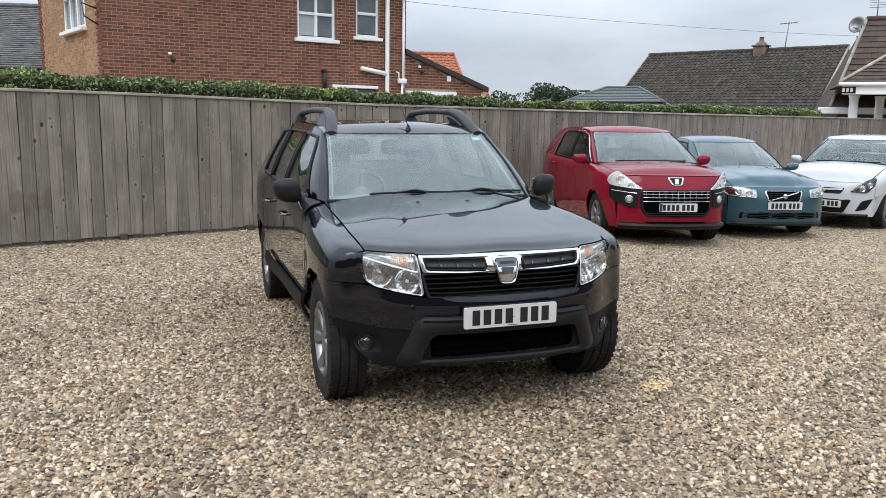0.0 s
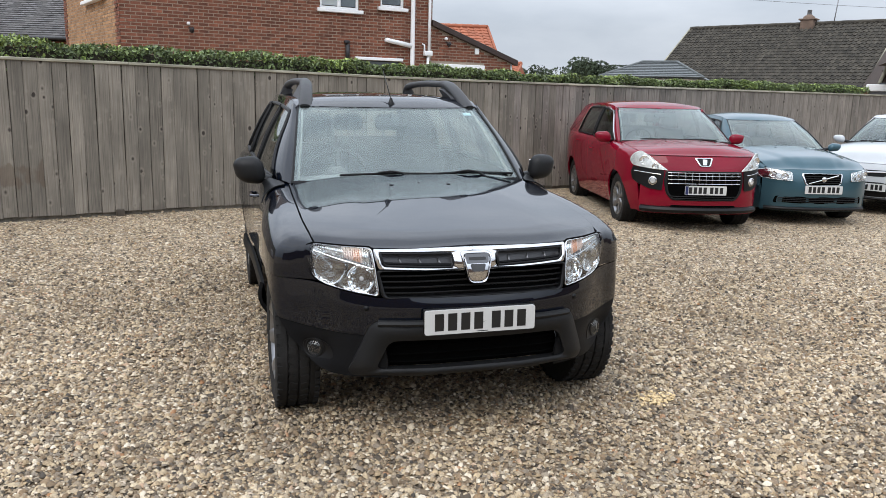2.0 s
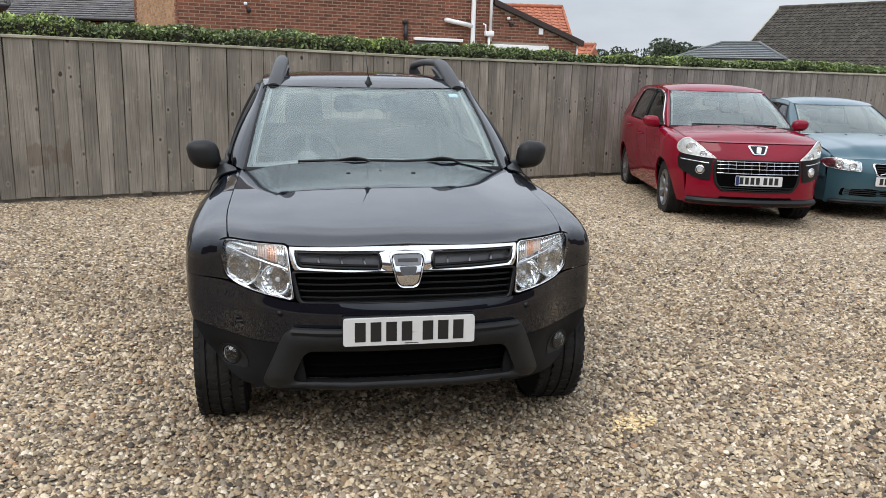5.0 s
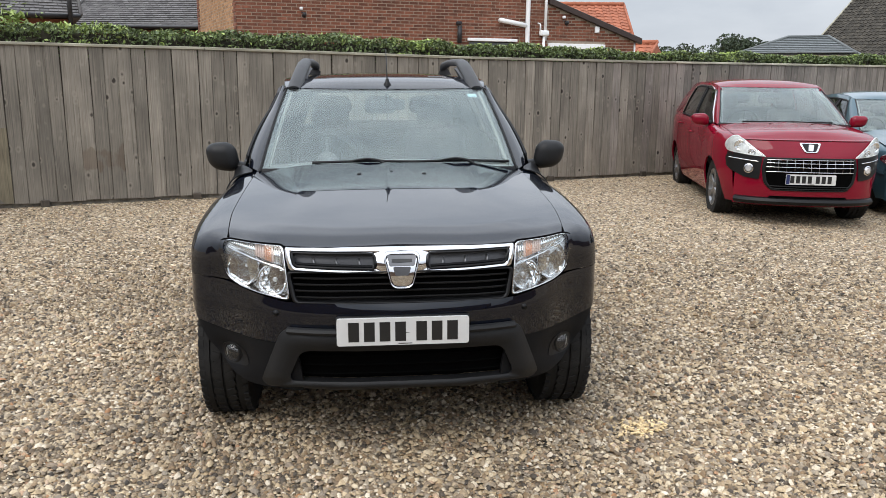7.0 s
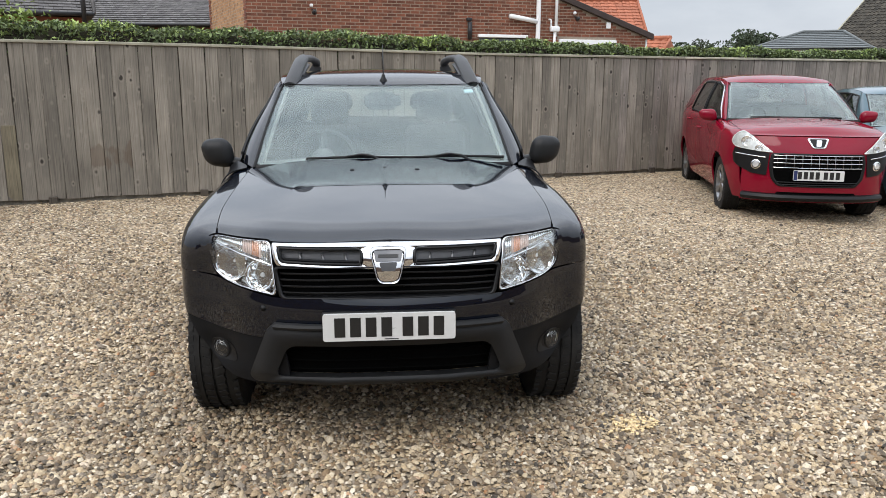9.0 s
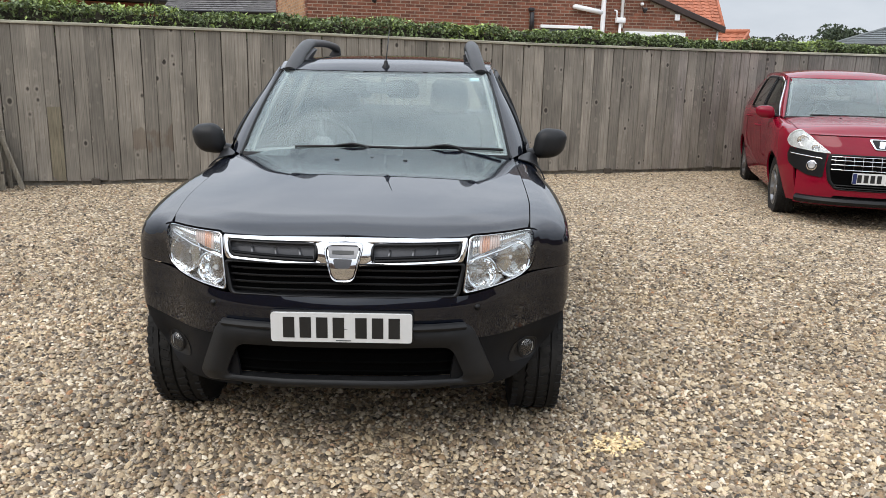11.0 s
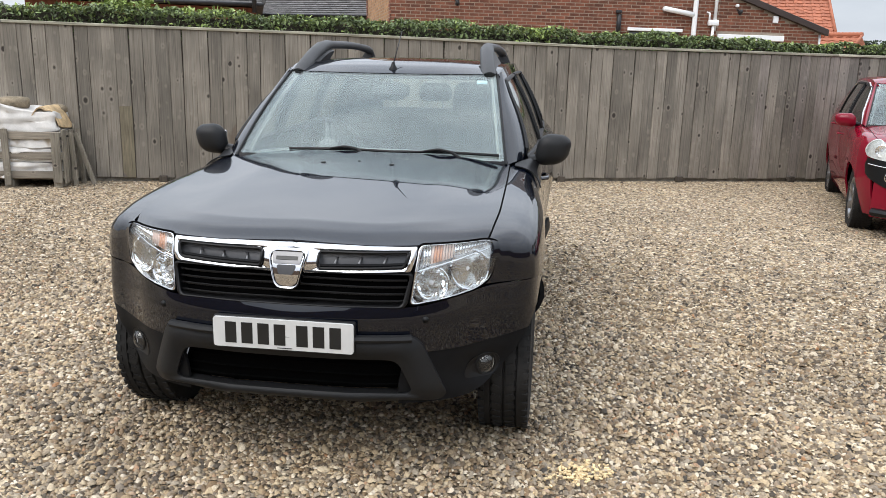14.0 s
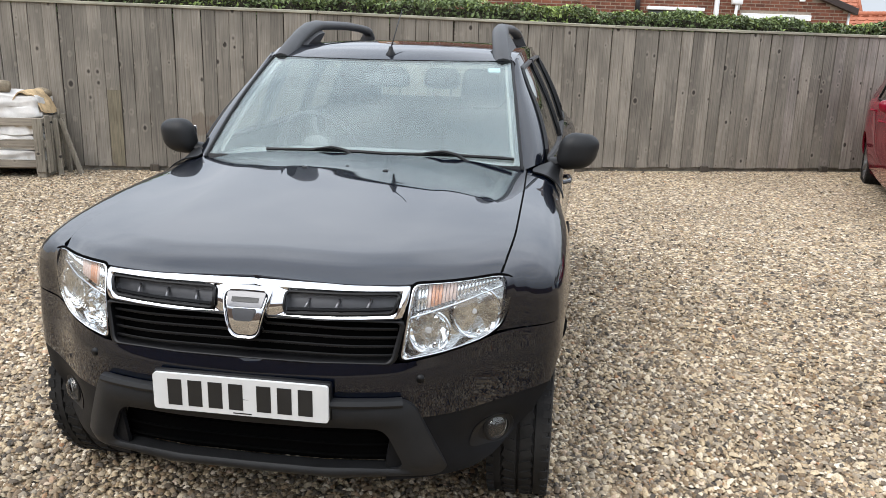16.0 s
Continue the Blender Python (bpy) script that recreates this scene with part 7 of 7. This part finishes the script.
    for x0, x1, hub in ((-0.42, 0.16, -0.10), (0.10, 0.66, 0.38)):
        w = new("wiper")
        w.parent = car
        t0 = 0.072
        part("wiper_blade", recalc(tube([on_screen(x / 0.70, t0 + 0.010 * math.sin(math.pi * (x - x0) / (x1 - x0))) for x in steps(x0, x1, 10)], 0.0075, 6)), M_DARKPLASTIC, w)
        pts = [on_screen((hub + 0.12) / 0.70, 0.0, 0.008), on_screen((hub + 0.04) / 0.70, 0.062, 0.030), on_screen((hub - 0.02) / 0.70, 0.080, 0.032), on_screen((hub - 0.10) / 0.70, 0.080, 0.018)]
        part("wiper_arm", recalc(tube(pts, [0.009, 0.008, 0.007, 0.005], 8)), M_DARKPLASTIC, w)
    p = s.top(0.012, 0.02)
    aer = new("aerial")
    aer.parent = car
    part("aerial_foot", recalc(lathe([(0.026, 0), (0.026, 0.012), (0.014, 0.03), (0.008, 0.05), (0.0, 0.052)], 16, "z")), M_DARKPLASTIC, aer).location = (p[0], p[1] + 0.015, p[2] - 0.004)
    part("aerial_rod", tube([(p[0], p[1] + 0.02, p[2] + 0.04), (p[0], p[1] + 0.27, p[2] + 0.225)], [0.0035, 0.0022], 6), M_DARKPLASTIC, aer)
    st = [on_screen(f, t, -0.008) for f, t in ((0.80, 0.90), (0.89, 0.90), (0.89, 0.945), (0.80, 0.945))]
    part("screen_sticker", (st + [tuple(np.array(q) + np.array((0, 0.004, -0.003))) for q in st], [(0, 1, 2, 3), (7, 6, 5, 4), (0, 4, 5, 1), (1, 5, 6, 2), (2, 6, 7, 3), (3, 7, 4, 0)]), M_STICKER, car, "small pale blue sticker")
    # black plastic corner at the foot of the screen pillar, indicator and handles
    both_sides("wing_corner", shell(lambda q, k: tuple(np.array(s.side(1.33 + 0.25 * q - 0.05 * k, 0.02 + 0.20 * k * (1 - 0.75 * q))) + np.array((0.006, 0, 0.004))), steps(0, 1, 10), steps(0, 1, 8), 0.006), M_DARKPLASTIC, car, "black plastic corner piece")
    both_sides("side_repeater", moved(lathe([(0.0, -0.012), (0.014, -0.008), (0.017, 0.004)], 14), pose(*s.side(1.16, 0.36), 0, 0, 90)), M_LENS, car, "clear side repeater")
    for y in (2.12, 2.92):
        x, _, z = s.side(y, 0.24)
        both_sides("door_handle", tube([(x - 0.01, y - 0.10, z), (x + 0.024, y - 0.08, z + 0.004), (x + 0.028, y, z + 0.006), (x + 0.024, y + 0.08, z + 0.004), (x - 0.01, y + 0.10, z)], 0.014, 8, flat=0.8), M_PAINT, car)
    both_sides("sill_strip", shell(lambda y, v: tuple(np.array(s.side(y, 0.80 + 0.2 * v)) + np.array((0.006 + 0.022 * math.sin(math.pi * v), 0, -0.01 * v))), steps(1.115, 2.975, 14), steps(0, 1, 6), 0.02), M_PLASTIC, car, "black plastic sill moulding")
    build_mirrors(s, car, M_MOULD, (0.922, 1.54, 1.122), (0.172, 0.125, 0.166), (0.80, 1.55, 1.06))
    # roof rails
    for sx in (-1, 1):
        rail = new("roof_rail")
        rail.parent = car
        fl = (lambda g: g) if sx == 1 else mirrored

        def rail_at(t):
            y = 1.93 + (3.78 - 1.93) * t
            lift = 0.128 * min(math.sin(min(1.0, t / 0.22) * math.pi / 2), math.sin(min(1.0, (1 - t) / 0.2) * math.pi / 2))
            return 0.548 - 0.36 * lift, y, s.roof_z(y) - 0.024 + lift
        ts = (0.0, 0.015, 0.04, 0.07, 0.11, 0.16, 0.22, 0.3, 0.4, 0.5, 0.6, 0.7, 0.78, 0.84, 0.89, 0.93, 0.96, 0.985, 1.0)
        part("rail_bar", recalc(fl(tube([rail_at(t) for t in ts], [0.044] * 3 + [0.042] * 3 + [0.036] + [0.030] * 5 + [0.033] * 7, 12, flat=0.8))), M_RAILGREY, rail)
        for t0, t1 in ((0.0, 0.24), (0.84, 1.0)):
            def web(t, k):
                x, y, z = rail_at(t)
                return (0.565 * (1 - k) + x * k + 0.022, y, s.roof_z(y) * (1 - k) + z * k)
            part("rail_foot", recalc(fl(shell(web, steps(t0, t1, 8), steps(0, 1, 4), 0.072))), M_RAILGREY, rail)
    for y, st_ in ((s.axles[0], 0.0), (s.axles[1], 0)):
        for sx in (-1, 1):
            build_wheel(car, sx * 0.772, y, s.radius, 0.212, sx, 7, 0.212, st_)


# ---- the three parked cars ----
def headlamp(car, s, outline, bowls, dark=False, off=0.004, back=None):
    N = s.nose
    inner = M_DARKPLASTIC if dark else back or M_LAMPPALE
    for sx in (-1, 1):
        fl = (lambda g: g) if sx == 1 else mirrored
        hl = new("headlamp")
        hl.parent = car
        part("lamp_back", recalc(fl(plaque(shrink(outline, 0.97), N, off, 0.01))), inner, hl)
        part("lamp_surround", recalc(fl(band(shrink(outline, 1.02), shrink(outline, 0.93), N, off + 0.012, 0.02))), inner, hl)
        part("lamp_glass", recalc(fl(plaque(outline, N, off + 0.022, 0.004, 5, 0.008))), M_LENS, hl).visible_shadow = False
        for x, z, r in bowls:
            lamp_bowl(hl, sx * x, N(x, z) - off - 0.012, z, r, 0.012, sx * 25, 5)


def common_front(s, car, material, wiper=True):
    for x0, x1 in ((-0.50, 0.05), (0.0, 0.56)):
        if wiper:
            part("wiper", recalc(tube([tuple(np.array(s.screen(x / s.ws_low[0], 0.05)) + np.array((0, -0.012, 0.014))) for x in steps(x0, x1, 10)], 0.011, 6)), M_DARKPLASTIC, car)
    for x in (-0.22, 0.22):
        b = s.bonnet(x / 0.7, 0.82)
        part("washer_jet", rbox(b[0], b[1], b[2] + 0.006, 0.03, 0.025, 0.014, 0.005, 2), M_DARKPLASTIC, car)
    for y in (s.doors[0] + 0.88, s.doors[1] + 0.70):
        x, _, z = s.side(y, 0.22)
        both_sides("door_handle", tube([(x - 0.01, y - 0.10, z), (x + 0.026, y - 0.07, z), (x + 0.026, y + 0.07, z), (x - 0.01, y + 0.10, z)], 0.014, 8, flat=0.8), material, car)
    for y in s.axles:
        for sx in (-1, 1):
            build_wheel(car, sx * s.track, y, s.radius, 0.205, sx, s.spokes, s.rim)


def front_skin(s, car, paint, z0, z1, q1=0.74):
    part("front_bumper", recalc(shell(lambda x, z: (x, s.nose(x, z), z), [q1 * math.sin(v * math.pi / 2) for v in steps(-1, 1, 44)], steps(z0, z1, 22), 0.012)), paint, car)


def build_red():
    s = Shape(
        plan=([0, 0.3, 0.5, 0.62, 0.72, 0.80, 0.87, 0.90], [0.0, 0.03, 0.085, 0.15, 0.24, 0.36, 0.54, 0.70]),
        lean=([0.2, 0.3, 0.45, 0.6, 0.74, 0.84, 0.93, 1.05], [0.05, 0.02, 0.0, 0.010, 0.035, 0.085, 0.165, 0.32]),
        edge_x=([0.3, 0.6, 1.0, 1.25, 1.5, 2.2, 3.2, 4.3], [0.72, 0.755, 0.755, 0.765, 0.80, 0.825, 0.825, 0.79]),
        edge_z=([0.3, 0.5, 0.8, 1.1, 1.3, 1.6, 2.4, 3.4, 4.3], [0.955, 0.990, 1.025, 1.048, 1.060, 1.066, 1.08, 1.10, 1.11]),
        width=([0.3, 0.45, 0.6, 0.9, 1.4, 2.4, 3.4, 3.9, 4.2], [0.765, 0.84, 0.875, 0.900, 0.898, 0.898, 0.900, 0.88, 0.78]),
        roof_x=([1.8, 2.2, 3.0, 3.7, 4.0], [0.615, 0.640, 0.645, 0.62, 0.60]),
        roof_z=([1.8, 2.0, 2.3, 2.7, 3.4, 4.0], [1.475, 1.518, 1.550, 1.565, 1.555, 1.50]),
        lip=(0.012, 8), y_edge=0.305, z_front=0.935, y_cowl=1.04, cowl_bow=0.13, crown=0.045, plateau=0.0, axles=(0.87, 3.48), arch=0.375, radius=0.33, flare=0.012, sill=0.24,
        ws_low=(0.775, 1.16, 1.06), ws_high=(0.622, 1.98, 1.505), ws_bow=0.14, roof_crown=0.045, y_tail_top=3.98, y_tail=4.20, doors=(1.42, 2.45, 3.25),
        panes_low=((1.40, 2.40), (2.47, 3.40)), panes_high=((2.00, 2.40), (2.47, 3.22)), track=0.755, spokes=6, rim=0.218)
    car = thing("family_car", "bright red parked hatchback with a chrome grid grille", "car", pose(2.465, 10.68, -0.05, -0.5, 0, 12), group="cars along the fence")
    build_shell(s, car, M_RED)
    N = s.nose
    front_skin(s, car, M_RED, 0.235, 0.937)
    headlamp(car, s, rpoly([(0.465, 0.770), (0.60, 0.778), (0.765, 0.800), (0.812, 0.812), (0.834, 0.865), (0.818, 0.925), (0.78, 0.972), (0.735, 0.990), (0.66, 0.935), (0.58, 0.862)], 0.02), ((0.715, 0.880, 0.056), (0.605, 0.815, 0.036)), off=0.020)
    go = rpoly([(-0.40, 0.405), (0.40, 0.405), (0.475, 0.49), (0.50, 0.64), (0.48, 0.765), (-0.48, 0.765), (-0.50, 0.64), (-0.475, 0.49)], 0.04)
    part("grille_surround", recalc(band(go, shrink(go, 0.93), N, 0.012, 0.05)), M_DARKPLASTIC, car)
    part("grille_backing", recalc(plaque(shrink(go, 0.96), N, 0.006, 0.01)), M_VOID, car)
    for z in (0.612, 0.662, 0.706, 0.742):
        part("grille_bar", recalc(strip_on(N, [(x, z) for x in steps(-0.455, 0.455, 18)], 0.014, 0.0040)), M_CHROME, car)
    for i in range(11):
        x = -0.42 + 0.084 * i
        part("grille_rib", recalc(strip_on(N, [(x, z) for z in steps(0.600, 0.748, 4)], 0.012, 0.0027)), M_CHROME, car)
    for z in (0.43, 0.455):
        part("lower_slat", recalc(strip_on(N, [(x, z) for x in steps(-0.41, 0.41, 14)], 0.012, 0.006)), M_DARKPLASTIC, car)
    badge = new("badge")
    badge.parent = car
    bo = rpoly([(-0.065, 0.822), (0.065, 0.822), (0.115, 0.925), (-0.115, 0.925)], 0.02)
    part("badge_rim", recalc(band(bo, shrink(bo, 0.80), N, 0.016, 0.03)), M_CHROME, badge)
    part("badge_face", recalc(plaque(shrink(bo, 0.88), N, 0.008, 0.01)), M_DARKPLASTIC, badge)
    part("badge_mark", recalc(plaque(rpoly([(-0.03, 0.842), (0.02, 0.838), (0.04, 0.905), (-0.015, 0.908)], 0.012), N, 0.014, 0.006)), M_CHROME, badge)
    for sx in (-1, 1):
        fl = (lambda g: g) if sx == 1 else mirrored
        o = rpoly([(0.52, 0.52), (0.66, 0.535), (0.775, 0.595), (0.815, 0.64), (0.832, 0.80), (0.765, 0.796), (0.50, 0.762)], 0.02)
        part("fog_panel", recalc(fl(plaque(o, N, 0.013, 0.03))), M_DARKPLASTIC, car, "black fog lamp panel")
        part("fog_trim", recalc(fl(strip_on(N, [(x, 0.715 + 0.10 * (x - 0.54)) for x in steps(0.54, 0.80, 8)], 0.024, 0.006))), M_CHROME, car)
        fog = new("fog_lamp")
        fog.parent = car
        fog.matrix_local = pose(sx * 0.625, N(0.625, 0.635) - 0.022, 0.635, 0, 0, sx * 25)
        part("fog_glass", recalc(lathe([(0.0, -0.02), (0.03, -0.015), (0.04, 0.0), (0.042, 0.02), (0, 0.02)], 22)), M_BULB, fog)
        part("fog_ring", recalc(lathe([(0.042, -0.008), (0.052, -0.004), (0.05, 0.02), (0.042, 0.02)], 22)), M_CHROME, fog)
    part("lower_lip", recalc(strip_on(N, [(x, 0.285) for x in steps(-0.72, 0.72, 24)], 0.0, 0.046, 0.9)), M_DARKPLASTIC, car, "black plastic lower lip")
    part("lower_slot", recalc(plaque(rpoly([(-0.42, 0.315), (0.42, 0.315), (0.40, 0.345), (-0.40, 0.345)], 0.012), N, 0.004, 0.01)), M_VOID, car)
    build_plate(car, N, 0.535, blue=True)
    chrome = [tuple(np.array(s.cabin(y * (1 - k) + yt * k, k)) + np.array((0.008, 0, 0))) for y, yt, k in ((1.36, 1.36, 0.02), (1.37, 1.94, 0.3), (1.37, 1.98, 0.6), (1.40, 2.02, 0.86), (2.2, 2.2, 0.93), (2.9, 2.9, 0.93), (3.24, 3.24, 0.88), (3.36, 3.36, 0.5), (3.42, 3.42, 0.1))]
    both_sides("window_trim", tube(chrome, 0.012, 6), M_CHROME, car, "chrome window trim")
    build_mirrors(s, car, M_RED, (0.945, 1.42, 1.11), (0.21, 0.14, 0.15), (0.80, 1.46, 1.06))
    common_front(s, car, M_RED)


def build_blue():
    s = Shape(
        plan=([0, 0.2, 0.28, 0.5, 0.62, 0.72, 0.80, 0.86, 0.88], [0.0, 0.01, 0.035, 0.085, 0.15, 0.24, 0.37, 0.56, 0.7]),
        lean=([0.2, 0.3, 0.45, 0.6, 0.7, 0.8, 1.0], [0.05, 0.02, 0.0, 0.02, 0.06, 0.16, 0.32]),
        edge_x=([0.3, 0.6, 1.0, 1.3, 1.6, 2.2, 3.2, 4.4], [0.68, 0.72, 0.72, 0.72, 0.79, 0.81, 0.81, 0.76]),
        edge_z=([0.3, 0.5, 0.8, 1.1, 1.35, 1.7, 2.4, 3.4, 4.4], [0.785, 0.835, 0.885, 0.915, 0.935, 0.94, 0.955, 0.98, 0.99]),
        width=([0.3, 0.45, 0.6, 0.9, 1.4, 2.4, 3.4, 4.0, 4.4], [0.755, 0.82, 0.85, 0.87, 0.872, 0.872, 0.87, 0.85, 0.76]),
        roof_x=([1.8, 2.2, 3.0, 3.6, 3.95], [0.54, 0.57, 0.57, 0.53, 0.50]),
        roof_z=([1.8, 2.1, 2.3, 2.7, 3.3, 3.95], [1.31, 1.365, 1.395, 1.41, 1.365, 1.20]),
        lip=(0.035, 5), y_edge=0.305, z_front=0.755, y_cowl=1.22, cowl_bow=0.13, crown=0.055, plateau=0.018, axles=(0.88, 3.52), arch=0.36, radius=0.315, flare=0.008, sill=0.20,
        ws_low=(0.715, 1.36, 0.945), ws_high=(0.56, 2.08, 1.355), ws_bow=0.14, roof_crown=0.05, y_tail_top=3.95, y_tail=4.40, doors=(1.45, 2.5, 3.25),
        panes_low=((1.66, 2.42), (2.5, 3.25)), panes_high=((2.22, 2.42), (2.5, 3.1)), track=0.735, spokes=6, rim=0.205)
    car = thing("saloon_car", "metallic pale blue parked saloon with a black barred grille", "car", pose(4.22, 11.95, -0.075, 0, 0, 12), group="cars along the fence")
    build_shell(s, car, M_BLUE)
    N = s.nose
    front_skin(s, car, M_BLUE, 0.195, 0.757)
    headlamp(car, s, rpoly([(0.41, 0.605), (0.60, 0.615), (0.76, 0.635), (0.80, 0.685), (0.78, 0.735), (0.70, 0.762), (0.42, 0.722)], 0.02), ((0.645, 0.69, 0.046), (0.51, 0.668, 0.042)), off=0.010, back=M_LAMPGREY)
    go = rpoly([(-0.25, 0.555), (0.25, 0.555), (0.295, 0.71), (-0.295, 0.71)], 0.04)
    part("grille_surround", recalc(band(go, shrink(go, 0.92), N, 0.016, 0.04)), M_CHROME, car, "chrome grille frame")
    part("grille_backing", recalc(plaque(shrink(go, 0.94), N, 0.006, 0.01)), M_VOID, car)
    for z in (0.585, 0.613, 0.641, 0.669):
        part("grille_slat", recalc(strip_on(N, [(x, z) for x in steps(-0.245, 0.245, 12)], 0.012, 0.006)), M_DARKPLASTIC, car)
    part("diagonal_bar", recalc(strip_on(N, [(x, 0.632 + 0.26 * x) for x in steps(-0.21, 0.21, 10)], 0.02, 0.008)), M_CHROME, car)
    part("round_mark", moved(lathe([(0.0, -0.004), (0.034, -0.004), (0.036, 0.01), (0, 0.01)], 22), pose(0, N(0, 0.632) - 0.026, 0.632)), M_CHROME, car)
    o = rpoly([(-0.62, 0.30), (0.62, 0.30), (0.60, 0.395), (-0.60, 0.395)], 0.03)
    part("lower_intake", recalc(plaque(o, N, 0.004, 0.01)), M_VOID, car)
    for z in (0.325, 0.35, 0.373):
        part("intake_slat", recalc(strip_on(N, [(x, z) for x in steps(-0.57, 0.57, 16)], 0.008, 0.005)), M_DARKPLASTIC, car)
    part("lower_lip", recalc(strip_on(N, [(x, 0.225) for x in steps(-0.70, 0.70, 24)], 0.0, 0.03, 0.9)), M_DARKPLASTIC, car)
    build_plate(car, N, 0.495)
    build_mirrors(s, car, M_BLUE, (0.93, 1.50, 0.985), (0.20, 0.13, 0.13), (0.78, 1.54, 0.945))
    common_front(s, car, M_BLUE)


def build_white():
    s = Shape(
        plan=([0, 0.3, 0.5, 0.62, 0.72, 0.78, 0.84, 0.86], [0.0, 0.03, 0.09, 0.16, 0.26, 0.37, 0.54, 0.68]),
        lean=([0.2, 0.3, 0.45, 0.6, 0.7, 0.8, 1.0], [0.05, 0.02, 0.0, 0.02, 0.06, 0.15, 0.32]),
        edge_x=([0.3, 0.6, 0.9, 1.15, 1.45, 2.0, 3.0, 3.95], [0.66, 0.70, 0.70, 0.70, 0.77, 0.79, 0.79, 0.72]),
        edge_z=([0.3, 0.5, 0.8, 1.0, 1.2, 1.5, 2.4, 3.2, 3.95], [0.78, 0.86, 0.94, 0.97, 0.985, 0.98, 1.02, 1.07, 1.10]),
        width=([0.3, 0.42, 0.6, 0.9, 1.4, 2.4, 3.2, 3.7, 3.95], [0.745, 0.80, 0.835, 0.855, 0.852, 0.852, 0.855, 0.83, 0.74]),
        roof_x=([1.6, 2.0, 2.8, 3.4, 3.75], [0.55, 0.58, 0.58, 0.54, 0.51]),
        roof_z=([1.6, 2.0, 2.5, 3.1, 3.75], [1.40, 1.44, 1.46, 1.42, 1.32]),
        lip=(0.035, 5), y_edge=0.305, z_front=0.742, y_cowl=1.02, cowl_bow=0.13, crown=0.05, plateau=0.0, axles=(0.80, 3.31), arch=0.36, radius=0.31, flare=0.01, sill=0.21,
        ws_low=(0.70, 1.16, 1.0), ws_high=(0.55, 1.85, 1.405), ws_bow=0.13, roof_crown=0.035, y_tail_top=3.75, y_tail=3.95, doors=(1.28, 2.3, 2.95),
        panes_low=((1.46, 2.22), (2.3, 2.95)), panes_high=((2.0, 2.22), (2.3, 2.85)), track=0.725, spokes=5, rim=0.2)
    car = thing("small_hatchback", "small white parked hatchback with dark headlamps", "car", pose(5.26, 13.55, -0.06, 0, 0, -38), group="cars along the fence")
    build_shell(s, car, M_WHITE)
    N = s.nose
    front_skin(s, car, M_WHITE, 0.205, 0.746)
    headlamp(car, s, rpoly([(0.44, 0.60), (0.66, 0.585), (0.735, 0.70), (0.74, 0.815), (0.71, 0.83), (0.58, 0.745)], 0.03), ((0.60, 0.655, 0.045), (0.68, 0.71, 0.04)), dark=True)
    o = rpoly([(-0.36, 0.255), (0.36, 0.255), (0.47, 0.475), (-0.47, 0.475)], 0.04)
    part("lower_intake", recalc(plaque(o, N, 0.004, 0.01)), M_DARKPLASTIC, car)
    go = rpoly([(-0.30, 0.56), (0.30, 0.56), (0.36, 0.655), (-0.36, 0.655)], 0.03)
    part("grille_backing", recalc(plaque(go, N, 0.004, 0.01)), M_DARKPLASTIC, car)
    part("grille_bar", recalc(strip_on(N, [(x, 0.615 + 0.06 * abs(x)) for x in steps(-0.33, 0.33, 14)], 0.012, 0.014)), M_CHROME, car)
    for sx in (-1, 1):
        fl = (lambda g: g) if sx == 1 else mirrored
        part("side_intake", recalc(fl(plaque(rpoly([(0.52, 0.285), (0.66, 0.32), (0.735, 0.50), (0.60, 0.455)], 0.03), N, 0.004, 0.01))), M_DARKPLASTIC, car)
    part("lower_lip", recalc(strip_on(N, [(x, 0.225) for x in steps(-0.68, 0.68, 24)], 0.0, 0.025, 0.9)), M_DARKPLASTIC, car)
    build_plate(car, N, 0.40, x0=0.08)
    build_mirrors(s, car, M_WHITE, (0.90, 1.32, 1.045), (0.19, 0.13, 0.13), (0.76, 1.36, 1.0))
    common_front(s, car, M_WHITE)


build_offroader()
build_red()
build_blue()
build_white()
build_spill()
build_pebbles()
